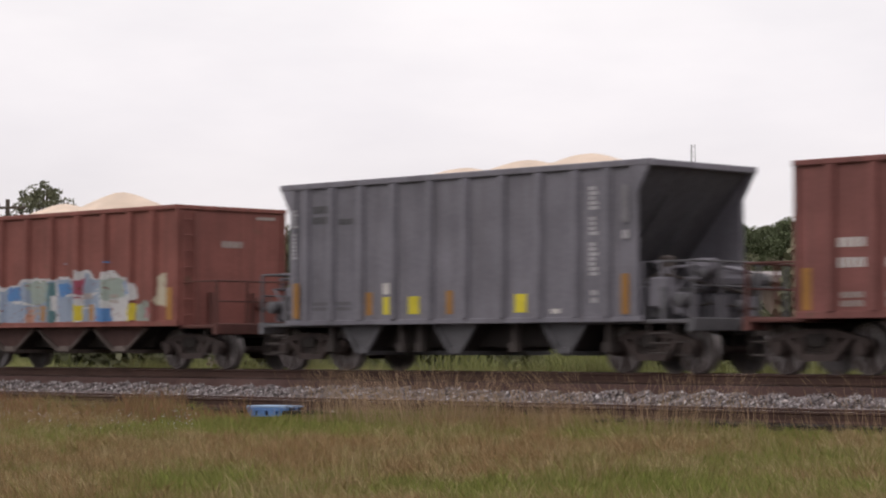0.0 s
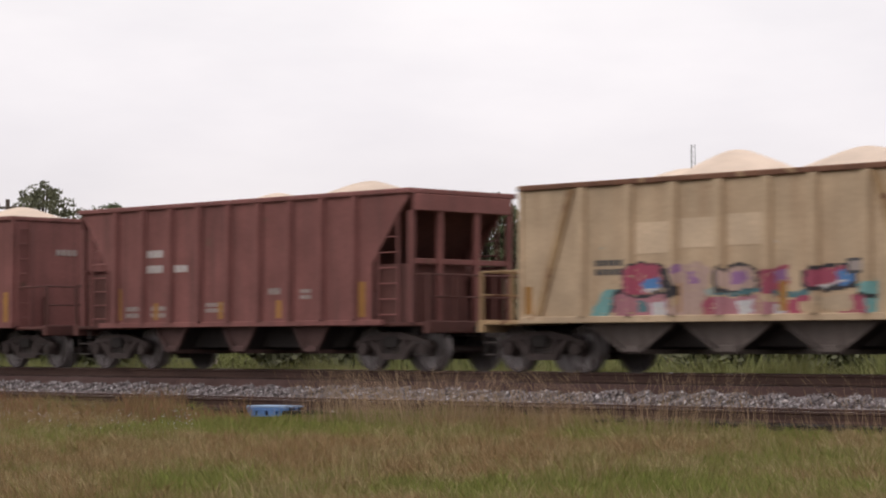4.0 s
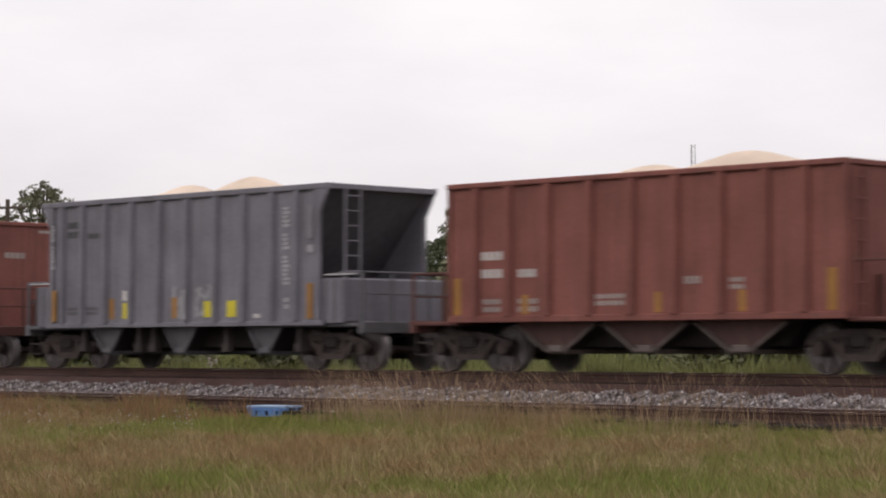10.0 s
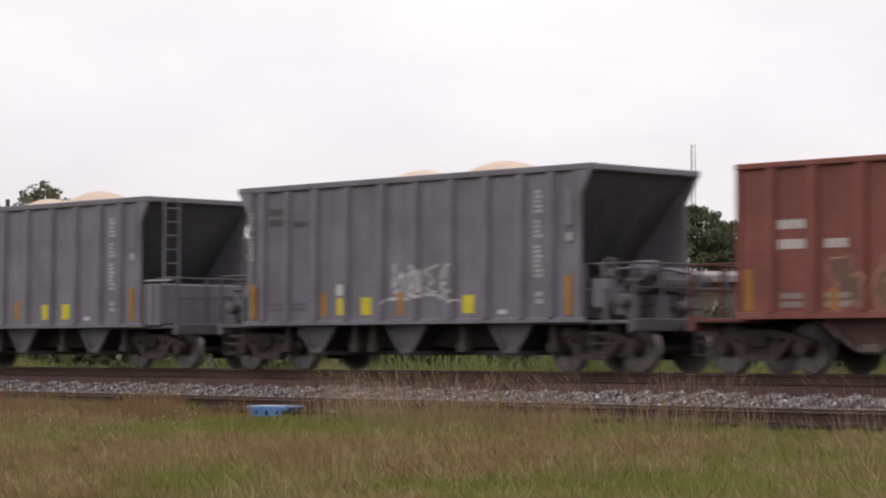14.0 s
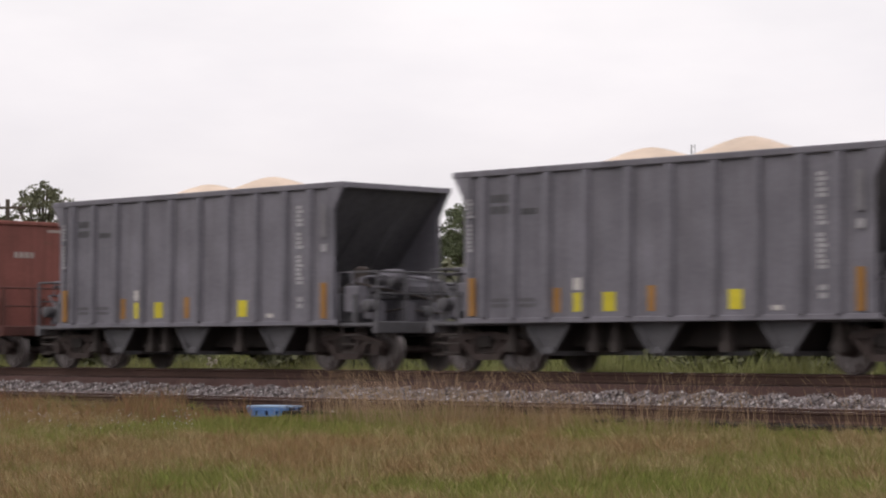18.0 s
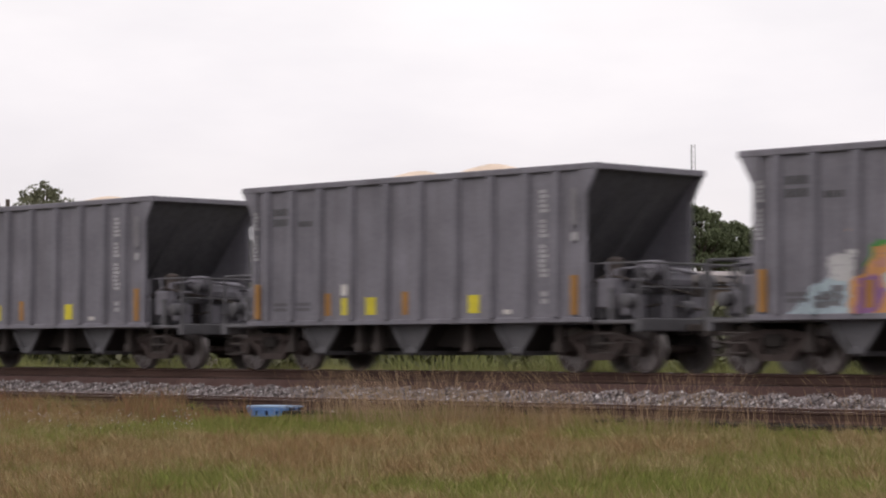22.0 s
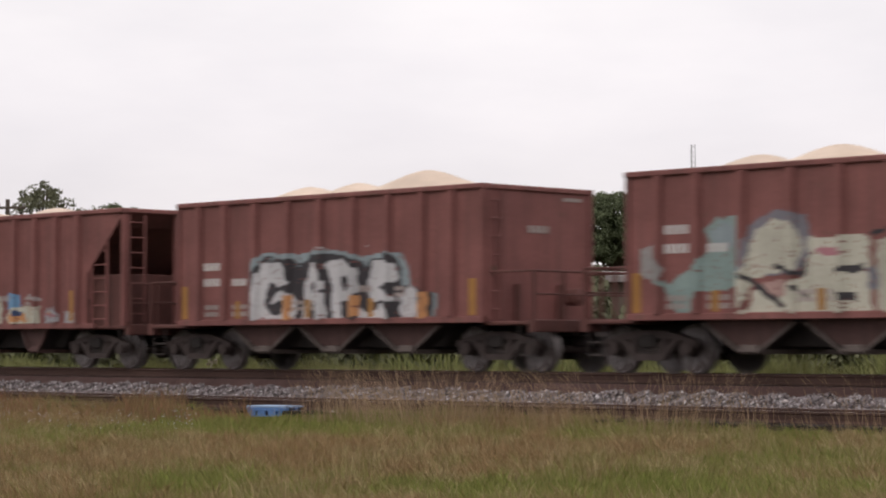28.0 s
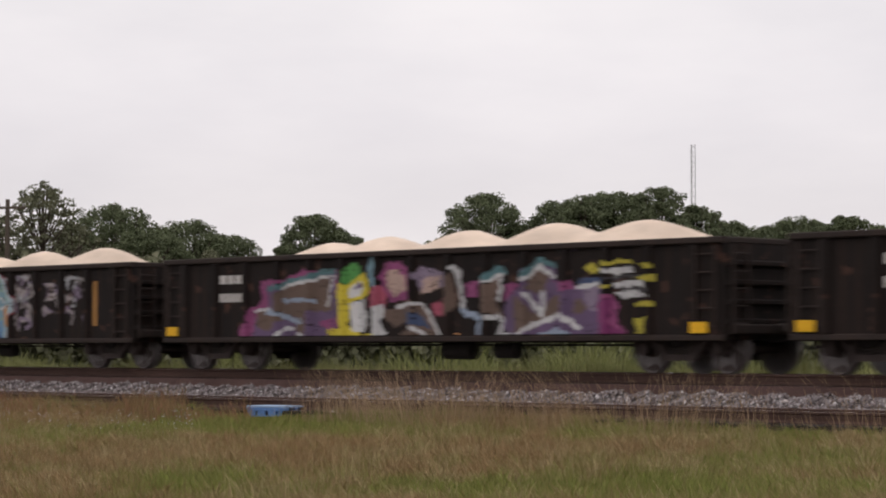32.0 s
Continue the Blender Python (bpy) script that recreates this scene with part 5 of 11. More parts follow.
# kind of car, where the far end of its rim stands at the start, pattern of its yellow panels or stencils, heaps (place, height, width)
CONSIST = [
    ("brown", -52.0, "", [(-1.8, 0.45, 2.2), (0.6, 0.66, 2.6)]),
    ("gear", -38.78, "a", [(-1.2, 0.32, 2.4), (0.6, 0.38, 2.4), (2.2, 0.44, 2.2)]),
    ("dull", -25.09, "", [(-2.2, 0.22, 1.4), (0.7, 0.3, 2.0)]),
    ("dull", -11.68, "", [(-1.0, 0.2, 1.6), (2.5, 0.3, 1.8)]),
    ("tan", 1.78, "", [(-1.5, 0.62, 2.5), (0.1, 0.84, 2.5), (1.4, 0.68, 1.8)]),
    ("dull", 14.94, "", [(-0.7, 0.75, 1.8), (2.8, 0.45, 2.4)]),
    ("framed", 27.29, "", [(-0.2, 0.3, 1.4), (2.8, 0.45, 2.0)]),
    ("tan", 41.73, "", [(-1.9, 0.35, 1.8), (-0.7, 0.7, 2.0), (2.2, 0.55, 2.4)]),
    ("gear", 54.83, "a", [(-1.5, 0.45, 2.0), (1.4, 0.45, 2.2)]),
    ("gear", 68.5, "b", [(-1.6, 0.4, 2.2), (1.2, 0.48, 2.2)]),
    ("gear", 82.13, "a", [(-1.5, 0.42, 1.7), (0.8, 0.5, 1.9)]),
    ("tan", 95.91, "", [(-1.8, 0.42, 2.6), (0.4, 0.45, 2.4), (1.9, 0.62, 2.4), (3.6, 0.4, 2.0)]),
    ("truss", 108.55, "", [(-0.4, 0.3, 1.4), (2.1, 0.45, 1.8)]),
    ("brown", 123.14, "", [(-0.6, 0.36, 2.2), (1.6, 0.52, 2.2)]),
    ("box", 136.28, "c", [(-1.4, 0.45, 1.8), (0.9, 0.52, 1.8)]),
    ("brown", 150.26, "", [(-0.8, 0.35, 2.2), (1.5, 0.5, 2.8)]),
    ("box", 163.26, "b", [(-1.2, 0.32, 1.8), (1.2, 0.38, 2.0)]),
    ("brown", 177.2, "", [(-0.6, 0.4, 2.4), (1.6, 0.46, 2.0)]),
    ("gear", 190.23, "a", [(-1.4, 0.38, 1.8), (0.9, 0.42, 2.0)]),
    ("box", 203.9, "b", [(-0.9, 0.36, 1.5), (1.2, 0.48, 2.0)]),
    ("gear", 217.54, "a", [(-1.0, 0.34, 1.8), (1.4, 0.42, 2.0)]),
    ("brown", 231.38, "", [(-1.0, 0.3, 1.8), (1.9, 0.5, 2.8)]),
    ("brown", 244.5, "", [(-1.2, 0.4, 2.2), (2.0, 0.5, 2.4)]),
    ("brown", 257.94, "", [(-1.0, 0.4, 2.2), (1.8, 0.55, 2.4)]),
    ("brown", 271.37, "", [(-1.2, 0.42, 2.2), (1.7, 0.6, 2.4)]),
    ("gear", 284.54, "a", [(-1.2, 0.4, 2.0), (1.1, 0.48, 2.2)]),
    ("gear", 298.22, "a", [(-1.4, 0.46, 2.2), (1.0, 0.52, 2.2)]),
    ("tan_plain", 312.17, "", [(-0.9, 0.5, 2.6), (0.8, 0.78, 2.6), (2.3, 0.62, 2.2)]),
    ("box", 325.17, "b", [(-1.3, 0.36, 1.8), (1.0, 0.4, 1.8)]),
    ("brown", 338.94, "", [(-0.4, 0.35, 2.4), (1.4, 0.6, 2.2)]),
    ("gear", 352.21, "a", [(1.4, 0.3, 2.4), (-1.2, 0.2, 1.6)]),
    ("gear", 365.81, "a", [(-1.2, 0.32, 2.0), (1.0, 0.36, 2.0)]),
    ("gear", 379.55, "b", [(-1.6, 0.42, 1.8), (0.85, 0.45, 1.8)]),
    ("gear", 393.3, "a", [(-1.3, 0.38, 2.0), (1.1, 0.46, 2.0)]),
    ("box", 406.85, "b", [(-1.1, 0.38, 1.9), (1.1, 0.44, 2.0)]),
    ("brown", 420.74, "", [(0.5, 0.4, 2.6), (3.0, 0.45, 2.2)]),
    ("box", 434.3, "b", [(-1.2, 0.35, 2.0), (1.1, 0.4, 2.0)]),
    ("box", 447.8, "b", [(-1.0, 0.2, 1.4), (1.0, 0.46, 1.7)]),
    ("truss", 460.57, "", [(-1.0, 0.25, 1.8), (1.5, 0.34, 1.8)]),
    ("dull", 475.05, "", [(-2.1, 0.42, 1.8), (-0.5, 0.42, 1.8), (1.6, 0.62, 2.4)]),
    ("dull", 488.42, "", [(-2.9, 0.4, 1.8), (-1.1, 0.5, 2.0), (1.6, 0.62, 2.4)]),
    ("framed", 500.75, "", [(-1.4, 0.35, 2.0), (2.0, 0.4, 2.2)]),
    ("gon", 514.07, "", [(-3.5, 0.66, 2.5), (-0.5, 0.5, 2.0), (2.0, 0.62, 2.2), (4.4, 0.55, 2.4)]),
    ("gon", 531.56, "", [(-2.6, 0.55, 2.4), (0.2, 0.47, 2.0), (2.4, 0.57, 2.0), (5.0, 0.57, 2.2)]),
    ("gon", 548.96, "", [(-4.0, 0.4, 2.0), (-2.2, 0.5, 2.0), (0.2, 0.55, 2.2), (2.7, 0.62, 2.4), (5.0, 0.6, 2.4)]),
    ("gon", 566.62, "", [(-3.8, 0.5, 2.2), (0.0, 0.55, 2.4), (3.6, 0.5, 2.2)]),
]

cars, loads = [], []
used_proto = set()
for n_car, (kind, off, pattern, heaps) in enumerate(CONSIST):
    centre = off + HALF[kind]
    if kind in used_proto:
        car = copy_thing(PROTO[kind], pose(centre, D, 0))
    else:
        car = PROTO[kind]
        car.location = (centre, D, 0)
        used_proto.add(kind)
    tagged(car, LABELS[kind], "freight car", group="cars of the stone train")
    cars.append((car, centre, kind))
    heaps = [(px, 0.81 * ph, pw) for px, ph, pw in heaps]
    load = new("stone_load", load_mesh(LOADHALF[kind], SIDE[kind] - 0.08, TOP[kind], heaps, n_car * 3.1))
    load.location = (centre, D, 0)
    tagged(load, "pale heaped crushed stone lying in a freight car", "stone load", group="loads of the stone train")
    loads.append((load, centre))


def dress(n_car):
    """Panels, strips and stencils that belong to one car."""
    car, _, kind = cars[n_car]
    pattern = CONSIST[n_car][2]
    y = -SIDE[kind] - 0.003
    rng = random.Random(n_car * 13 + 1)
    if kind in ("gear", "box"):
        grey_plates(car, pattern if pattern in "ab" else "b")
    elif kind in ("brown", "dull", "truss", "framed"):
        lab = "faded yellow reflector strip"
        for x in ((-4.6, 4.5) if kind not in ("truss", "framed") else (-4.15, 4.2)):
            panel(car, x - 0.1, x + 0.1, 1.12, 1.85, y, M["strip"], "reflector_strip", lab)
        for x in (-2.75, -0.42, 1.55) if rng.random() < 0.6 else (-2.75, 0.6, 2.55):
            panel(car, x - 0.08, x + 0.08, 1.12, 1.5, y, M["strip"], "reflector_strip", lab)
        up = rng.choice((0.0, 0.0, -0.35))
        m = M["white"] if rng.random() < 0.7 else M["dim_white"]
        sx = 0.0 if kind not in ("truss", "framed") else 0.85
        letters(car, -3.95 + sx, -3.35 + sx, 2.5 + up, 2.74 + up, y, m, 1, n_car, 0.13)
        letters(car, -3.95 + sx, -3.35 + sx, 2.15 + up, 2.4 + up, y, m, 1, n_car + 1, 0.12)
        letters(car, -2.95 + sx, -2.45 + sx, 2.15 + up, 2.38 + up, y, m, 1, n_car + 2, 0.13)
        for x0, x1, z0, z1, r in ((-3.9, -3.4, 1.15, 1.45, 2), (-2.95, -2.4, 1.15, 1.45, 2), (-0.95, -0.2, 1.25, 1.5, 2), (1.2, 1.6, 1.6, 1.8, 1), (2.25, 2.6, 1.5, 1.75, 2)):
            letters(car, x0, x1, z0, z1, y, M["dim_white"], r, n_car, 0.1)
        if kind not in ("truss", "framed"):
            bm = bm_new()
            for k in range(4):
                prism(bm, [(-0.28 + k * 0.16, 2.78), (-0.16 + k * 0.16, 2.78), (-0.16 + k * 0.16, 2.93), (-0.28 + k * 0.16, 2.93)], "x", 4.8, 4.804)
            prism(bm, [(0.75, 3.45), (1.3, 3.45), (1.3, 3.52), (0.75, 3.52)], "x", 4.8, 4.804)
            part("lettering", bm, M["dim_white"], car)
    elif kind in ("tan", "tan_plain"):
        for x in (-4.6, -0.9, 1.5) if n_car != 27 else (-4.6, 1.62):
            panel(car, x - 0.09, x + 0.09, 1.12, 1.65, y, M["strip"], "reflector_strip", "faded yellow reflector strip")
        letters(car, -2.9, -2.2, 1.8, 2.14, y, M["faint_letter"], 2, n_car, 0.12)
        for k, (yc, z0, z1, hw) in enumerate(((-1.22, 1.1, 1.95, 0.2), (1.3, 1.05, 3.0, 0.09), (-1.45, 2.2, 3.4, 0.05), (0.4, 1.05, 1.4, 0.3))):
            r2 = random.Random(k + n_car)
            left = [(yc - hw * r2.uniform(0.4, 1.1), z0 + (z1 - z0) * q / 8) for q in range(9)]
            right = [(yc + hw * r2.uniform(0.4, 1.1), z0 + (z1 - z0) * q / 8) for q in range(9)]
            bm = bm_new()
            prism(bm, left + right[::-1], "x", 4.796 + 0.001 * k, 4.8 + 0.001 * k)
            part("rust_stain", bm, M["rust"], car, "brown rust stain")
        if n_car == 7:
            for x0, x1, z0, z1 in ((-1.88, -1.1, 2.2, 2.78), (-0.82, 0.0, 2.28, 2.82), (0.27, 1.06, 2.3, 2.86)):
                panel(car, x0, x1, z0, z1, y + 0.001, M["tan_pale"], "repainted_patch", "paler patch of newer tan paint")
        box = panel(car, 2.85, 3.3, 1.74, 2.0, y, M["faint_letter"], "stencil_box", "small dark-edged stencil box")
        panel(box, 2.9, 3.25, 1.79, 1.95, y - 0.005, M["dim_white"], "lettering")
    else:
        letters(car, -6.18, -5.38, 1.84, 2.12, y, M["white"], 1, n_car, 0.2)
        letters(car, -6.18, -5.38, 1.44, 1.72, y, M["white"], 1, n_car + 2, 0.16)
        for x, z in {42: ((-7.72, 0.93), (6.94, 1.08)), 43: ((-7.75, 0.95),)}.get(n_car, ((-7.74, 0.85), (7.55, 0.84))):
            panel(car, x - 0.2, x + 0.2, z - 0.1, z + 0.1, y - 0.098, M["plate_amber"], "load_panel", "bright amber panel")
        if n_car == 42:
            panel(car, 3.22, 3.66, 0.72, 0.82, y - 0.098, M["plate_amber"], "reflector_strip", "amber reflector strip")
        if n_car == 43:
            for x in (-6.95, 6.6):
                panel(car, x - 0.07, x + 0.07, 1.0, 2.05, y, M["strip"], "reflector_strip", "yellow reflector strip")
        panel(car, 5.1, 5.6, 1.5, 1.78, y, M["dim_white"], "stencil_box", "pale stencil box") if n_car == 42 else None


for n_car in range(len(cars)):
    dress(n_car)


def mural(n_car, x0, x1, z0, z1):
    kind = cars[n_car][2]
    return Mural(x0, x1, z0, z1, RIBS[kind], SIDE[kind], 0.09 if kind == "gon" else RIB_D)


def paint_murals():
    m = mural(0, -4.5, 4.4, 1.09, 2.5)
    m.rect(-4.4, -2.1, 1.1, 2.0, "s_white")
    m.wild(2, -4.3, -2.2, 1.15, 2.05, 0.2, ["s_dusk", "s_sage"], "s_white", ["s_blue", "s_dusk"], 3)
    m.scribble(6, -4.3, -2.3, 1.2, 1.95, ["s_tealdark", "s_white", "s_crimson"], 0.04, 1)
    m.patch([(-2.18, 1.01), (-2.19, 1.98), (-1.46, 2.0), (-1.3, 2.15), (0.12, 2.14), (0.5, 2.16), (0.92, 2.12), (0.96, 2.31), (1.48, 2.3), (1.6, 2.11), (1.89, 2.1), (1.93, 2.28), (2.44, 2.27), (2.62, 2.13), (3.09, 2.08), (3.35, 1.86), (3.31, 1.64), (3.1, 1.56), (3.1, 0.99)], "s_white")
    m.patch([(-2.09, 1.03), (-2.09, 1.91), (-1.42, 1.94), (-1.26, 2.08), (0.08, 2.09), (0.09, 1.04)], "s_dusk")
    m.patch([(-1.94, 1.95), (-1.38, 1.94), (-1.37, 1.62), (-1.9, 1.65)], "s_blue")
    m.patch([(-0.98, 2.07), (-0.27, 2.1), (-0.27, 1.56), (-0.89, 1.52)], "s_sage")
    m.patch([(-0.27, 2.06), (0.08, 2.06), (0.09, 1.06), (-0.22, 1.11)], "s_tealdark")
    m.patch([(0.16, 2.1), (0.84, 2.09), (0.86, 1.06), (0.21, 1.04)], "s_dusk")
    m.patch([(0.19, 2.0), (0.77, 1.99), (0.74, 1.68), (0.28, 1.69)], "s_blue")
    m.patch([(0.84, 2.08), (1.26, 2.12), (1.19, 1.67), (0.93, 1.61)], "s_crimson")
    m.patch([(1.26, 2.23), (1.45, 2.22), (1.48, 2.09), (1.86, 2.06), (1.9, 1.05), (1.2, 1.05)], "s_dusk")
    m.patch([(2.0, 2.1), (2.81, 2.08), (2.81, 1.63), (2.01, 1.62)], "s_sage")
    m.patch([(2.84, 2.04), (3.09, 1.99), (3.13, 1.73), (2.88, 1.63)], "s_blue")
    m.patch([(2.16, 1.62), (3.03, 1.65), (3.1, 1.04), (2.45, 1.02)], "s_white")
    m.patch([(1.72, 1.4), (2.3, 1.39), (2.34, 1.04), (1.72, 1.03)], "s_blue")
    m.patch([(-0.97, 1.43), (-0.77, 1.43), (-0.73, 1.04), (-0.97, 1.05)], "s_peach")
    m.patch([(0.96, 1.5), (1.19, 1.5), (1.2, 1.1), (1.01, 1.08)], "s_yellow")
    m.stroke([(-1.7, 1.6), (-0.82, 1.52)], 0.03, "s_white")
    m.stroke([(0.51, 1.71), (1.75, 1.73)], 0.03, "s_white")
    m.stroke([(1.19, 1.43), (1.64, 1.47)], 0.025, "s_white")
    m.patch([(3.28, 1.47), (3.6, 1.59), (3.88, 1.42), (3.88, 1.05), (3.28, 1.06)], "s_sage")
    m.blob(3.73, 1.35, 0.14, 0.09, "s_rose", 1, 0.15)
    m.patch([(3.1, 1.49), (3.26, 1.53), (3.25, 1.08), (3.12, 1.06)], "s_yellow")
    m.patch([(4.05, 2.14), (4.47, 2.18), (4.51, 1.45), (4.05, 1.44)], "s_cream")
    m.put(cars[0][0], "faded blue, white and green spray-painted letters")
    m = mural(3, -3.4, 4.2, 1.09, 2.5)
    m.patch([(-2.64, 1.6), (-2.24, 1.77), (-2.33, 1.0), (-2.73, 1.01)], "s_blue")
    m.patch([(-2.28, 2.13), (-1.85, 2.39), (-0.96, 2.22), (-0.44, 2.36), (0.28, 2.36), (0.75, 2.18), (1.3, 2.39), (1.75, 2.3), (2.03, 2.09), (2.56, 2.25), (2.82, 2.02), (2.83, 1.63), (3.09, 1.41), (3.21, 0.96), (-2.33, 1.0)], "s_black")
    m.patch([(-2.04, 2.33), (-1.65, 2.39), (-1.45, 2.2), (-1.94, 2.16)], "s_blue")
    m.patch([(1.85, 2.21), (2.2, 2.29), (2.47, 2.08), (2.12, 1.98)], "s_blue")
    m.patch([(1.12, 1.49), (1.67, 1.6), (1.67, 1.29), (1.22, 1.26)], "s_blue")
    m.patch([(-2.14, 2.07), (-1.15, 2.07), (-1.09, 1.79), (-1.64, 1.68), (-1.21, 1.58), (-1.16, 1.09), (-2.19, 1.07), (-2.19, 1.33), (-1.64, 1.38), (-2.08, 1.59)], "s_peach")
    m.patch([(-0.86, 2.16), (-0.1, 2.14), (-0.06, 1.97), (-0.51, 1.92), (-0.51, 1.75), (-0.09, 1.77), (-0.09, 1.56), (-0.47, 1.52), (-0.39, 1.24), (-0.01, 1.31), (-0.01, 1.08), (-0.81, 1.06)], "s_peach")
    m.patch([(0.13, 2.19), (0.84, 2.12), (0.84, 1.95), (0.47, 1.9), (0.47, 1.69), (0.81, 1.71), (0.81, 1.53), (0.51, 1.49), (0.52, 1.05), (0.1, 1.06)], "s_peach")
    m.patch([(1.12, 2.17), (1.43, 2.2), (1.5, 1.79), (2.08, 2.16), (2.4, 2.09), (1.9, 1.65), (2.55, 1.08), (2.19, 1.04), (1.58, 1.45), (1.51, 1.04), (1.13, 1.05)], "s_peach")
    m.patch([(0.1, 1.39), (0.33, 1.44), (0.33, 1.05), (0.1, 1.06)], "s_orange")
    m.patch([(2.05, 1.36), (2.26, 1.42), (2.34, 1.04), (2.12, 1.04)], "s_orange")
    m.patch([(-2.08, 1.93), (-1.64, 1.94), (-1.68, 1.8), (-2.04, 1.77)], "s_brown")
    m.patch([(-0.62, 1.25), (-0.01, 1.26), (-0.01, 1.19), (-0.62, 1.18)], "s_black")
    m.stroke([(0.28, 1.85), (0.73, 1.87)], 0.02, "s_brown")
    m.patch([(-2.19, 1.26), (-1.2, 1.25), (-1.2, 1.07), (-2.19, 1.07)], "s_rose")
    m.patch([(1.12, 1.3), (1.44, 1.29), (1.44, 1.04), (1.13, 1.05)], "s_rose")
    m.patch([(3.21, 2.18), (3.86, 2.19), (3.95, 1.94), (4.37, 1.99), (4.37, 1.5), (3.87, 1.4), (3.21, 1.46)], "s_cream")
    m.patch([(3.52, 1.95), (3.79, 1.95), (3.8, 1.78), (3.52, 1.79)], "s_brown")
    m.stroke([(3.26, 1.71), (4.29, 1.74)], 0.02, "s_brown")
    m.stroke([(4.07, 2.14), (4.04, 1.45)], 0.02, "s_brown")
    m.put(cars[3][0], "peach spray-painted letters edged in dark blue")
    m = mural(4, -4.75, 4.65, 1.06, 2.4)
    m.patch([(-4.66, 1.07), (-4.58, 1.87), (-4.25, 2.11), (-3.2, 2.12), (-2.19, 2.13), (-1.28, 2.02), (-0.32, 2.04), (0.46, 1.99), (1.16, 2.04), (2.11, 1.95), (2.91, 1.96), (3.55, 1.85), (4.18, 1.73), (4.36, 0.99)], "s_mud")
    m.patch([(-0.32, 2.04), (0.46, 2.08), (0.46, 1.87), (-0.25, 1.83)], "s_navy")
    m.patch([(4.24, 1.98), (4.68, 2.06), (4.73, 1.18), (4.3, 1.23)], "s_navy")
    m.patch([(-4.83, 1.59), (-4.5, 1.64), (-4.55, 1.13), (-4.83, 1.07)], "s_navy")
    m.blob(-3.6, 2.22, 0.19, 0.08, "s_navy", 3, 0.15)
    m.blob(-2.04, 2.23, 0.22, 0.09, "s_navy", 5, 0.15)
    m.blob(-0.69, 2.13, 0.18, 0.08, "s_navy", 4, 0.15)
    m.blob(0.95, 2.15, 0.14, 0.09, "s_navy", 0, 0.15)
    m.blob(1.71, 2.17, 0.22, 0.08, "s_navy", 6, 0.15)
    m.blob(2.64, 2.12, 0.24, 0.09, "s_navy", 6, 0.15)
    m.blob(4.03, 2.08, 0.13, 0.12, "s_navy", 2, 0.15)
    m.patch([(-4.25, 1.92), (-3.76, 2.02), (-3.6, 1.74), (-3.93, 1.18), (-4.22, 1.18)], "s_sand")
    m.patch([(-3.36, 1.9), (-2.42, 1.99), (-2.5, 1.6), (-3.13, 1.5), (-2.5, 1.16), (-3.28, 1.11)], "s_sand")
    m.patch([(-2.11, 1.87), (-1.43, 1.91), (-1.28, 1.15), (-1.89, 1.13)], "s_sand")
    m.patch([(0.11, 1.66), (0.6, 1.86), (1.16, 1.8), (1.29, 1.12), (0.18, 1.11)], "s_sand")
    m.patch([(2.11, 1.83), (2.9, 1.86), (3.03, 1.4), (2.37, 1.09), (1.97, 1.21)], "s_sand")
    m.patch([(3.42, 1.75), (4.05, 1.73), (4.18, 1.09), (3.54, 1.07)], "s_sand")
    m.stroke([(-4.33, 1.98), (-4.01, 2.06), (-3.6, 1.79), (-3.36, 1.12)], 0.05, "s_crimson")
    m.stroke([(-3.2, 1.5), (-2.27, 1.65), (-2.27, 1.98)], 0.045, "s_crimson")
    m.stroke([(-2.42, 1.11), (-2.11, 1.82), (-1.43, 1.96), (-1.21, 1.69)], 0.05, "s_crimson")
    m.stroke([(-1.28, 1.15), (-0.84, 1.47), (-1.43, 1.58)], 0.045, "s_crimson")
    m.stroke([(0.1, 1.13), (0.03, 1.66), (0.6, 1.95), (1.16, 1.9)], 0.05, "s_crimson")
    m.stroke([(0.95, 1.86), (1.36, 1.22), (0.74, 1.55), (0.18, 1.4)], 0.045, "s_crimson")
    m.stroke([(1.29, 1.12), (1.71, 1.53), (2.11, 1.42), (2.18, 1.88)], 0.05, "s_crimson")
    m.stroke([(3.03, 1.15), (3.42, 1.5), (3.23, 1.85), (3.8, 1.87)], 0.045, "s_crimson")
    m.stroke([(4.05, 1.19), (4.18, 1.58), (3.55, 1.55)], 0.04, "s_crimson")
    m.stroke([(-4.09, 1.63), (-3.68, 1.23)], 0.03, "s_white")
    m.stroke([(-2.97, 1.83), (-2.58, 1.72), (-2.97, 1.28)], 0.03, "s_white")
    m.stroke([(-1.88, 1.76), (-1.58, 1.21)], 0.03, "s_white")
    m.stroke([(0.46, 1.6), (0.95, 1.18)], 0.03, "s_white")
    m.stroke([(2.31, 1.72), (2.77, 1.51), (2.38, 1.21)], 0.03, "s_white")
    m.stroke([(3.61, 1.44), (4.05, 1.14)], 0.035, "s_white")
    m.stroke([(-3.44, 1.17), (-3.52, 1.57)], 0.03, "s_dusk")
    m.stroke([(-0.69, 1.68), (-0.55, 1.19), (-0.99, 1.14)], 0.03, "s_dusk")
    m.stroke([(1.57, 1.17), (1.84, 1.73)], 0.03, "s_dusk")
    m.stroke([(3.23, 1.6), (3.29, 1.1)], 0.03, "s_dusk")
    m.patch([(1.98, 1.37), (2.27, 1.4), (2.27, 0.99), (1.97, 0.99)], "s_orange")
    m.put(cars[4][0], "grey and brown spray-painted letters edged in red")
    m = mural(5, -3.6, 4.2, 1.08, 2.6)
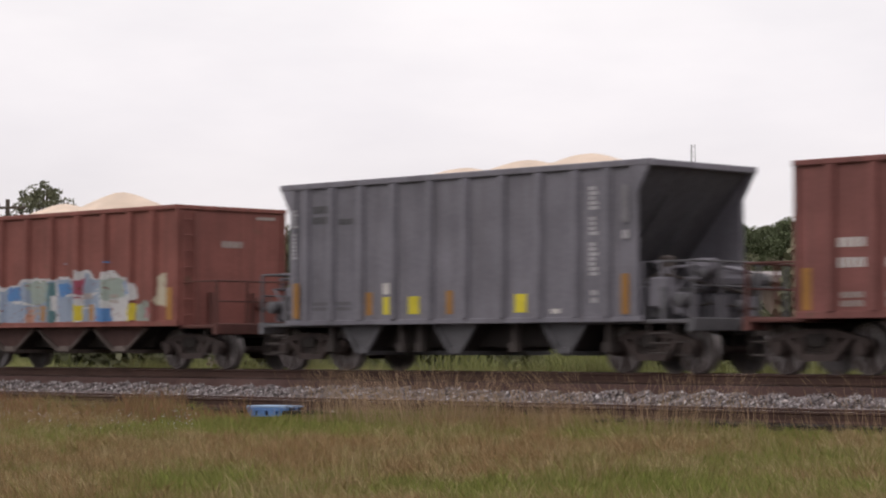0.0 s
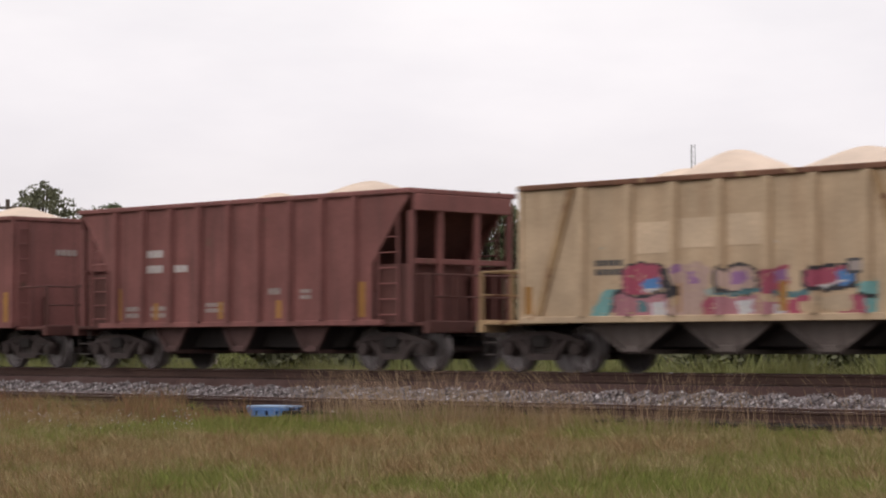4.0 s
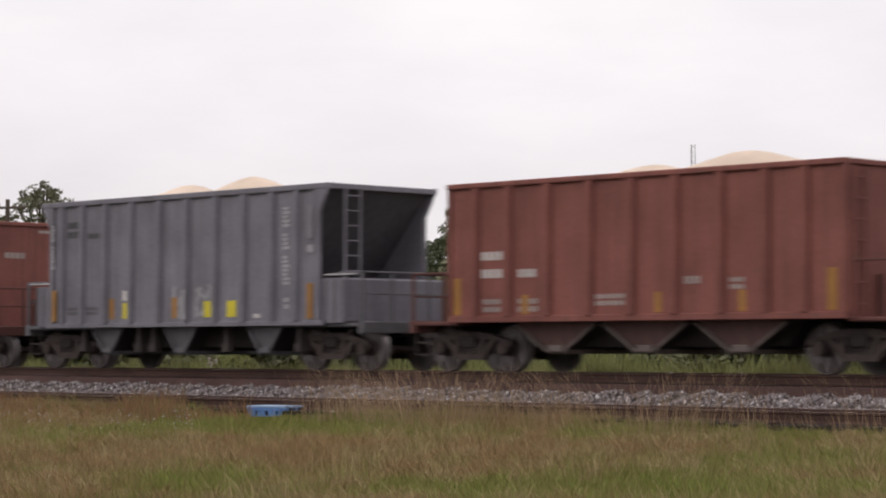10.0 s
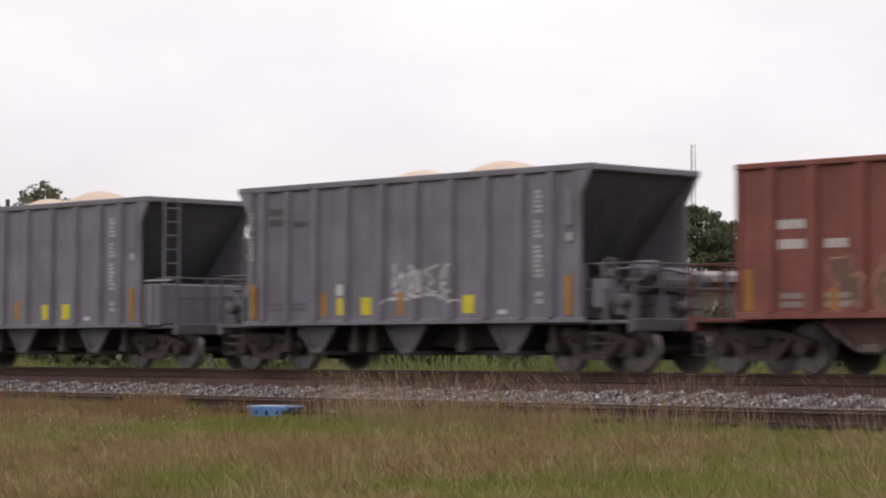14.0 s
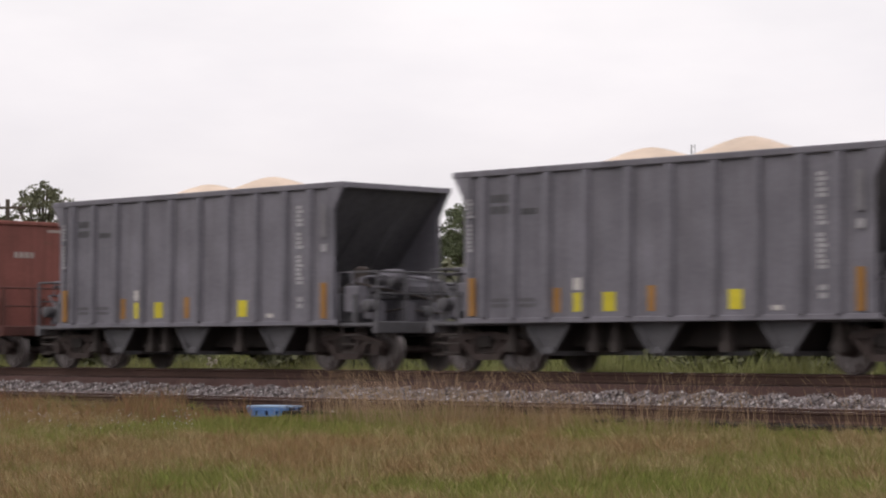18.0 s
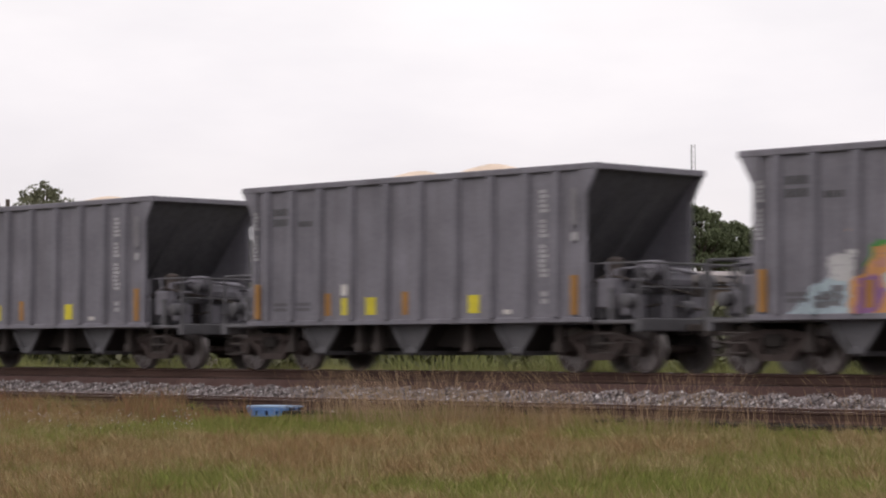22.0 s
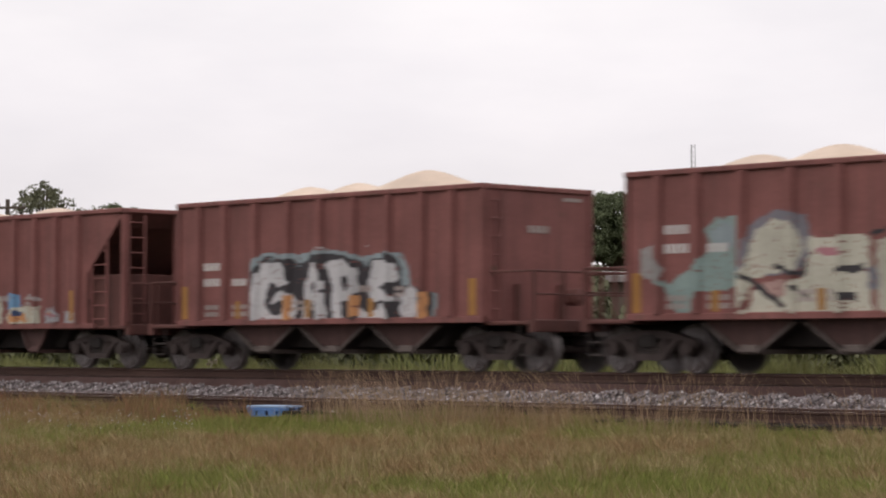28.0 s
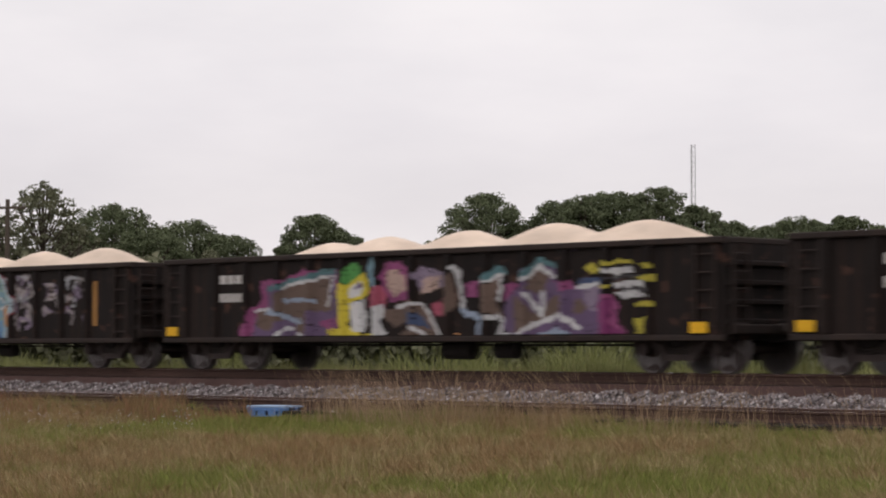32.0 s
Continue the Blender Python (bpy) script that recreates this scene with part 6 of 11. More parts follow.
    m.patch([(-2.37, 1.03), (-2.24, 2.13), (-2.07, 2.3), (-1.69, 2.29), (-1.42, 2.47), (-1.06, 2.51), (-0.62, 2.41), (-0.36, 2.28), (0.09, 2.31), (0.1, 1.74), (0.03, 1.01)], "s_mist")
    m.patch([(-2.34, 1.04), (-2.24, 2.08), (-1.97, 2.26), (-1.69, 2.23), (-1.39, 2.41), (-1.06, 2.43), (-0.72, 2.34), (-0.53, 2.13), (-0.49, 1.86), (-0.62, 1.66), (-0.43, 1.59), (-0.43, 1.03)], "s_silver")
    m.patch([(-1.59, 2.29), (-1.06, 2.4), (-0.99, 2.3), (-1.56, 2.11)], "s_white")
    m.patch([(-2.17, 2.17), (-2.0, 2.23), (-1.96, 1.76), (-2.24, 1.76)], "s_white")
    m.patch([(-0.36, 2.24), (0.04, 2.27), (0.04, 1.79), (-0.36, 1.77)], "s_white")
    m.patch([(-1.89, 1.53), (-0.62, 1.55), (-0.56, 1.06), (-1.83, 1.05)], "s_white")
    m.patch([(-1.96, 1.76), (-1.69, 2.07), (-1.56, 2.11), (-1.62, 1.73)], "s_black")
    m.patch([(-1.56, 1.93), (-1.35, 1.99), (-1.32, 1.65), (-1.49, 1.64)], "s_black")
    m.patch([(-0.99, 2.28), (-0.76, 2.18), (-0.72, 1.73), (-0.92, 1.71)], "s_mist")
    m.stroke([(-1.02, 1.67), (-0.36, 1.7), (0.04, 1.79)], 0.025, "s_black")
    m.stroke([(-2.0, 1.35), (-1.62, 1.39)], 0.03, "s_black")
    m.stroke([(-1.29, 1.43), (-1.22, 1.07)], 0.03, "s_mist")
    m.patch([(-0.39, 1.79), (0.03, 1.77), (-0.01, 1.7), (-0.36, 1.72)], "s_black")
    m.patch([(-0.43, 1.46), (-0.0, 1.5), (-0.0, 1.04), (-0.36, 1.04)], "s_white")
    m.stroke([(-0.52, 1.42), (-0.46, 1.04)], 0.03, "s_black")
    m.patch([(-2.16, 1.6), (-2.02, 1.62), (-2.03, 1.05), (-2.15, 1.06)], "s_orange")
    m.patch([(-0.94, 1.51), (-0.72, 1.52), (-0.72, 1.04), (-0.94, 1.04)], "s_orange")
    m.blob(0.6, 2.12, 0.09, 0.08, "s_dimw", 1, 0.15)
    m.blob(1.57, 2.1, 0.11, 0.08, "s_dimw", 2, 0.15)
    m.blob(2.54, 2.03, 0.11, 0.06, "s_dimw", 1, 0.15)
    m.blob(3.54, 2.05, 0.13, 0.08, "s_dimw", 3, 0.15)
    m.put(cars[5][0], "white and silver spray-painted block letters edged in grey")
    m = mural(7, -3.7, 4.3, 1.06, 2.35)
    m.patch([(-3.0, 1.01), (-2.94, 1.16), (-2.7, 1.55), (-2.4, 1.56), (-2.22, 1.48), (-2.22, 1.0)], "s_teal")
    m.patch([(3.05, 1.55), (3.48, 1.65), (3.48, 0.96), (3.25, 0.96)], "s_teal")
    m.patch([(-2.55, 1.01), (-2.46, 1.48), (-2.19, 1.56), (-2.22, 1.97), (-1.98, 2.05), (-1.28, 2.01), (-1.28, 1.5), (-0.99, 1.42), (-0.93, 0.99)], "s_black")
    m.patch([(-2.16, 1.93), (-1.92, 2.01), (-1.31, 1.98), (-1.28, 1.58), (-1.57, 1.47), (-2.1, 1.47)], "s_crimson")
    m.patch([(-1.78, 1.67), (-1.37, 1.77), (-1.31, 1.58), (-1.63, 1.51)], "s_blue")
    m.stroke([(-1.69, 1.53), (-1.37, 1.54)], 0.02, "s_white")
    m.patch([(-2.43, 1.4), (-2.22, 1.48), (-1.75, 1.39), (-1.16, 1.44), (-0.99, 1.01), (-2.43, 1.02)], "s_rose")
    m.patch([(-1.51, 1.28), (-1.16, 1.32), (-1.16, 1.06), (-1.51, 1.06)], "s_white")
    m.patch([(-1.86, 1.35), (-1.63, 1.35), (-1.6, 1.16), (-1.83, 1.14)], "s_tealdark")
    m.patch([(-1.28, 1.99), (-1.05, 1.94), (-0.82, 1.45), (-0.99, 1.38), (-1.22, 1.54)], "s_black")
    m.patch([(-0.99, 1.94), (-0.37, 2.01), (-0.09, 1.84), (-0.2, 1.49), (-0.37, 1.01), (-0.93, 1.01), (-0.82, 1.45)], "s_peachdust")
    m.patch([(-0.93, 1.98), (-0.82, 2.0), (-0.76, 1.86), (-0.93, 1.82)], "s_orchid")
    m.patch([(-0.62, 1.85), (-0.37, 1.81), (-0.37, 1.61), (-0.59, 1.63)], "s_orchid")
    m.patch([(-0.25, 1.49), (-0.03, 1.56), (-0.0, 1.4), (-0.2, 1.37)], "s_sage")
    m.patch([(-0.31, 1.33), (-0.03, 1.36), (0.02, 1.0), (-0.28, 1.01)], "s_crimson")
    m.patch([(-0.09, 1.88), (0.14, 1.96), (0.74, 1.96), (0.96, 1.84), (0.96, 1.43), (0.74, 1.39), (0.19, 1.42), (-0.03, 1.48)], "s_black")
    m.patch([(0.08, 1.88), (0.74, 1.9), (0.9, 1.78), (0.85, 1.51), (0.3, 1.5), (0.14, 1.64)], "s_peachdust")
    m.patch([(0.3, 1.79), (0.69, 1.83), (0.74, 1.63), (0.36, 1.61)], "s_orchid")
    m.stroke([(0.19, 1.44), (0.96, 1.47)], 0.035, "s_tealdark")
    m.patch([(0.02, 1.38), (0.96, 1.39), (0.98, 1.0), (0.05, 1.0)], "s_rose")
    m.patch([(0.47, 1.32), (0.85, 1.33), (0.85, 1.08), (0.52, 1.08)], "s_white")
    m.patch([(0.98, 1.82), (1.6, 1.9), (1.65, 1.57), (1.39, 1.38), (1.01, 1.47)], "s_crimson")
    m.patch([(1.33, 1.81), (1.6, 1.84), (1.62, 1.61), (1.36, 1.62)], "s_orchid")
    m.stroke([(1.28, 1.46), (1.81, 1.38), (2.12, 1.45)], 0.05, "s_tealdark")
    m.patch([(1.06, 1.27), (1.6, 1.3), (1.6, 0.99), (1.09, 1.0)], "s_rose")
    m.patch([(1.6, 1.32), (2.17, 1.37), (2.17, 1.29), (1.81, 1.24), (1.91, 0.99), (1.62, 0.99)], "s_crimson")
    m.patch([(1.33, 1.25), (1.54, 1.24), (1.54, 1.03), (1.33, 1.03)], "s_white")
    m.patch([(1.89, 1.8), (2.07, 1.91), (2.84, 1.91), (3.05, 1.81), (3.05, 1.47), (1.97, 1.45)], "s_black")
    m.patch([(1.99, 1.84), (2.82, 1.85), (2.84, 1.57), (2.02, 1.53)], "s_crimson")
    m.patch([(2.64, 1.76), (2.97, 1.79), (3.0, 1.57), (2.69, 1.51)], "s_blue")
    m.stroke([(2.33, 1.54), (2.84, 1.61)], 0.02, "s_white")
    m.patch([(2.23, 1.37), (2.84, 1.4), (3.05, 1.28), (2.94, 1.13), (2.28, 1.14)], "s_tan2")
    m.patch([(3.0, 1.36), (3.3, 1.39), (3.35, 0.98), (2.48, 0.96), (2.54, 1.08), (2.99, 1.13)], "s_crimson")
    m.patch([(3.05, 1.43), (3.45, 1.39), (3.45, 1.31), (3.05, 1.36)], "s_black")
    m.put(cars[7][0], "red and pink spray-painted letters over teal")
    m = mural(8, -2.4, 3.6, 1.1, 2.2)
    m.wild(6, -2.3, 3.5, 1.12, 2.1, 0.15, ["s_lime", "s_lime", "s_pink"], "s_black", "s_purple", 13, "s_white")
    m.put(cars[8][0], "lime and pink spray-painted letters")
    m = mural(11, -4.7, 4.3, 1.06, 2.55)
    m.patch([(-4.56, 1.01), (-4.41, 1.9), (-4.15, 1.97), (-3.33, 1.83), (-3.04, 1.39), (-3.04, 1.0)], "s_coal")
    m.patch([(-4.15, 1.82), (-3.81, 1.87), (-3.77, 1.64), (-4.07, 1.6)], "s_slate")
    m.patch([(-3.81, 1.55), (-3.48, 1.57), (-3.44, 1.1), (-3.77, 1.1)], "s_slate")
    m.blob(-2.71, 1.47, 0.15, 0.09, "s_coal", 2, 0.15)
    m.blob(-2.52, 1.05, 0.13, 0.07, "s_coal", 1, 0.15)
    m.blob(-2.36, 1.31, 0.09, 0.03, "s_coal", 3, 0.15)
    m.blob(-2.75, 1.26, 0.18, 0.14, "s_white", 4, 0.15)
    m.patch([(-2.12, 0.99), (-2.07, 1.76), (-1.86, 2.11), (-1.48, 2.13), (-1.31, 1.91), (-0.93, 2.14), (-0.56, 1.92), (-0.46, 1.59), (-0.12, 1.49), (-0.09, 1.0)], "s_silver")
    m.patch([(-1.86, 1.71), (-1.84, 2.04), (-1.55, 2.09), (-1.38, 1.79), (-1.62, 1.65)], "s_slate")
    m.patch([(-1.14, 1.79), (-1.07, 2.05), (-0.79, 2.07), (-0.59, 1.82), (-0.73, 1.64), (-1.0, 1.64)], "s_slate")
    m.patch([(-2.07, 1.52), (-1.79, 1.59), (-1.72, 1.37), (-2.0, 1.3)], "s_coal")
    m.patch([(-1.76, 1.18), (-1.62, 1.61), (-1.2, 1.65), (-0.79, 1.59), (-0.79, 0.98), (-1.62, 0.99)], "s_coal")
    m.patch([(-1.69, 1.61), (-1.34, 1.7), (-1.2, 1.5), (-1.62, 1.49)], "s_slate")
    m.patch([(-0.66, 1.54), (-0.32, 1.56), (-0.26, 1.02), (-0.66, 1.0)], "s_slate")
    m.stroke([(-1.69, 1.46), (-1.2, 1.5)], 0.02, "s_silver")
    m.stroke([(-1.58, 1.22), (-1.34, 1.25)], 0.02, "s_silver")
    m.patch([(-0.09, 1.58), (0.08, 1.72), (0.31, 1.62), (0.27, 1.5), (-0.06, 1.49)], "s_coal")
    m.patch([(0.41, 0.97), (0.73, 1.57), (0.44, 1.96), (0.6, 2.05), (0.8, 2.19), (1.44, 2.22), (1.88, 2.23), (2.1, 2.04), (2.0, 1.72), (2.22, 1.5), (2.25, 0.98)], "s_silver")
    m.patch([(0.55, 1.94), (0.86, 1.98), (0.86, 2.14), (1.37, 2.17), (1.37, 0.96), (0.76, 0.97), (0.89, 1.56)], "s_coal")
    m.patch([(1.37, 1.97), (1.94, 2.18), (1.97, 1.95), (1.44, 1.6)], "s_slate")
    m.blob(1.69, 2.09, 0.20, 0.12, "s_coal", 6, 0.15)
    m.patch([(1.25, 1.47), (1.56, 1.53), (1.62, 1.03), (1.24, 1.01)], "s_slate")
    m.patch([(1.63, 1.51), (1.94, 1.64), (2.22, 1.47), (2.19, 1.0), (1.66, 1.01)], "s_coal")
    m.stroke([(1.63, 1.44), (2.06, 1.45)], 0.02, "s_silver")
    m.stroke([(0.8, 1.28), (1.05, 1.29)], 0.02, "s_silver")
    m.patch([(2.59, 1.4), (2.92, 1.43), (2.95, 1.24), (2.8, 1.28)], "s_navy")
    m.patch([(3.34, 1.23), (3.93, 1.2), (3.93, 1.14), (3.52, 1.1)], "s_coal")
    m.patch([(0.27, 1.16), (0.44, 1.18), (0.44, 1.06), (0.27, 1.04)], "s_coal")
    m.stroke([(0.41, 1.34), (0.54, 1.36)], 0.02, "s_crimson")
    m.put(cars[11][0], "black and silver spray-painted bubble letters")
    m = mural(12, -3.9, 3.0, 1.08, 2.45)
    m.patch([(-3.33, 1.02), (-3.24, 1.43), (-2.65, 1.76), (-1.99, 1.96), (-1.18, 2.02), (0.38, 1.98), (2.16, 1.94), (2.3, 1.03)], "s_white")
    m.patch([(-3.13, 1.25), (-2.91, 1.52), (-2.74, 1.08), (-3.07, 1.04)], "s_crimson")
    m.patch([(-2.45, 1.07), (-2.35, 1.59), (-2.07, 1.64), (-1.99, 1.07)], "s_rose")
    m.patch([(-2.07, 1.87), (-1.34, 1.94), (-1.1, 1.06), (-1.83, 1.03)], "s_white")
    m.stroke([(-2.07, 1.64), (-1.83, 1.84), (-1.18, 1.74)], 0.025, "s_black")
    m.patch([(-1.18, 2.13), (-0.78, 2.23), (-0.55, 2.06), (-0.63, 1.84), (-1.02, 1.82)], "s_crimson")
    m.patch([(-0.63, 1.89), (0.23, 1.93), (0.46, 1.48), (0.23, 1.05), (-0.47, 1.03)], "s_dusk")
    m.patch([(-1.02, 1.62), (-0.67, 1.67), (-0.58, 1.11), (-0.94, 1.06)], "s_black")
    m.patch([(0.26, 1.87), (0.99, 1.91), (1.13, 1.04), (0.38, 1.02)], "s_silver")
    m.stroke([(-0.47, 1.72), (0.15, 1.76), (-0.24, 1.5), (0.23, 1.27)], 0.03, "s_black")
    m.stroke([(0.38, 1.59), (0.83, 1.7), (0.83, 1.15)], 0.03, "s_black")
    m.stroke([(-0.86, 1.39), (-1.18, 1.23)], 0.025, "s_black")
    m.stroke([(-0.31, 1.44), (0.15, 1.47)], 0.03, "s_white")
    m.patch([(1.28, 1.85), (1.72, 1.89), (1.87, 1.09), (1.43, 1.04)], "s_crimson")
    m.patch([(1.58, 1.47), (1.87, 1.48), (1.87, 1.25), (1.61, 1.23)], "s_black")
    m.patch([(1.87, 1.84), (2.16, 1.88), (2.37, 1.03), (1.94, 1.01)], "s_white")
    m.patch([(2.23, 1.48), (2.66, 1.49), (2.69, 1.18), (2.3, 1.16)], "s_dusk")
    m.patch([(0.98, 1.8), (1.28, 1.82), (1.28, 1.04), (1.06, 1.04)], "s_silver")
    m.stroke([(0.61, 1.15), (1.21, 1.31), (1.13, 1.74)], 0.02, "s_black")
    m.blob(-0.08, 2.16, 0.15, 0.11, "s_dimw", 4, 0.15)
    m.blob(0.99, 2.07, 0.20, 0.11, "s_dimw", 4, 0.15)
    m.patch([(1.65, 2.33), (1.95, 2.4), (2.16, 2.04), (1.58, 2.03)], "s_peachdust")
    m.stroke([(3.36, 1.49), (3.71, 1.54)], 0.03, "s_dimw")
    m.stroke([(3.36, 1.28), (3.71, 1.31)], 0.03, "s_dimw")
    m.stroke([(2.3, 1.14), (2.73, 1.07)], 0.02, "s_black")
    m.stroke([(-0.73, 2.47), (-0.62, 1.99)], 0.09, "s_magenta")
    m.stroke([(-3.04, 1.77), (-2.72, 1.55), (-2.8, 1.12)], 0.07, "s_magenta")
    m.stroke([(0.87, 2.16), (0.94, 1.8)], 0.06, "s_rose")
    m.stroke([(1.5, 1.74), (1.91, 1.48), (1.77, 1.28)], 0.09, "s_magenta")
    m.stroke([(-1.1, 1.79), (-0.73, 1.41), (-0.95, 1.1)], 0.05, "s_slate")
    m.stroke([(-0.43, 1.83), (-0.21, 1.25)], 0.05, "s_grey2")
    m.stroke([(0.08, 1.77), (0.37, 1.55), (0.15, 1.14)], 0.05, "s_slate")
    m.stroke([(0.58, 1.7), (0.8, 1.13)], 0.04, "s_grey2")
    m.stroke([(1.22, 1.49), (1.36, 1.08)], 0.05, "s_slate")
    m.put(cars[12][0], "white, pink and blue spray-painted letters")
    m = mural(13, -2.2, 4.3, 1.1, 2.1)
    m.blob(-1.6, 1.7, 0.26, 0.28, "s_brown", 2, 0.6)
    m.wild(4, 0.2, 3.9, 1.3, 1.95, 0.012, "s_mauve", None, None, 18)
    m.put(cars[13][0], "faint dark scribbles")
    m = mural(14, -0.4, 1.5, 1.05, 2.0)
    m.wild(2, -0.3, 1.4, 1.1, 1.9, 0.05, "s_silver", None, None, 19)
    m.put(cars[14][0], "faint pale spray-painted shapes")
    m = mural(17, -2.2, 1.4, 1.1, 2.4)
    m.rect(-2.0, 1.0, 1.14, 1.7, "s_cream")
    m.blob(-1.1, 1.75, 0.75, 0.5, "s_cream", 1, 0.12)
    m.blob(0.4, 1.75, 0.7, 0.52, "s_cream", 3, 0.12)
    m.stroke([(-0.4, 1.15), (-0.35, 1.7)], 0.03, "s_brown")
    m.stroke([(-1.2, 1.9), (-0.9, 1.85)], 0.02, "s_brown")
    m.stroke([(0.3, 1.5), (0.7, 1.45), (0.5, 1.3)], 0.02, "s_brown")
    m.scribble(14, -1.9, 1.0, 1.2, 2.1, ["s_brown", "s_peach"], 0.016, 8)
    m.put(cars[17][0], "cream spray-painted block letters")
    m = mural(20, -0.6, 1.7, 1.3, 2.3)
    m.wild(4, -0.4, 1.5, 1.5, 2.2, 0.03, "s_white", None, None, 20)
    m.stroke([(-0.5, 1.45), (0.6, 1.55), (1.6, 1.42)], 0.03, "s_white")
    m.put(cars[20][0], "thin white spray-painted scrawl")
    m = mural(21, -3.0, 4.4, 1.1, 2.1)
    m.wild(8, -2.9, 4.3, 1.12, 2.0, 0.1, "s_brown", "s_peach", None, 21, None, 0.035)
    m.put(cars[21][0], "faint silver outlined spray-painted letters")
    m = mural(23, -3.8, 4.2, 1.08, 2.5)
    m.patch([(-3.57, 1.01), (-3.14, 1.57), (-3.01, 1.85), (-2.71, 1.82), (-2.7, 1.0)], "s_lime2")
    m.patch([(-2.8, 1.01), (-2.45, 2.17), (-2.16, 2.31), (-1.65, 2.25), (-1.48, 1.99), (-1.11, 2.09), (-0.98, 1.01)], "s_tanpink")
    m.blob(-2.01, 1.86, 0.17, 0.12, "s_navy", 5, 0.15)
    m.patch([(-1.62, 1.65), (-1.27, 1.84), (-1.19, 1.59), (-1.52, 1.54)], "s_sky")
    m.blob(-1.31, 1.69, 0.13, 0.09, "s_navy", 4, 0.15)
    m.patch([(-2.15, 1.3), (-1.73, 1.32), (-1.89, 1.05), (-2.06, 1.05)], "s_navy")
    m.patch([(-1.03, 2.03), (-0.66, 2.29), (-0.3, 2.19), (-0.13, 1.87), (-0.29, 1.53), (-0.08, 1.01), (-0.98, 1.01)], "s_tanpink")
    m.blob(-0.68, 1.89, 0.19, 0.12, "s_grass", 4, 0.15)
    m.stroke([(-0.21, 1.57), (0.07, 1.72)], 0.03, "s_dusk")
    m.patch([(0.07, 2.06), (0.43, 2.15), (0.74, 2.36), (1.01, 2.36), (1.06, 1.0), (0.16, 1.0)], "s_tanpink")
    m.blob(0.49, 1.81, 0.11, 0.09, "s_navy", 3, 0.15)
    m.blob(0.76, 1.96, 0.09, 0.05, "s_navy", 2, 0.15)
    m.stroke([(0.67, 1.37), (1.06, 1.31), (0.91, 1.05)], 0.05, "s_dusk")
    m.patch([(1.01, 2.14), (1.29, 2.16), (1.37, 1.91), (1.06, 1.85)], "s_black")
    m.patch([(1.21, 1.99), (1.52, 2.27), (2.05, 2.28), (2.14, 1.01), (1.22, 1.0)], "s_tanpink")
    m.patch([(1.44, 1.79), (1.67, 1.98), (1.83, 1.69), (1.75, 1.45), (1.48, 1.43)], "s_sage")
    m.blob(1.58, 1.5, 0.13, 0.12, "s_lime2", 3, 0.15)
    m.patch([(2.04, 2.11), (2.24, 2.16), (2.21, 1.87), (2.02, 1.85)], "s_black")
    m.patch([(2.24, 1.97), (2.5, 2.29), (3.02, 2.34), (3.17, 2.04), (3.18, 1.05), (2.36, 0.99)], "s_tanpink")
    m.blob(2.58, 1.89, 0.15, 0.13, "s_slate", 2, 0.15)
    m.blob(2.87, 1.48, 0.16, 0.07, "s_navy", 5, 0.15)
    m.stroke([(2.81, 1.86), (3.03, 1.88)], 0.015, "s_black")
    m.stroke([(3.25, 2.18), (3.39, 1.87)], 0.04, "s_rose")
    m.patch([(3.36, 1.71), (3.61, 1.82), (3.83, 1.65), (4.05, 1.51), (3.98, 1.02), (3.44, 1.0)], "s_lime2")
    m.patch([(4.08, 1.79), (4.69, 1.89), (4.65, 1.46), (4.41, 1.41)], "s_cream")
    m.blob(4.26, 1.14, 0.16, 0.12, "s_cream", 1, 0.15)
    m.put(cars[23][0], "pink spray-painted bubble letters with lime edges")
    m = mural(24, -3.9, 4.7, 1.08, 2.5)
    m.patch([(-1.94, 1.05), (-1.85, 2.08), (-1.58, 2.31), (-1.12, 2.21), (-0.04, 2.1), (0.84, 2.13), (0.93, 1.55), (0.93, 1.03)], "s_black")
    m.patch([(-1.67, 2.01), (-1.34, 2.04), (-0.93, 1.76), (-0.93, 2.03), (-0.66, 2.03), (-0.66, 1.63), (-1.11, 1.61), (-1.57, 1.65)], "s_butter")
    m.patch([(-0.54, 1.99), (-0.18, 2.02), (-0.03, 1.68), (-0.35, 1.63)], "s_butter")
    m.patch([(-0.12, 1.86), (0.23, 2.01), (0.46, 1.67), (0.14, 1.59)], "s_butter")
    m.patch([(0.53, 2.0), (0.84, 2.04), (0.88, 1.61), (0.58, 1.58)], "s_butter")
    m.patch([(-1.76, 1.53), (-1.21, 1.58), (-1.02, 1.1), (-1.76, 1.07)], "s_butter")
    m.patch([(-0.93, 1.52), (-0.3, 1.55), (-0.3, 1.07), (-0.84, 1.06)], "s_butter")
    m.patch([(-0.18, 1.51), (0.32, 1.54), (0.35, 1.07), (-0.12, 1.06)], "s_butter")
    m.patch([(0.42, 1.5), (0.88, 1.53), (0.89, 1.06), (0.46, 1.05)], "s_butter")
    m.stroke([(-1.57, 1.35), (-1.15, 1.37)], 0.03, "s_black")
    m.stroke([(-0.75, 1.31), (-0.39, 1.33)], 0.03, "s_black")
    m.stroke([(-0.03, 1.33), (0.23, 1.35)], 0.03, "s_black")
    m.stroke([(0.58, 1.32), (0.84, 1.32)], 0.03, "s_black")
    m.stroke([(-0.39, 1.9), (-0.21, 1.78)], 0.03, "s_black")
    m.patch([(3.18, 2.25), (3.82, 2.28), (3.74, 2.06), (3.26, 2.02)], "s_cream")
    m.stroke([(-1.67, 2.2), (-1.39, 2.29)], 0.02, "s_cream")
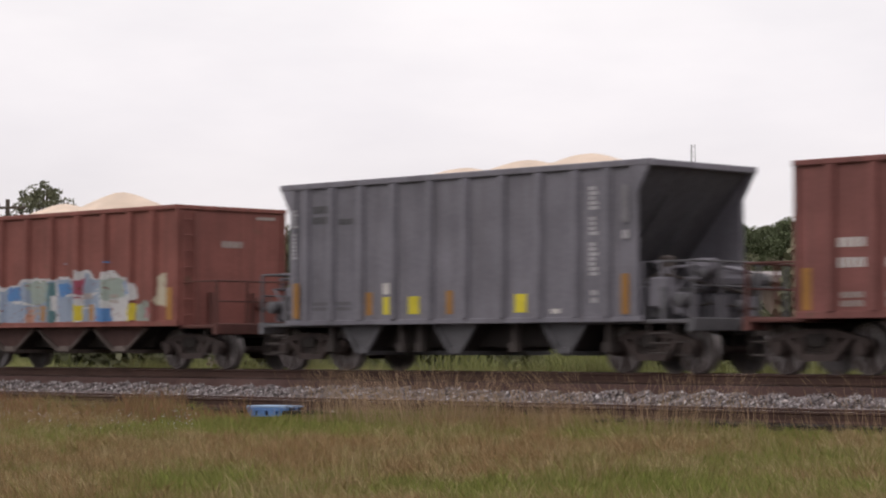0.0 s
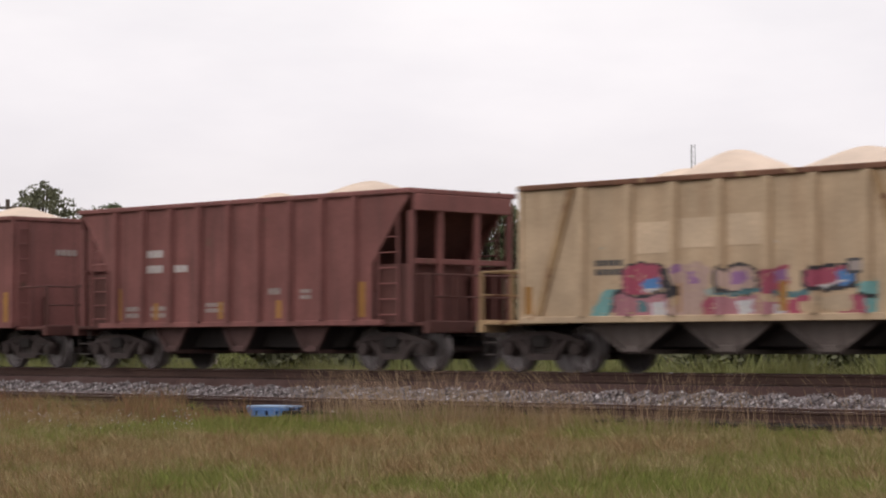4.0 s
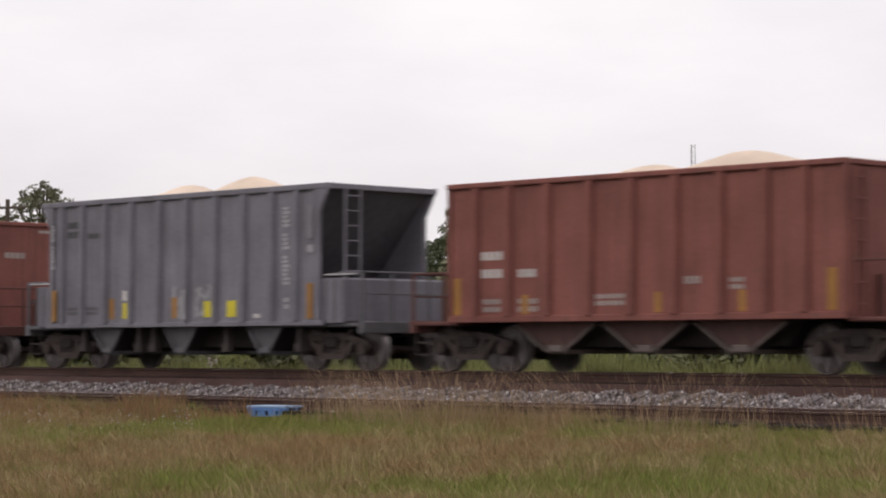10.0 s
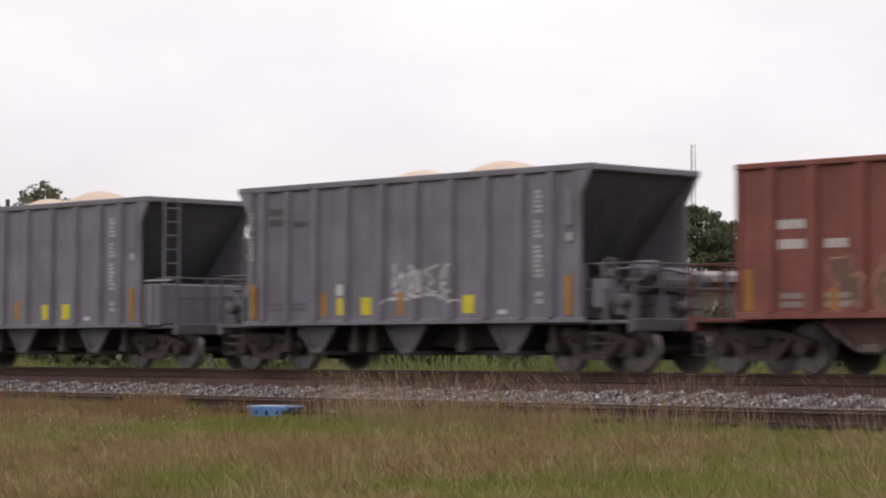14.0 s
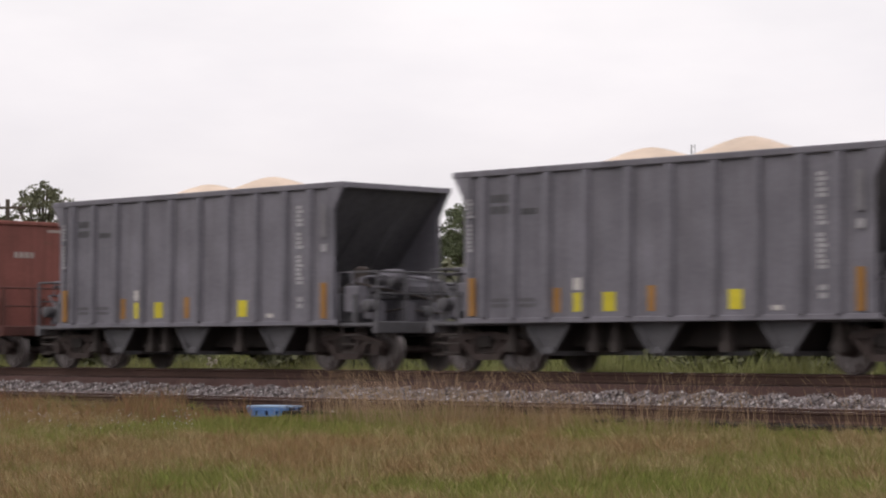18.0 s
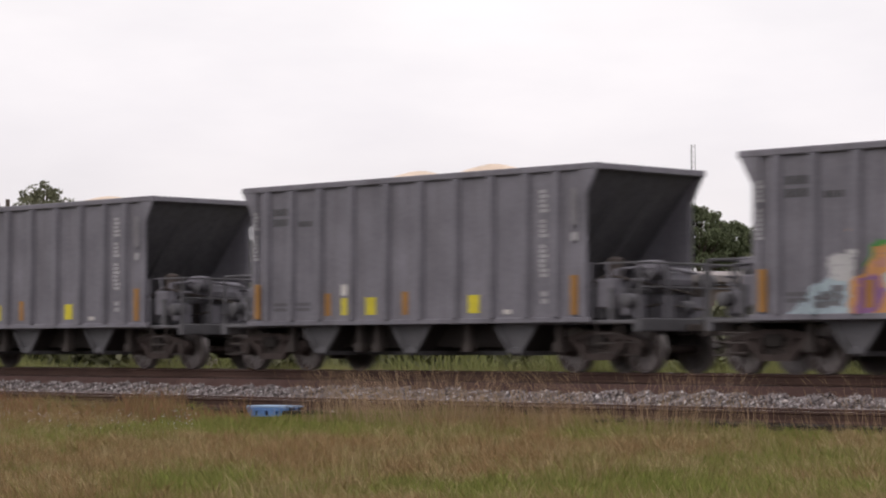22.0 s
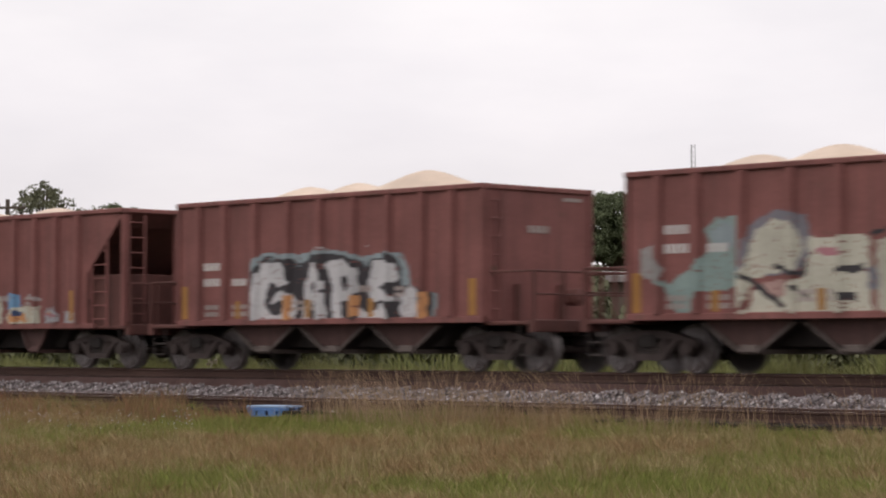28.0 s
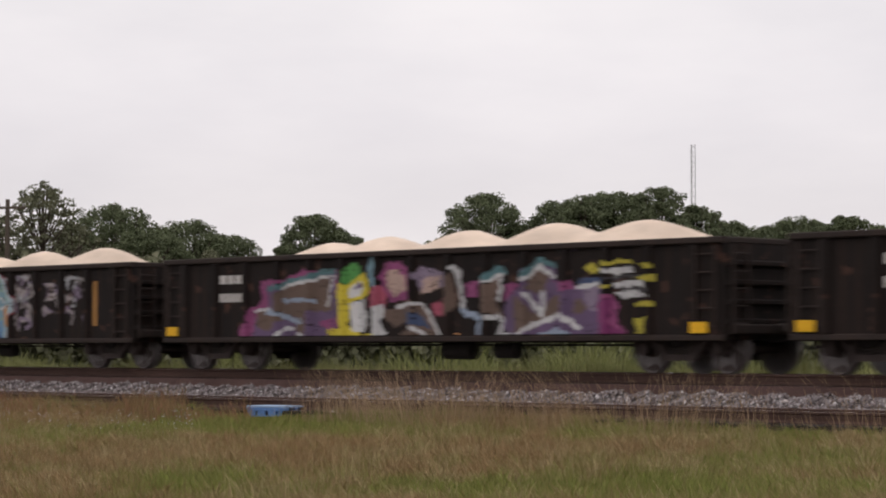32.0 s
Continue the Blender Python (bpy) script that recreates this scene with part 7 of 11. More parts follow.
    m.patch([(4.05, 1.28), (4.05, 1.89), (4.21, 2.33), (4.52, 2.43), (4.75, 2.26), (4.9, 2.03), (4.83, 1.32), (4.52, 1.18)], "s_white")
    m.patch([(4.13, 1.33), (4.13, 1.89), (4.29, 2.25), (4.57, 2.32), (4.75, 2.09), (4.78, 1.38), (4.44, 1.27)], "s_magenta")
    m.stroke([(4.29, 1.99), (4.63, 2.04)], 0.03, "s_crimson")
    m.stroke([(4.32, 1.66), (4.67, 1.69)], 0.03, "s_crimson")
    m.patch([(3.34, 1.51), (3.66, 1.53), (3.66, 1.23), (3.34, 1.23)], "s_dimw")
    m.stroke([(3.34, 1.38), (3.66, 1.37)], 0.02, "s_black")
    m.blob(-3.38, 1.74, 0.24, 0.15, "s_dimw", 5, 0.15)
    m.blob(-2.61, 1.67, 0.27, 0.20, "s_dimw", 3, 0.15)
    m.stroke([(1.36, 1.2), (2.03, 1.23)], 0.02, "s_dimw")
    m.put(cars[24][0], "butter-yellow spray-painted letters on black, beside a magenta one")
    m = mural(27, -4.6, 4.2, 1.06, 2.35)
    m.patch([(-2.3, 0.99), (-2.18, 2.13), (-2.05, 2.24), (-1.1, 2.26), (-0.59, 2.26), (-0.17, 2.2), (0.25, 2.25), (1.38, 2.22), (1.44, 2.07), (1.49, 1.19), (1.61, 0.96)], "s_black")
    m.patch([(-2.15, 1.0), (-2.07, 2.14), (-1.1, 2.16), (-0.21, 2.13), (1.38, 2.09), (1.41, 1.19), (1.53, 0.97)], "s_denim")
    m.patch([(-2.05, 1.66), (-2.03, 2.13), (-1.1, 2.14), (-1.1, 1.68)], "s_aqua")
    m.patch([(-1.1, 1.68), (-1.05, 2.14), (-0.21, 2.13), (-0.25, 1.62)], "s_aqua")
    m.patch([(-0.13, 2.11), (0.41, 2.1), (0.25, 1.61), (-0.13, 1.59)], "s_tealdark")
    m.patch([(-0.0, 1.79), (0.25, 1.84), (0.33, 2.01), (1.34, 2.06), (1.34, 1.88), (0.98, 1.77), (0.65, 1.49), (0.25, 1.55)], "s_aqua")
    m.stroke([(0.16, 1.9), (0.29, 1.93)], 0.05, "s_navy")
    m.stroke([(0.82, 1.89), (1.1, 1.89)], 0.06, "s_navy")
    m.stroke([(0.25, 1.55), (0.57, 1.57), (0.98, 1.71)], 0.05, "s_navy")
    m.stroke([(-2.01, 1.65), (-1.27, 1.65)], 0.04, "s_navy")
    m.stroke([(0.98, 1.8), (1.06, 0.96)], 0.035, "s_black")
    m.stroke([(-0.08, 2.08), (-0.1, 0.97)], 0.04, "s_black")
    m.stroke([(-1.1, 2.11), (-1.05, 0.98)], 0.03, "s_black")
    m.stroke([(-0.92, 1.27), (-0.42, 1.27)], 0.06, "s_denim2")
    m.stroke([(-1.87, 1.23), (-1.27, 1.28)], 0.06, "s_denim2")
    m.stroke([(0.25, 1.2), (1.38, 1.27)], 0.06, "s_denim2")
    m.stroke([(-2.14, 1.95), (-2.05, 1.65)], 0.03, "s_tealdark")
    m.stroke([(2.08, 1.8), (2.39, 1.85), (2.47, 1.68)], 0.03, "s_sage")
    m.stroke([(2.16, 1.52), (3.07, 1.73), (3.07, 1.39), (2.47, 1.43)], 0.03, "s_sage")
    m.stroke([(3.15, 1.83), (3.52, 1.85)], 0.02, "s_tealdark")
    m.patch([(3.3, 1.69), (3.71, 1.71), (3.71, 1.5), (3.26, 1.51)], "s_white")
    m.stroke([(-4.51, 1.63), (-4.18, 1.59)], 0.05, "s_sky")
    m.stroke([(-3.95, 1.34), (-3.4, 1.31)], 0.05, "s_dusk")
    m.stroke([(-3.03, 1.3), (-2.4, 1.29)], 0.05, "s_dusk")
    m.stroke([(-3.95, 1.53), (-3.86, 1.13)], 0.05, "s_dusk")
    m.stroke([(-4.49, 1.37), (-4.36, 1.29)], 0.02, "s_black")
    m.put(cars[27][0], "blue spray-painted block letters edged in black")
    rng = random.Random(5)
    bm = bm_new()
    ring = [(-0.25 + (0.42 + 0.14 * rng.random()) * math.cos(k * 0.42), 2.62 + (0.2 + 0.1 * rng.random()) * math.sin(k * 0.42)) for k in range(15)]
    prism(bm, ring, "x", 4.8, 4.806)
    part("graffiti", bm, M["s_teal"], cars[27][0], "teal sprayed splash")
    m = mural(29, -3.9, 4.9, 1.08, 2.75)
    m.patch([(-3.1, 1.77), (-2.33, 1.78), (-2.3, 1.15), (-3.1, 1.14)], "s_lime3")
    m.stroke([(-3.14, 1.16), (-2.33, 1.17)], 0.025, "s_white")
    m.patch([(-2.37, 1.52), (-2.3, 2.17), (-2.06, 2.33), (-1.11, 2.24), (-0.84, 2.37), (0.08, 2.38), (0.34, 2.47), (0.53, 2.55), (0.78, 2.45), (1.1, 2.38), (1.54, 2.41), (1.87, 2.57), (2.15, 2.61), (2.27, 2.45), (2.63, 2.44), (2.69, 2.59), (2.93, 2.54), (3.16, 2.21), (3.46, 2.12), (3.92, 2.25), (4.01, 2.02), (3.97, 1.0), (-2.19, 1.03)], "s_powder")
    m.stroke([(-2.37, 1.52), (-2.3, 2.17), (-2.06, 2.33), (-1.11, 2.24), (-0.84, 2.37), (0.08, 2.38), (0.34, 2.47), (0.53, 2.55), (0.78, 2.45), (1.1, 2.38), (1.54, 2.41), (1.87, 2.57), (2.15, 2.61), (2.27, 2.45), (2.63, 2.44), (2.69, 2.59), (2.93, 2.54), (3.16, 2.21), (3.46, 2.12), (3.92, 2.25), (4.01, 2.02)], 0.075, "s_black")
    m.patch([(-2.19, 1.94), (-2.16, 2.15), (-1.78, 2.3), (-1.04, 2.21), (-0.94, 2.35), (-0.51, 2.33), (-0.44, 2.11), (-0.84, 1.98), (-1.37, 1.99), (-1.65, 1.88), (-2.06, 1.89)], "s_bone")
    m.patch([(-1.64, 1.03), (-1.65, 1.88), (-0.97, 1.96), (-0.84, 1.59), (-1.04, 1.46), (-0.44, 1.04)], "s_powder")
    m.patch([(-0.41, 2.13), (-0.02, 2.18), (0.02, 1.89), (-0.31, 1.58)], "s_bone")
    m.patch([(-0.31, 1.76), (0.02, 1.85), (0.02, 1.37), (0.14, 1.35), (0.18, 1.04), (-0.31, 1.04)], "s_powder")
    m.blob(-1.27, 1.71, 0.19, 0.11, "s_black", 5, 0.15)
    m.patch([(-0.97, 1.48), (-0.57, 1.5), (-0.54, 1.29), (-0.77, 1.32)], "s_black")
    m.patch([(0.27, 2.29), (0.47, 2.52), (0.72, 2.48), (0.72, 2.3), (1.16, 2.39), (1.41, 2.26), (1.38, 1.99), (0.31, 2.02)], "s_bone")
    m.patch([(0.31, 2.02), (1.38, 1.99), (1.41, 1.6), (1.04, 1.43), (1.04, 1.03), (0.4, 1.03), (0.34, 1.35)], "s_powder")
    m.patch([(0.56, 1.95), (0.78, 1.95), (0.77, 1.61), (0.58, 1.6)], "s_black")
    m.patch([(1.1, 1.91), (1.44, 1.93), (1.47, 1.64), (1.13, 1.6)], "s_powder")
    m.patch([(0.01, 2.03), (0.22, 2.04), (0.21, 1.48), (0.02, 1.37)], "s_black")
    m.patch([(1.6, 2.3), (1.87, 2.53), (2.09, 2.54), (2.03, 2.44), (2.33, 2.41), (2.63, 2.37), (2.75, 2.5), (2.93, 2.43), (3.11, 2.1), (3.51, 2.03), (3.89, 2.17), (3.89, 1.87), (2.93, 1.83), (2.57, 1.79), (1.6, 1.9)], "s_bone")
    m.patch([(1.47, 1.77), (2.57, 1.77), (2.93, 1.78), (3.92, 1.78), (3.95, 1.02), (2.33, 1.02), (1.35, 1.02), (1.6, 1.33)], "s_powder")
    m.patch([(0.97, 1.32), (1.53, 1.35), (1.44, 1.02), (1.1, 1.03)], "s_black")
    m.blob(2.39, 1.86, 0.14, 0.11, "s_black", 6, 0.15)
    m.stroke([(2.45, 1.71), (2.87, 1.79), (3.57, 1.81)], 0.035, "s_black")
    m.blob(3.27, 1.43, 0.20, 0.12, "s_black", 0, 0.15)
    m.patch([(2.54, 1.62), (2.78, 1.64), (2.81, 1.49), (2.57, 1.47)], "s_peachdust")
    m.stroke([(-0.9, 1.23), (-0.44, 1.13)], 0.03, "s_slate")
    m.stroke([(-0.18, 1.38), (0.14, 1.35)], 0.03, "s_slate")
    m.patch([(0.2, 1.46), (0.35, 1.48), (0.35, 1.06), (0.2, 1.04)], "s_orange")
    m.patch([(2.22, 1.45), (2.34, 1.51), (2.34, 1.04), (2.22, 1.04)], "s_orange")
    m.patch([(4.01, 1.87), (4.88, 1.87), (4.88, 1.22), (4.03, 1.25)], "s_lime3")
    m.stroke([(4.03, 1.85), (4.71, 1.86)], 0.02, "s_white")
    m.stroke([(4.03, 1.23), (4.77, 1.24)], 0.02, "s_white")
    m.blob(4.46, 1.42, 0.12, 0.09, "s_dimw", 4, 0.15)
    m.stroke([(-2.07, 1.88), (-1.88, 1.66), (-2.02, 1.35)], 0.13, "s_black")
    m.stroke([(-0.8, 2.15), (-0.83, 1.85), (-0.68, 1.51)], 0.04, "s_black")
    m.stroke([(-1.27, 1.5), (-0.8, 1.53), (-0.65, 1.3)], 0.1, "s_black")
    m.stroke([(0.1, 2.26), (0.04, 1.71), (0.14, 1.27)], 0.08, "s_black")
    m.stroke([(1.51, 2.36), (1.56, 2.09), (1.44, 1.4)], 0.06, "s_black")
    m.stroke([(1.04, 1.29), (1.51, 1.38), (1.35, 1.03)], 0.12, "s_black")
    m.stroke([(2.37, 2.01), (2.51, 1.66)], 0.16, "s_black")
    m.stroke([(2.16, 1.87), (2.19, 1.07)], 0.03, "s_black")
    m.stroke([(2.82, 1.95), (3.33, 1.75), (3.89, 1.94)], 0.05, "s_black")
    m.stroke([(3.14, 1.52), (3.44, 1.45), (3.35, 1.31)], 0.14, "s_black")
    m.stroke([(-1.42, 1.81), (-1.15, 1.74)], 0.13, "s_black")
    m.stroke([(0.69, 1.94), (0.73, 1.59)], 0.14, "s_black")
    m.stroke([(-0.5, 2.1), (-0.53, 1.14)], 0.05, "s_bone")
    m.stroke([(1.73, 2.08), (1.84, 1.56)], 0.07, "s_bone")
    m.stroke([(-1.61, 2.17), (-1.54, 1.57)], 0.08, "s_bone")
    m.stroke([(2.79, 1.66), (2.76, 1.1)], 0.09, "s_cornflower")
    m.stroke([(0.98, 1.9), (1.1, 1.49)], 0.05, "s_cornflower")
    m.put(cars[29][0], "pale cream and blue spray-painted letters edged in black")
    m = mural(32, -4.3, 4.7, 1.05, 2.5)
    m.patch([(-4.16, 1.03), (-3.95, 1.24), (-3.61, 1.51), (-3.07, 1.78), (-2.61, 1.45), (-1.13, 1.83), (-0.62, 1.86), (0.36, 1.93), (0.6, 1.97), (1.42, 1.73), (2.34, 1.76), (3.34, 1.65), (3.4, 1.36), (3.78, 1.38), (4.15, 1.15), (4.15, 0.96)], "s_paleb")
    m.patch([(-3.31, 1.65), (-3.28, 2.06), (-2.94, 2.16), (-2.64, 2.11), (-2.68, 1.59)], "s_white")
    m.stroke([(-3.28, 1.48), (-3.01, 1.5)], 0.05, "s_grey2")
    m.stroke([(-3.48, 1.33), (-3.01, 1.34)], 0.04, "s_grey2")
    m.stroke([(-3.48, 1.21), (-3.01, 1.21)], 0.04, "s_grey2")
    m.patch([(-2.54, 1.81), (-2.41, 2.22), (-2.22, 2.33), (-1.96, 2.25), (-1.96, 2.03)], "s_green")
    m.patch([(-1.0, 2.31), (-0.87, 2.44), (-0.62, 2.44), (-0.56, 2.26), (-0.13, 2.38), (0.42, 2.43), (0.36, 2.23), (-0.25, 2.14), (-0.38, 2.03), (-0.75, 1.91)], "s_green")
    m.patch([(0.66, 2.01), (0.83, 2.26), (1.07, 2.41), (1.37, 2.42), (1.51, 2.29), (1.48, 2.16)], "s_green")
    m.patch([(1.54, 1.96), (1.94, 2.36), (2.17, 2.31), (2.34, 2.01), (2.57, 2.17), (2.96, 2.22), (3.24, 2.05), (3.24, 1.9), (2.51, 1.88)], "s_green")
    m.patch([(-2.45, 1.9), (-2.35, 2.19), (-2.09, 2.25), (-1.92, 2.07), (-1.63, 1.66), (-1.63, 1.17), (-2.02, 1.04), (-2.84, 1.02), (-2.87, 1.64), (-2.54, 1.68)], "s_apricot")
    m.patch([(-2.61, 1.63), (-2.22, 1.67), (-2.15, 1.31), (-2.35, 1.04), (-2.64, 1.04)], "s_orchid")
    m.patch([(-2.15, 1.71), (-1.96, 1.85), (-1.76, 1.44), (-1.99, 1.17)], "s_paleb")
    m.patch([(-2.38, 1.95), (-2.02, 2.03), (-2.02, 1.85), (-2.28, 1.81)], "s_salmon")
    m.patch([(-1.63, 1.88), (-1.51, 2.19), (-1.19, 2.27), (-1.13, 1.83), (-1.38, 1.61), (-1.63, 1.7)], "s_apricot")
    m.patch([(-1.19, 1.61), (-0.75, 1.47), (-0.56, 1.11), (-0.75, 1.0), (-1.0, 1.03), (-1.13, 1.38)], "s_salmon")
    m.patch([(-1.32, 1.57), (-1.06, 1.56), (-0.94, 1.03), (-1.25, 1.01)], "s_orchid")
    m.patch([(-0.75, 2.22), (-0.5, 2.21), (-0.19, 1.98), (-0.19, 2.23), (0.33, 2.3), (0.17, 1.98), (-0.07, 1.72), (-0.32, 1.42), (-0.38, 1.77)], "s_apricot")
    m.patch([(-0.07, 1.81), (0.35, 1.67), (0.47, 1.1), (0.11, 1.02), (-0.44, 1.11)], "s_orchid")
    m.patch([(-0.44, 1.55), (-0.13, 1.63), (0.23, 1.54), (-0.01, 1.5), (-0.13, 1.33), (0.05, 1.11), (-0.32, 1.02), (-0.44, 1.2)], "s_ochre")
    m.patch([(0.65, 1.79), (0.89, 2.13), (1.25, 2.29), (1.45, 2.24), (1.45, 1.73), (1.19, 1.57), (0.83, 1.66)], "s_apricot")
    m.patch([(0.59, 1.53), (1.13, 1.57), (1.24, 1.05), (0.71, 1.01)], "s_orchid")
    m.patch([(0.71, 1.19), (1.13, 1.14), (1.42, 1.52), (1.54, 1.56), (1.48, 1.18), (1.19, 1.01), (0.83, 1.01)], "s_ochre")
    m.patch([(1.48, 1.9), (2.06, 2.14), (2.45, 1.8), (2.62, 1.5), (2.9, 1.49), (2.68, 1.41), (2.34, 1.63), (2.0, 1.93), (1.6, 1.79)], "s_apricot")
    m.patch([(2.48, 1.79), (2.57, 1.96), (3.01, 2.03), (3.24, 1.94), (3.21, 1.65), (2.85, 1.45), (2.57, 1.58)], "s_apricot")
    m.patch([(1.45, 1.73), (1.94, 1.79), (2.28, 1.55), (2.4, 1.17), (2.17, 1.02), (1.77, 1.0), (2.17, 1.21), (2.11, 1.46), (1.77, 1.64)], "s_ochre")
    m.patch([(1.54, 1.56), (1.83, 1.6), (1.88, 1.38), (1.71, 1.0), (1.48, 1.05)], "s_orchid")
    m.patch([(2.25, 1.21), (2.42, 1.33), (2.4, 1.08), (2.23, 1.02)], "s_salmon")
    m.stroke([(1.42, 1.68), (1.88, 1.65)], 0.03, "s_black")
    m.stroke([(2.57, 1.46), (2.85, 1.41)], 0.04, "s_black")
    m.stroke([(-1.57, 1.64), (-1.32, 1.6)], 0.03, "s_black")
    m.stroke([(-0.25, 1.68), (0.11, 1.71)], 0.02, "s_black")
    m.stroke([(0.89, 1.16), (1.13, 1.18)], 0.02, "s_black")
    m.put(cars[32][0], "orange and purple spray-painted letters on pale blue")
    m = mural(35, -4.7, 4.6, 1.05, 2.55)
    m.patch([(-4.35, 1.02), (-4.31, 1.75), (-3.66, 1.81), (-3.41, 1.89), (-2.87, 1.79), (-2.84, 1.59), (-3.05, 0.98)], "s_black")
    m.patch([(-4.29, 1.52), (-4.28, 1.73), (-3.84, 1.74), (-3.86, 1.49)], "s_silver")
    m.patch([(-3.72, 1.58), (-3.66, 1.74), (-3.17, 1.79), (-2.88, 1.75), (-2.87, 1.59), (-3.35, 1.53)], "s_silver")
    m.patch([(-4.3, 1.22), (-4.28, 1.45), (-3.11, 1.48), (-3.11, 1.17), (-3.72, 1.19)], "s_silver")
    m.patch([(-4.28, 1.02), (-4.22, 1.14), (-3.17, 1.1), (-3.17, 1.01)], "s_silver")
    m.patch([(-2.93, 0.98), (-2.75, 1.61), (-2.51, 1.83), (-2.27, 1.51), (-2.04, 1.37), (-1.98, 0.98)], "s_rosedust")
    m.patch([(-2.33, 1.47), (-2.15, 2.04), (-1.98, 2.19), (-1.57, 2.07), (-0.77, 2.01), (-0.27, 1.93), (0.11, 1.98), (0.65, 1.9), (0.92, 1.9), (1.81, 1.96), (2.16, 2.01), (2.82, 1.93), (2.81, 0.93), (-1.89, 0.97)], "s_jade")
    m.stroke([(-2.33, 1.47), (-2.15, 2.04), (-1.98, 2.19), (-1.57, 2.07), (-0.77, 2.01), (-0.27, 1.93), (0.11, 1.98), (0.65, 1.9), (0.92, 1.9), (1.81, 1.96), (2.16, 2.01), (2.82, 1.93)], 0.05, "s_black")
    m.patch([(-2.21, 1.64), (-2.09, 1.95), (-1.89, 2.1), (-1.34, 1.93), (-0.89, 1.94), (-0.61, 1.89), (-0.16, 1.9), (-0.11, 1.64), (0.16, 1.6), (0.16, 1.0), (-1.84, 1.02), (-1.8, 1.46), (-2.04, 1.55)], "s_jade")
    m.patch([(0.22, 1.89), (0.81, 1.88), (0.96, 0.99), (0.21, 1.0)], "s_jade")
    m.patch([(0.97, 1.75), (1.29, 1.87), (1.86, 1.92), (2.16, 1.93), (2.72, 1.87), (2.76, 0.97), (1.02, 0.99)], "s_jade")
    m.patch([(-1.57, 1.63), (-1.23, 1.65), (-1.11, 1.51), (-1.29, 1.49), (-1.46, 1.54)], "s_black")
    m.patch([(-1.46, 1.43), (-1.17, 1.45), (-1.23, 1.23), (-1.4, 1.19)], "s_mauve")
    m.patch([(-0.75, 1.61), (-0.5, 1.62), (-0.5, 1.33), (-0.72, 1.33)], "s_mauve")
    m.stroke([(-0.78, 1.4), (-0.5, 1.33)], 0.03, "s_black")
    m.patch([(0.38, 1.85), (0.81, 1.86), (0.76, 1.54), (0.41, 1.42)], "s_rosedust")
    m.patch([(0.3, 1.42), (0.65, 1.44), (0.65, 1.21), (0.32, 1.21)], "s_silver")
    m.stroke([(1.26, 1.6), (1.55, 1.61)], 0.05, "s_black")
    m.patch([(1.65, 1.57), (1.85, 1.58), (1.85, 1.44), (1.67, 1.42)], "s_black")
    m.stroke([(1.7, 1.34), (2.16, 1.43)], 0.06, "s_mauve")
    m.patch([(2.21, 1.7), (2.41, 1.72), (2.39, 1.55), (2.24, 1.56)], "s_black")
    m.stroke([(0.24, 1.23), (0.54, 1.19)], 0.03, "s_black")
    m.stroke([(0.97, 1.79), (0.99, 0.99)], 0.02, "s_black")
    m.stroke([(-0.16, 1.86), (-0.06, 1.0)], 0.03, "s_black")
    m.patch([(-0.12, 1.47), (0.11, 1.48), (0.11, 1.02), (-0.14, 1.0)], "s_yellow")
    m.patch([(2.34, 1.51), (2.59, 1.53), (2.58, 1.0), (2.33, 0.98)], "s_orange")
    m.patch([(-2.22, 1.51), (-1.92, 1.51), (-1.92, 1.0), (-2.22, 1.0)], "s_orange")
    m.patch([(2.69, 1.77), (3.11, 1.74), (3.53, 1.21), (3.53, 0.93), (2.86, 0.93), (2.76, 1.42)], "s_rosedust")
    m.stroke([(2.91, 1.79), (3.54, 1.33)], 0.05, "s_crimson")
    m.put(cars[35][0], "jade green spray-painted letters between grey and pink ones")
    m = mural(38, -4.6, 5.0, 1.08, 2.3)
    m.stroke([(-2.98, 1.99), (-2.62, 1.92)], 0.06, "s_dimw")
    m.stroke([(-3.0, 1.8), (-2.58, 1.77)], 0.05, "s_dimw")
    m.patch([(-3.05, 1.37), (-2.58, 1.43), (-2.53, 1.0), (-3.0, 1.0)], "s_silver")
    m.patch([(-2.43, 1.06), (-2.34, 1.85), (-1.7, 1.93), (-1.65, 1.54), (-1.92, 0.99)], "s_bone")
    m.patch([(-2.34, 1.82), (-1.83, 1.84), (-1.92, 1.6), (-2.3, 1.61)], "s_dusk")
    m.patch([(-1.6, 1.66), (-1.01, 1.89), (-0.92, 1.28), (-1.37, 1.02), (-1.6, 1.05)], "s_bone")
    m.patch([(-2.02, 1.63), (-1.74, 1.66), (-1.83, 1.51), (-2.0, 1.51)], "s_black")
    m.stroke([(-1.74, 1.36), (-1.37, 1.41)], 0.02, "s_black")
    m.patch([(-0.91, 1.7), (-0.66, 1.79), (0.05, 1.78), (0.09, 1.04), (-0.66, 1.01), (-0.83, 1.28)], "s_cornflower")
    m.patch([(-1.01, 1.23), (-0.57, 1.28), (-0.13, 1.07), (-0.66, 1.04)], "s_navy")
    m.patch([(-1.01, 1.11), (-0.74, 1.13), (-0.74, 0.98), (-1.01, 0.99)], "s_orange")
    m.patch([(0.18, 1.63), (1.25, 1.78), (1.29, 1.03), (0.22, 1.01)], "s_bone")
    m.patch([(0.57, 1.35), (1.08, 1.38), (0.99, 1.14), (0.61, 1.12)], "s_dusk")
    m.stroke([(0.57, 1.47), (0.99, 1.49)], 0.03, "s_orange")
    m.stroke([(0.22, 1.39), (0.48, 1.15)], 0.025, "s_orange")
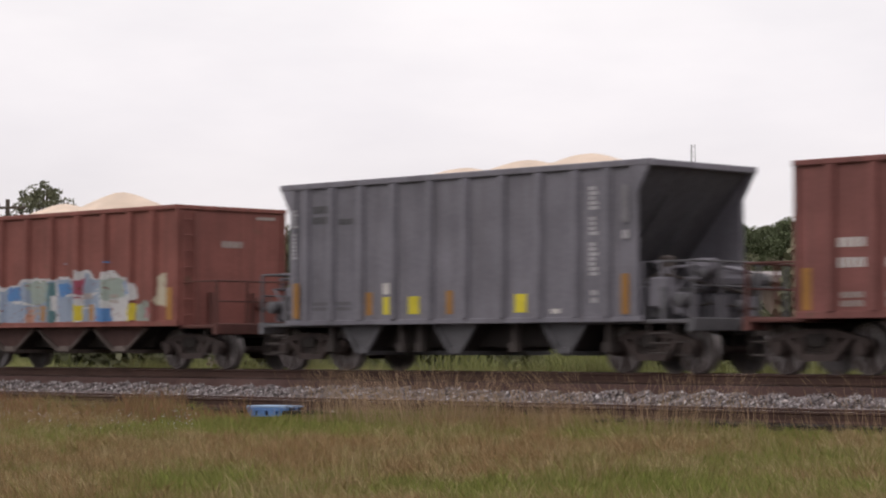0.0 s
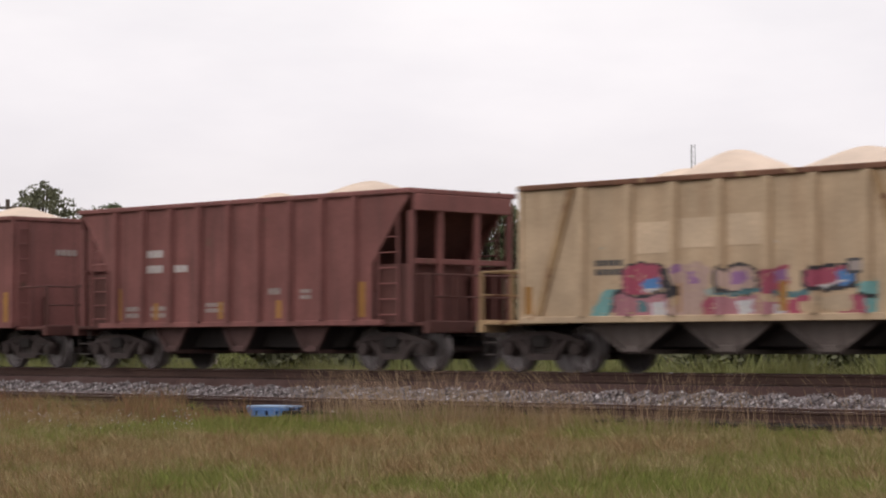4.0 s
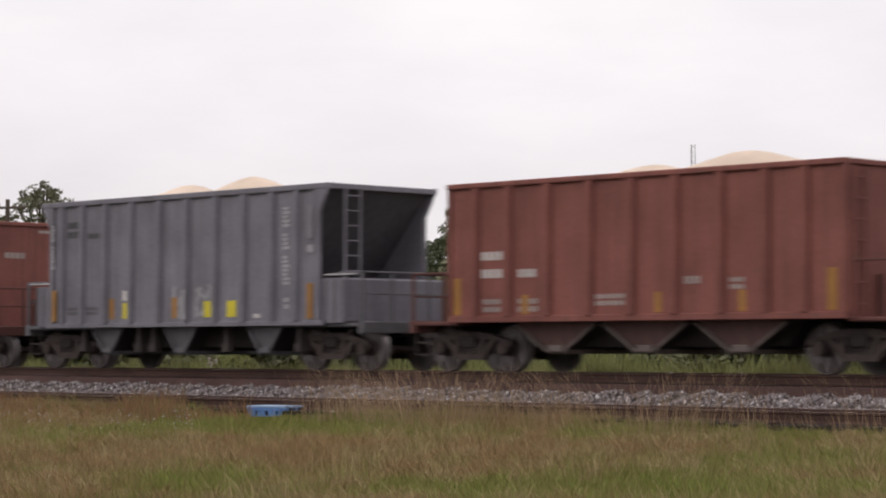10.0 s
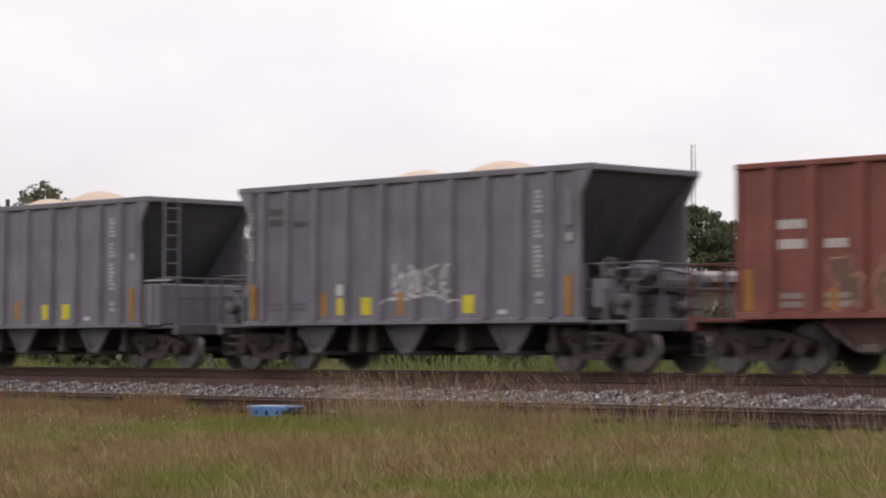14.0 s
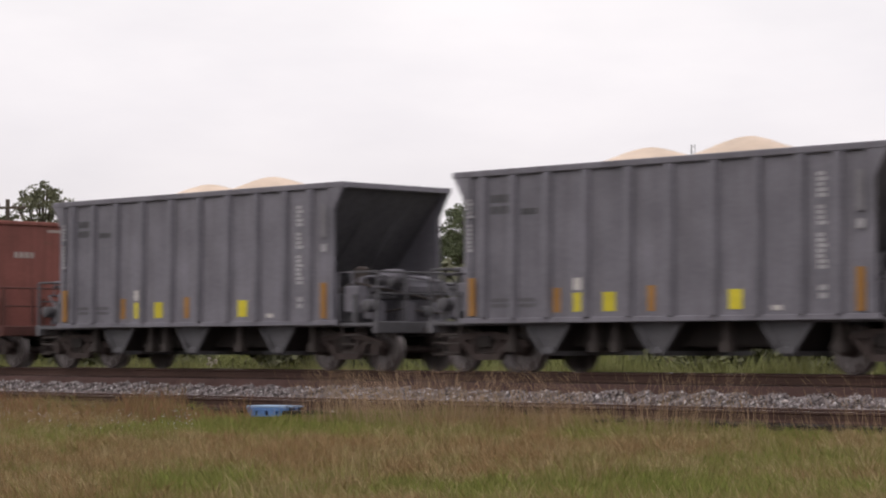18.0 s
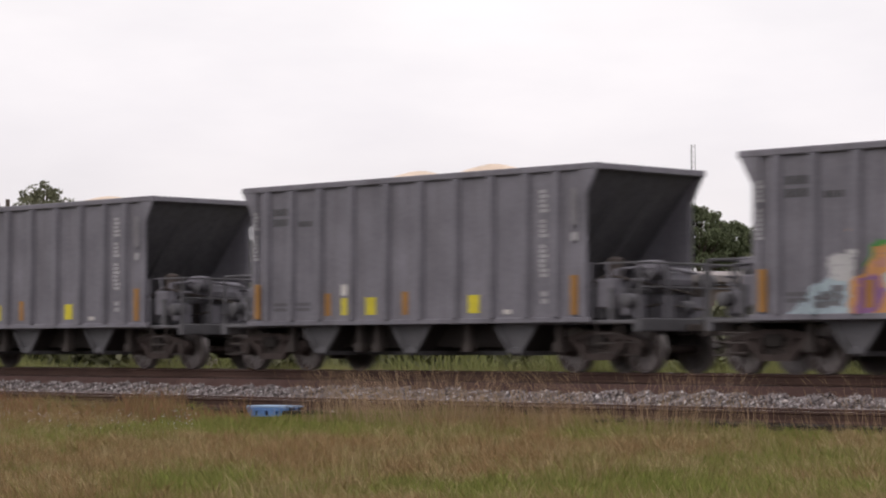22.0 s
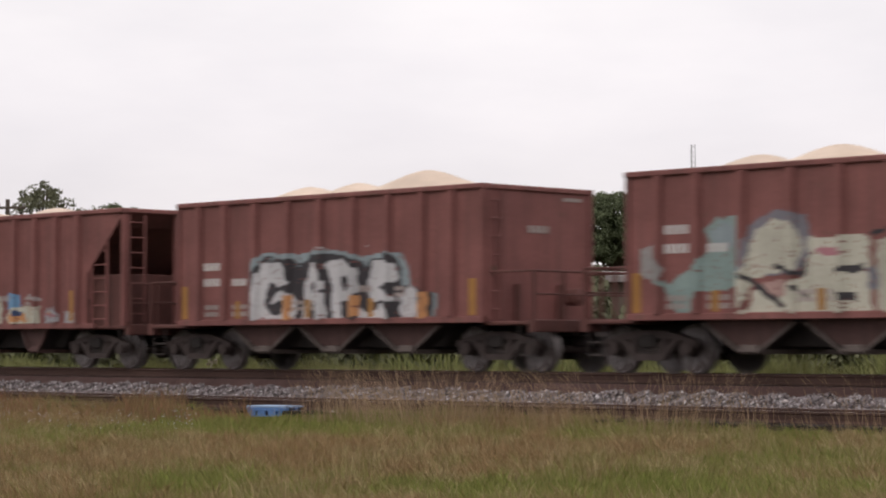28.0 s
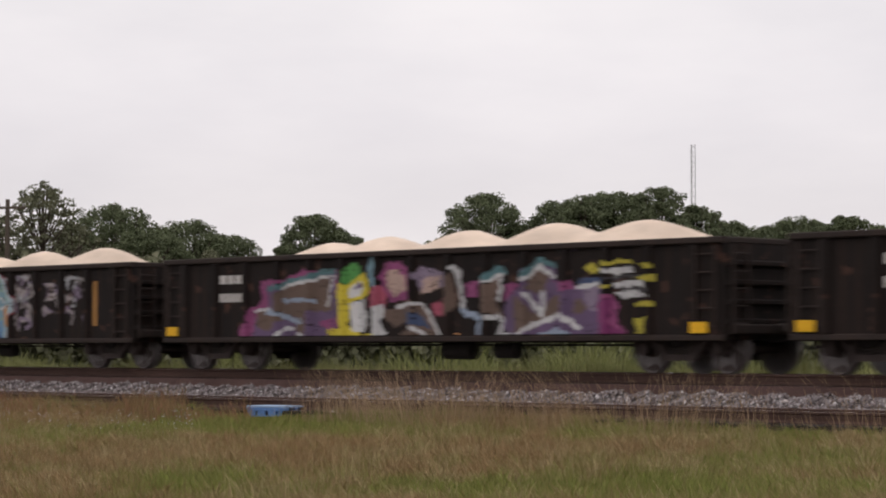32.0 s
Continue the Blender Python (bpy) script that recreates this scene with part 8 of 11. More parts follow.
    m.patch([(1.5, 1.72), (1.58, 1.82), (1.99, 1.82), (2.12, 1.53), (1.91, 1.39), (1.5, 1.46)], "s_cornflower")
    m.patch([(1.46, 1.37), (2.4, 1.53), (2.89, 1.47), (2.89, 1.04), (1.5, 1.02)], "s_bone")
    m.patch([(1.5, 1.31), (2.24, 1.33), (2.32, 1.13), (1.58, 1.11)], "s_orange")
    m.patch([(1.79, 1.36), (2.16, 1.37), (2.12, 1.25), (1.83, 1.25)], "s_navy")
    m.stroke([(2.4, 1.73), (2.89, 1.64)], 0.05, "s_dimw")
    m.patch([(3.13, 1.46), (3.6, 1.48), (3.72, 1.12), (3.13, 1.09)], "s_silver")
    m.stroke([(3.13, 1.26), (3.6, 1.29)], 0.03, "s_rose")
    m.patch([(3.91, 1.34), (4.45, 1.36), (4.45, 1.08), (3.91, 1.07)], "s_silver")
    m.stroke([(3.21, 1.32), (3.44, 1.34)], 0.025, "s_orange")
    m.put(cars[38][0], "white and blue spray-painted letters, worn")
    m = mural(39, -3.0, 4.0, 1.07, 2.6)
    m.patch([(-2.3, 1.01), (-2.3, 2.06), (-2.08, 2.43), (-1.7, 2.56), (-0.69, 2.45), (-0.2, 2.56), (0.76, 2.49), (1.35, 2.33), (1.93, 2.47), (2.5, 2.36), (2.72, 2.03), (2.72, 1.72), (3.17, 1.63), (3.5, 1.59), (3.44, 0.96)], "s_mist")
    m.patch([(-2.23, 1.01), (-2.17, 2.1), (-1.82, 2.46), (-0.94, 2.36), (-0.69, 2.23), (-0.2, 2.46), (0.64, 2.43), (1.23, 2.26), (1.41, 2.14), (1.52, 2.29), (2.16, 2.41), (2.5, 2.11), (2.44, 1.76), (2.95, 1.68), (3.39, 1.59), (3.39, 0.96)], "s_black")
    m.patch([(-2.23, 1.07), (-2.11, 1.98), (-1.92, 2.3), (-1.44, 2.35), (-1.1, 2.2), (-0.94, 1.87), (-1.44, 1.78), (-1.63, 1.9), (-1.79, 1.76), (-1.79, 1.35), (-1.56, 1.19), (-1.25, 1.22), (-1.19, 1.47), (-1.63, 1.45), (-1.44, 1.67), (-1.0, 1.67), (-0.75, 1.46), (-0.81, 1.06), (-2.07, 1.03)], "s_white")
    m.patch([(-0.59, 1.05), (-0.5, 1.82), (-0.32, 2.28), (-0.14, 2.32), (0.04, 2.09), (0.17, 1.05), (-0.07, 1.05), (-0.17, 1.45), (-0.32, 1.41), (-0.35, 1.05)], "s_white")
    m.patch([(-0.26, 1.82), (-0.17, 1.97), (-0.11, 1.61), (-0.27, 1.61)], "s_black")
    m.patch([(0.13, 2.25), (0.64, 2.35), (1.12, 2.14), (1.21, 1.75), (1.0, 1.47), (0.65, 1.44), (0.65, 1.04), (0.35, 1.05), (0.35, 1.8)], "s_white")
    m.patch([(0.61, 1.96), (0.82, 1.99), (0.91, 1.71), (0.7, 1.64)], "s_black")
    m.patch([(1.47, 1.82), (1.58, 2.25), (1.99, 2.34), (2.33, 2.15), (2.38, 1.88), (1.93, 1.77), (1.76, 1.7), (2.16, 1.61), (2.33, 1.45), (2.16, 1.44), (1.53, 1.43)], "s_white")
    m.patch([(1.24, 1.31), (1.53, 1.19), (1.82, 1.38), (2.04, 1.34), (2.16, 1.03), (1.18, 1.02)], "s_white")
    m.patch([(2.39, 1.57), (2.72, 1.72), (3.0, 1.6), (3.06, 1.02), (2.44, 1.03)], "s_white")
    m.patch([(-1.11, 1.59), (-0.94, 1.63), (-0.93, 1.06), (-1.09, 1.06)], "s_orange")
    m.patch([(0.99, 1.55), (1.18, 1.59), (1.21, 1.12), (1.0, 1.08)], "s_orange")
    m.patch([(3.06, 1.6), (3.23, 1.61), (3.23, 1.04), (3.07, 1.04)], "s_orange")
    m.put(cars[39][0], "white spray-painted letters on a black cloud")
    m = mural(40, -4.5, 4.5, 1.07, 3.1)
    m.word("F", 2.0, 3.9, 1.1, 2.7, 0.24, "s_bone", "s_black", 0.06)
    m.wild(2, 3.7, 4.4, 1.3, 2.4, 0.1, "s_jadepale", None, None, 38)
    m.patch([(-4.56, 1.81), (-4.52, 2.31), (-4.18, 2.35), (-3.96, 1.9), (-4.03, 1.65)], "s_sagegrey")
    m.patch([(-4.14, 1.75), (-3.81, 1.65), (-3.15, 1.98), (-2.86, 2.31), (-2.97, 2.56), (-2.71, 2.82), (-2.28, 2.8), (-2.21, 2.24), (-2.28, 1.52), (-3.14, 1.49), (-3.22, 1.15), (-3.66, 1.1), (-3.88, 1.55)], "s_jadepale")
    m.patch([(-2.86, 2.46), (-2.57, 2.79), (-2.28, 2.58), (-2.28, 2.29), (-2.71, 2.28)], "s_mist")
    m.patch([(-2.21, 1.76), (-2.0, 2.62), (-1.44, 2.89), (-0.75, 2.77), (-0.62, 2.44), (-0.75, 1.92), (-1.16, 1.74), (-1.93, 1.71)], "s_slate")
    m.patch([(-2.14, 1.81), (-1.86, 2.52), (-1.44, 2.75), (-0.96, 2.64), (-0.82, 2.21), (-0.96, 1.83), (-1.44, 1.75), (-1.86, 1.71), (-2.14, 1.14), (-2.28, 1.14), (-2.28, 1.62)], "s_bone")
    m.patch([(-1.86, 1.52), (-1.16, 1.6), (-0.75, 1.73), (-0.62, 2.39), (-0.69, 1.03), (-2.28, 1.02), (-2.0, 1.18)], "s_bone")
    m.patch([(-1.72, 1.61), (-1.23, 1.65), (-1.16, 1.41), (-1.44, 1.27)], "s_rosedust")
    m.stroke([(-2.1, 1.76), (-1.72, 1.54), (-1.23, 1.2)], 0.05, "s_black")
    m.stroke([(-1.03, 1.53), (-0.65, 1.33)], 0.035, "s_black")
    m.stroke([(-1.37, 1.89), (-0.82, 1.76), (-0.69, 2.02)], 0.05, "s_black")
    m.patch([(-0.62, 2.43), (0.58, 2.47), (0.64, 2.35), (0.8, 2.44), (1.92, 2.5), (2.04, 2.4), (2.17, 2.6), (2.98, 2.64), (2.98, 2.55)], "s_black")
    m.patch([(-0.72, 2.37), (0.58, 2.38), (0.64, 1.06), (-0.69, 1.03)], "s_bone")
    m.patch([(0.74, 2.31), (1.95, 2.38), (2.04, 1.05), (0.77, 1.04)], "s_bone")
    m.patch([(2.14, 2.51), (2.98, 2.53), (2.97, 1.04), (2.16, 1.02)], "s_bone")
    m.patch([(-0.55, 2.2), (-0.02, 2.21), (0.05, 2.07), (-0.48, 2.06)], "s_rose")
    m.patch([(-0.08, 1.88), (0.45, 1.9), (0.45, 1.76), (-0.08, 1.77)], "s_black")
    m.patch([(-0.02, 1.42), (0.31, 1.43), (0.31, 1.27), (-0.02, 1.26)], "s_black")
    m.patch([(0.51, 1.8), (0.71, 1.87), (0.77, 1.47), (0.58, 1.43)], "s_slate")
    m.patch([(1.22, 1.87), (1.73, 1.87), (1.7, 1.75), (1.25, 1.74)], "s_black")
    m.patch([(1.73, 1.73), (2.14, 1.88), (2.04, 1.59), (1.79, 1.5)], "s_brown")
    m.patch([(1.19, 1.33), (1.67, 1.35), (1.25, 1.15)], "s_black")
    m.patch([(2.54, 1.63), (2.78, 1.64), (2.78, 1.44), (2.57, 1.45)], "s_rose")
    m.patch([(2.75, 1.87), (2.98, 1.88), (2.97, 1.75), (2.78, 1.75)], "s_black")
    m.patch([(2.75, 1.38), (2.97, 1.39), (2.97, 1.28), (2.77, 1.29)], "s_black")
    m.put(cars[40][0], "tall cream spray-painted letters over teal")
    m = mural(43, -7.95, 7.3, 0.74, 2.36)
    m.scribble(6, 3.2, 4.3, 0.95, 2.2, ["s_dimw", "s_mauve"], 0.05, 20)
    m.scribble(16, 3.35, 4.0, 0.9, 2.2, ["s_dimw", "s_silver", "s_mauve", "s_dimw"], 0.035, 21)
    m.scribble(9, 4.55, 5.1, 1.2, 2.0, ["s_dimw", "s_mauve"], 0.03, 22)
    m.scribble(16, 5.45, 6.2, 0.95, 2.15, ["s_dimw", "s_mauve", "s_silver"], 0.032, 23)
    m.blob(-7.88, 1.42, 0.39, 0.18, "s_crimson", 0, 0.15)
    m.patch([(-8.09, 1.02), (-7.34, 1.1), (-7.25, 0.71), (-8.05, 0.72)], "s_dimw")
    m.patch([(-5.26, 1.73), (-4.71, 1.83), (-4.47, 1.56), (-4.79, 1.46)], "s_yellow2")
    m.patch([(-4.55, 1.99), (-3.98, 1.71), (-4.14, 1.07), (-4.5, 1.18)], "s_yellow2")
    m.patch([(-4.18, 2.35), (-3.75, 1.97), (-3.98, 1.87)], "s_yellow2")
    m.patch([(-2.85, 2.26), (-2.57, 1.94), (-2.85, 1.95)], "s_yellow2")
    m.patch([(-1.88, 2.24), (-1.36, 1.97), (-1.96, 1.93)], "s_yellow2")
    m.patch([(-0.26, 1.99), (0.17, 2.24), (0.24, 1.88), (-0.05, 1.74)], "s_yellow2")
    m.patch([(0.17, 1.88), (0.73, 1.97), (0.52, 1.63), (0.24, 1.63)], "s_yellow2")
    m.patch([(-5.16, 1.03), (-4.6, 1.08), (-4.6, 0.81), (-5.04, 0.76)], "s_yellow2")
    m.patch([(0.38, 1.38), (0.8, 1.03), (0.52, 0.73)], "s_yellow2")
    m.patch([(0.24, 1.63), (0.52, 1.71), (0.52, 1.48), (0.31, 1.48)], "s_crimson")
    m.patch([(1.01, 0.83), (1.35, 0.88), (1.28, 0.68), (1.08, 0.65)], "s_yellow2")
    for k in range(26):
        x = -5.0 + k * 0.25
        m.stroke([(-1.7 + (x + 1.9) * 0.7, 1.3), (x + 0.12 * math.sin(k * 2.1), 1.95 - 0.05 * abs(x + 1.9) + 0.16 * math.sin(k * 1.7))], 0.075, ("s_yellow2", "s_brown", "s_yellow2", "s_ochre")[k % 4])
        m.blob(x + 0.1, 1.9 - 0.05 * abs(x + 1.9) + 0.2 * math.sin(k * 2.9), 0.07, 0.09, "s_crimson" if k % 3 == 0 else "s_yellow2", k)
    m.scribble(20, -5.2, 1.7, 0.85, 2.1, ["s_brown", "s_crimson", "s_brown"], 0.05, 25)
    m.stroke([(-4.32, 1.54), (-3.84, 1.62), (-3.73, 1.37), (-3.58, 1.41), (-3.67, 1.9), (-3.03, 1.93), (-2.98, 1.32), (-3.32, 1.0), (-3.44, 0.63), (-4.26, 0.63), (-4.08, 1.09), (-4.38, 1.3), (-4.32, 1.54)], 0.075, "s_white")
    m.patch([(-4.32, 1.54), (-3.84, 1.62), (-3.73, 1.37), (-3.58, 1.41), (-3.67, 1.9), (-3.03, 1.93), (-2.98, 1.32), (-3.32, 1.0), (-3.44, 0.63), (-4.26, 0.63), (-4.08, 1.09), (-4.38, 1.3)], "s_denim2")
    m.stroke([(-4.32, 1.54), (-3.84, 1.62), (-3.73, 1.37), (-3.58, 1.41), (-3.67, 1.9), (-3.03, 1.93), (-2.98, 1.32), (-3.32, 1.0), (-3.44, 0.63), (-4.26, 0.63), (-4.08, 1.09), (-4.38, 1.3), (-4.32, 1.54)], 0.028, "s_cornflower")
    m.stroke([(-2.98, 1.75), (-2.35, 1.82), (-2.3, 1.95), (-1.74, 1.94), (-1.52, 1.46), (-1.42, 0.63), (-3.03, 0.63), (-3.09, 1.32), (-2.98, 1.75)], 0.075, "s_white")
    m.patch([(-2.98, 1.75), (-2.35, 1.82), (-2.3, 1.95), (-1.74, 1.94), (-1.52, 1.46), (-1.42, 0.63), (-3.03, 0.63), (-3.09, 1.32)], "s_denim2")
    m.stroke([(-2.98, 1.75), (-2.35, 1.82), (-2.3, 1.95), (-1.74, 1.94), (-1.52, 1.46), (-1.42, 0.63), (-3.03, 0.63), (-3.09, 1.32), (-2.98, 1.75)], 0.028, "s_cornflower")
    m.stroke([(-1.52, 1.86), (-0.98, 1.88), (-0.61, 1.72), (-0.56, 1.37), (-0.72, 1.17), (-0.14, 0.62), (-1.31, 0.63), (-1.42, 1.06), (-1.58, 1.54), (-1.52, 1.86)], 0.075, "s_white")
    m.patch([(-1.52, 1.86), (-0.98, 1.88), (-0.61, 1.72), (-0.56, 1.37), (-0.72, 1.17), (-0.14, 0.62), (-1.31, 0.63), (-1.42, 1.06), (-1.58, 1.54)], "s_denim2")
    m.stroke([(-1.52, 1.86), (-0.98, 1.88), (-0.61, 1.72), (-0.56, 1.37), (-0.72, 1.17), (-0.14, 0.62), (-1.31, 0.63), (-1.42, 1.06), (-1.58, 1.54), (-1.52, 1.86)], 0.028, "s_cornflower")
    m.stroke([(-0.35, 1.63), (0.28, 1.58), (0.53, 1.27), (0.74, 0.81), (0.79, 0.62), (-0.35, 0.62), (-0.56, 0.97), (-0.03, 0.97), (-0.14, 1.32), (-0.61, 1.56), (-0.35, 1.63)], 0.075, "s_white")
    m.patch([(-0.35, 1.63), (0.28, 1.58), (0.53, 1.27), (0.74, 0.81), (0.79, 0.62), (-0.35, 0.62), (-0.56, 0.97), (-0.03, 0.97), (-0.14, 1.32), (-0.61, 1.56)], "s_denim2")
    m.stroke([(-0.35, 1.63), (0.28, 1.58), (0.53, 1.27), (0.74, 0.81), (0.79, 0.62), (-0.35, 0.62), (-0.56, 0.97), (-0.03, 0.97), (-0.14, 1.32), (-0.61, 1.56), (-0.35, 1.63)], 0.028, "s_cornflower")
    m.patch([(-4.28, 1.05), (-3.44, 1.0), (-3.44, 0.63), (-4.26, 0.63)], "s_royal")
    m.patch([(-2.98, 1.52), (-2.69, 1.68), (-2.64, 0.99), (-2.86, 0.83)], "s_cornflower")
    m.patch([(-2.52, 0.83), (-1.53, 0.98), (-1.42, 0.63), (-2.52, 0.63)], "s_tealdark")
    m.patch([(-1.91, 1.82), (-1.71, 1.78), (-1.55, 1.06), (-1.85, 0.99)], "s_cornflower")
    m.patch([(-2.55, 1.48), (-2.24, 1.61), (-2.11, 1.35), (-2.41, 1.14)], "s_ochre")
    m.stroke([(-2.55, 1.48), (-2.24, 1.61), (-2.11, 1.35), (-2.41, 1.14), (-2.55, 1.48)], 0.045, "s_white")
    m.patch([(-1.31, 0.98), (-0.77, 1.05), (-0.19, 0.62), (-1.29, 0.63)], "s_tealdark")
    m.patch([(-1.42, 1.77), (-1.2, 1.77), (-1.15, 0.98), (-1.33, 0.98)], "s_royal")
    m.patch([(-1.09, 1.57), (-0.81, 1.54), (-0.84, 1.39), (-1.09, 1.4)], "s_tealdark")
    m.stroke([(-1.09, 1.57), (-0.81, 1.54), (-0.84, 1.39), (-1.09, 1.4), (-1.09, 1.57)], 0.04, "s_white")
    m.patch([(-0.24, 1.55), (0.18, 1.51), (0.38, 1.04), (0.02, 1.05)], "s_cornflower")
    m.patch([(-0.24, 0.93), (0.58, 0.89), (0.7, 0.66), (-0.24, 0.66)], "s_royal")
    m.stroke([(-3.2, 1.73), (-3.23, 1.24), (-3.44, 1.0)], 0.05, "s_cornflower")
    m.patch([(-4.28, 1.0), (-3.79, 1.01), (-3.74, 0.9), (-4.23, 0.87)], "s_crimson")
    m.patch([(-2.15, 0.92), (-1.69, 0.94), (-1.65, 0.83), (-2.11, 0.8)], "s_crimson")
    m.patch([(-0.0, 0.88), (0.43, 0.9), (0.47, 0.79), (0.04, 0.76)], "s_crimson")
    m.patch([(0.79, 0.81), (0.99, 0.73), (0.94, 0.61), (0.77, 0.61)], "s_black")
    m.stroke([(1.84, 1.77), (2.03, 1.96), (2.2, 2.13), (2.47, 2.21), (2.74, 2.13), (2.85, 1.89), (3.15, 1.68), (3.13, 1.35), (2.86, 1.2), (2.84, 0.61), (2.12, 0.62), (2.06, 1.18), (1.71, 1.37), (1.84, 1.77)], 0.14, "s_brick2")
    m.stroke([(1.84, 1.77), (2.03, 1.96), (2.2, 2.13), (2.47, 2.21), (2.74, 2.13), (2.85, 1.89), (3.15, 1.68), (3.13, 1.35), (2.86, 1.2), (2.84, 0.61), (2.12, 0.62), (2.06, 1.18), (1.71, 1.37), (1.84, 1.77)], 0.09, "s_paleb")
    m.patch([(1.84, 1.77), (2.03, 1.96), (2.2, 2.13), (2.47, 2.21), (2.74, 2.13), (2.85, 1.89), (3.15, 1.68), (3.13, 1.35), (2.86, 1.2), (2.84, 0.61), (2.12, 0.62), (2.06, 1.18), (1.71, 1.37)], "s_sagepale")
    m.patch([(2.32, 2.07), (2.52, 2.14), (2.71, 2.04), (2.74, 1.91), (2.28, 1.91)], "s_tealdark")
    m.patch([(2.16, 1.85), (2.85, 1.85), (2.96, 1.57), (2.83, 1.23), (2.19, 1.22), (2.08, 1.55)], "s_aqua")
    m.patch([(2.18, 1.18), (2.83, 1.18), (2.82, 0.61), (2.15, 0.62)], "s_cornflower")
    m.patch([(2.27, 1.03), (2.56, 1.13), (2.75, 0.61), (2.36, 0.62)], "s_denim2")
    m.stroke([(1.91, 1.67), (1.88, 1.33)], 0.07, "s_tealdark")
    m.stroke([(3.04, 1.61), (3.02, 1.35)], 0.06, "s_tealdark")
    m.stroke([(2.27, 1.66), (2.45, 1.69), (2.47, 1.58)], 0.035, "s_white")
    m.stroke([(2.61, 1.69), (2.78, 1.72), (2.8, 1.61)], 0.035, "s_white")
    m.stroke([(2.32, 1.43), (2.49, 1.46), (2.51, 1.36)], 0.035, "s_white")
    m.stroke([(2.68, 1.45), (2.85, 1.48), (2.87, 1.37)], 0.035, "s_white")
    m.stroke([(2.94, 1.42), (2.96, 1.09)], 0.1, "s_orange")
    m.put(cars[43][0], "blue spray-painted letters in a yellow burst beside a hooded blue shape and pale scrawls")
    m = mural(44, -6.0, 7.4, 0.74, 2.36)
    m.patch([(-5.49, 0.68), (-5.46, 0.95), (-5.18, 0.99), (-5.15, 1.3), (-4.73, 1.52), (-4.73, 1.88), (-4.46, 1.96), (-4.11, 1.93), (-3.51, 2.07), (-3.31, 2.18), (-2.98, 2.1), (-2.26, 2.13), (-2.07, 1.27), (-2.19, 0.63)], "s_magenta")
    m.patch([(-5.07, 0.72), (-4.87, 1.21), (-4.52, 1.39), (-4.52, 1.79), (-3.98, 1.91), (-2.33, 2.05), (-2.26, 1.27), (-2.45, 0.67)], "s_purple")
    m.patch([(-4.9, 0.94), (-4.83, 1.3), (-4.25, 1.29), (-4.25, 1.56), (-4.05, 1.82), (-2.46, 2.01), (-2.45, 1.27), (-3.24, 1.24), (-3.37, 0.67), (-3.57, 0.67), (-3.64, 1.2), (-4.59, 0.85)], "s_mud2")
    m.stroke([(-4.46, 1.74), (-3.91, 1.88), (-3.31, 1.94), (-2.91, 2.04), (-2.39, 2.09)], 0.06, "s_tealdark")
    m.stroke([(-4.05, 1.78), (-2.98, 1.93), (-2.39, 1.98)], 0.035, "s_white")
    m.stroke([(-4.9, 1.3), (-4.49, 1.32)], 0.03, "s_white")
    m.stroke([(-4.18, 0.76), (-3.77, 0.92), (-3.37, 0.74)], 0.04, "s_white")
    m.stroke([(-2.39, 1.92), (-2.58, 1.4)], 0.03, "s_white")
    m.stroke([(-3.98, 1.51), (-2.98, 1.47)], 0.05, "s_dusk")
    m.stroke([(-4.52, 1.25), (-3.5, 1.07)], 0.06, "s_dusk")
    m.patch([(-2.81, 1.06), (-2.39, 1.1), (-2.39, 0.88), (-2.78, 0.91)], "s_magenta")
    m.patch([(-2.13, 1.91), (-2.0, 2.17), (-1.75, 2.25), (-1.53, 2.16), (-1.56, 1.99), (-1.94, 1.8)], "s_green")
    m.patch([(-2.29, 1.27), (-2.26, 1.87), (-1.94, 1.82), (-1.43, 2.03), (-1.31, 1.9), (-1.34, 1.54), (-1.62, 1.48), (-1.88, 1.44), (-1.94, 0.92), (-1.43, 0.75), (-1.18, 0.83), (-1.21, 0.62), (-2.58, 0.61), (-2.58, 0.89), (-2.07, 0.9)], "s_yellow")
    m.patch([(-1.94, 1.65), (-1.78, 1.82), (-1.56, 1.84), (-1.46, 1.73), (-1.56, 1.54), (-1.88, 1.54)], "s_white")
    m.blob(-1.62, 1.75, 0.10, 0.06, "s_purple", 4, 0.15)
    m.patch([(-1.88, 1.44), (-1.43, 1.49), (-1.34, 1.13), (-1.43, 0.84), (-1.75, 0.77), (-1.87, 1.05)], "s_white")
    m.patch([(-1.34, 2.11), (-1.28, 2.4), (-1.09, 2.36), (-1.03, 1.76), (-1.21, 1.68)], "s_aqua")
    m.patch([(-1.24, 1.3), (-1.31, 1.6), (-0.99, 1.8), (-0.75, 1.67), (-0.81, 1.3)], "s_crimson")
    m.patch([(-0.96, 1.97), (-0.81, 2.2), (-0.38, 2.25), (-0.08, 2.08), (-0.08, 1.45), (-0.69, 1.42)], "s_magenta")
    m.patch([(-0.75, 2.05), (-0.32, 2.08), (-0.14, 1.66), (-0.5, 1.5), (-0.75, 1.76)], "s_peachdust")
    m.patch([(-1.18, 1.26), (-0.87, 1.38), (-0.75, 1.13), (-0.99, 1.0), (-0.75, 0.75), (-1.12, 0.67)], "s_white")
    m.patch([(-0.84, 1.13), (-0.75, 1.29), (-0.26, 1.29), (-0.01, 1.45), (0.35, 1.36), (0.64, 1.03), (0.88, 0.66), (-0.56, 0.64), (0.05, 1.04), (-0.56, 0.91)], "s_mud2")
    m.patch([(-0.2, 1.25), (0.29, 1.12), (0.52, 0.87), (-0.07, 0.95)], "s_navy")
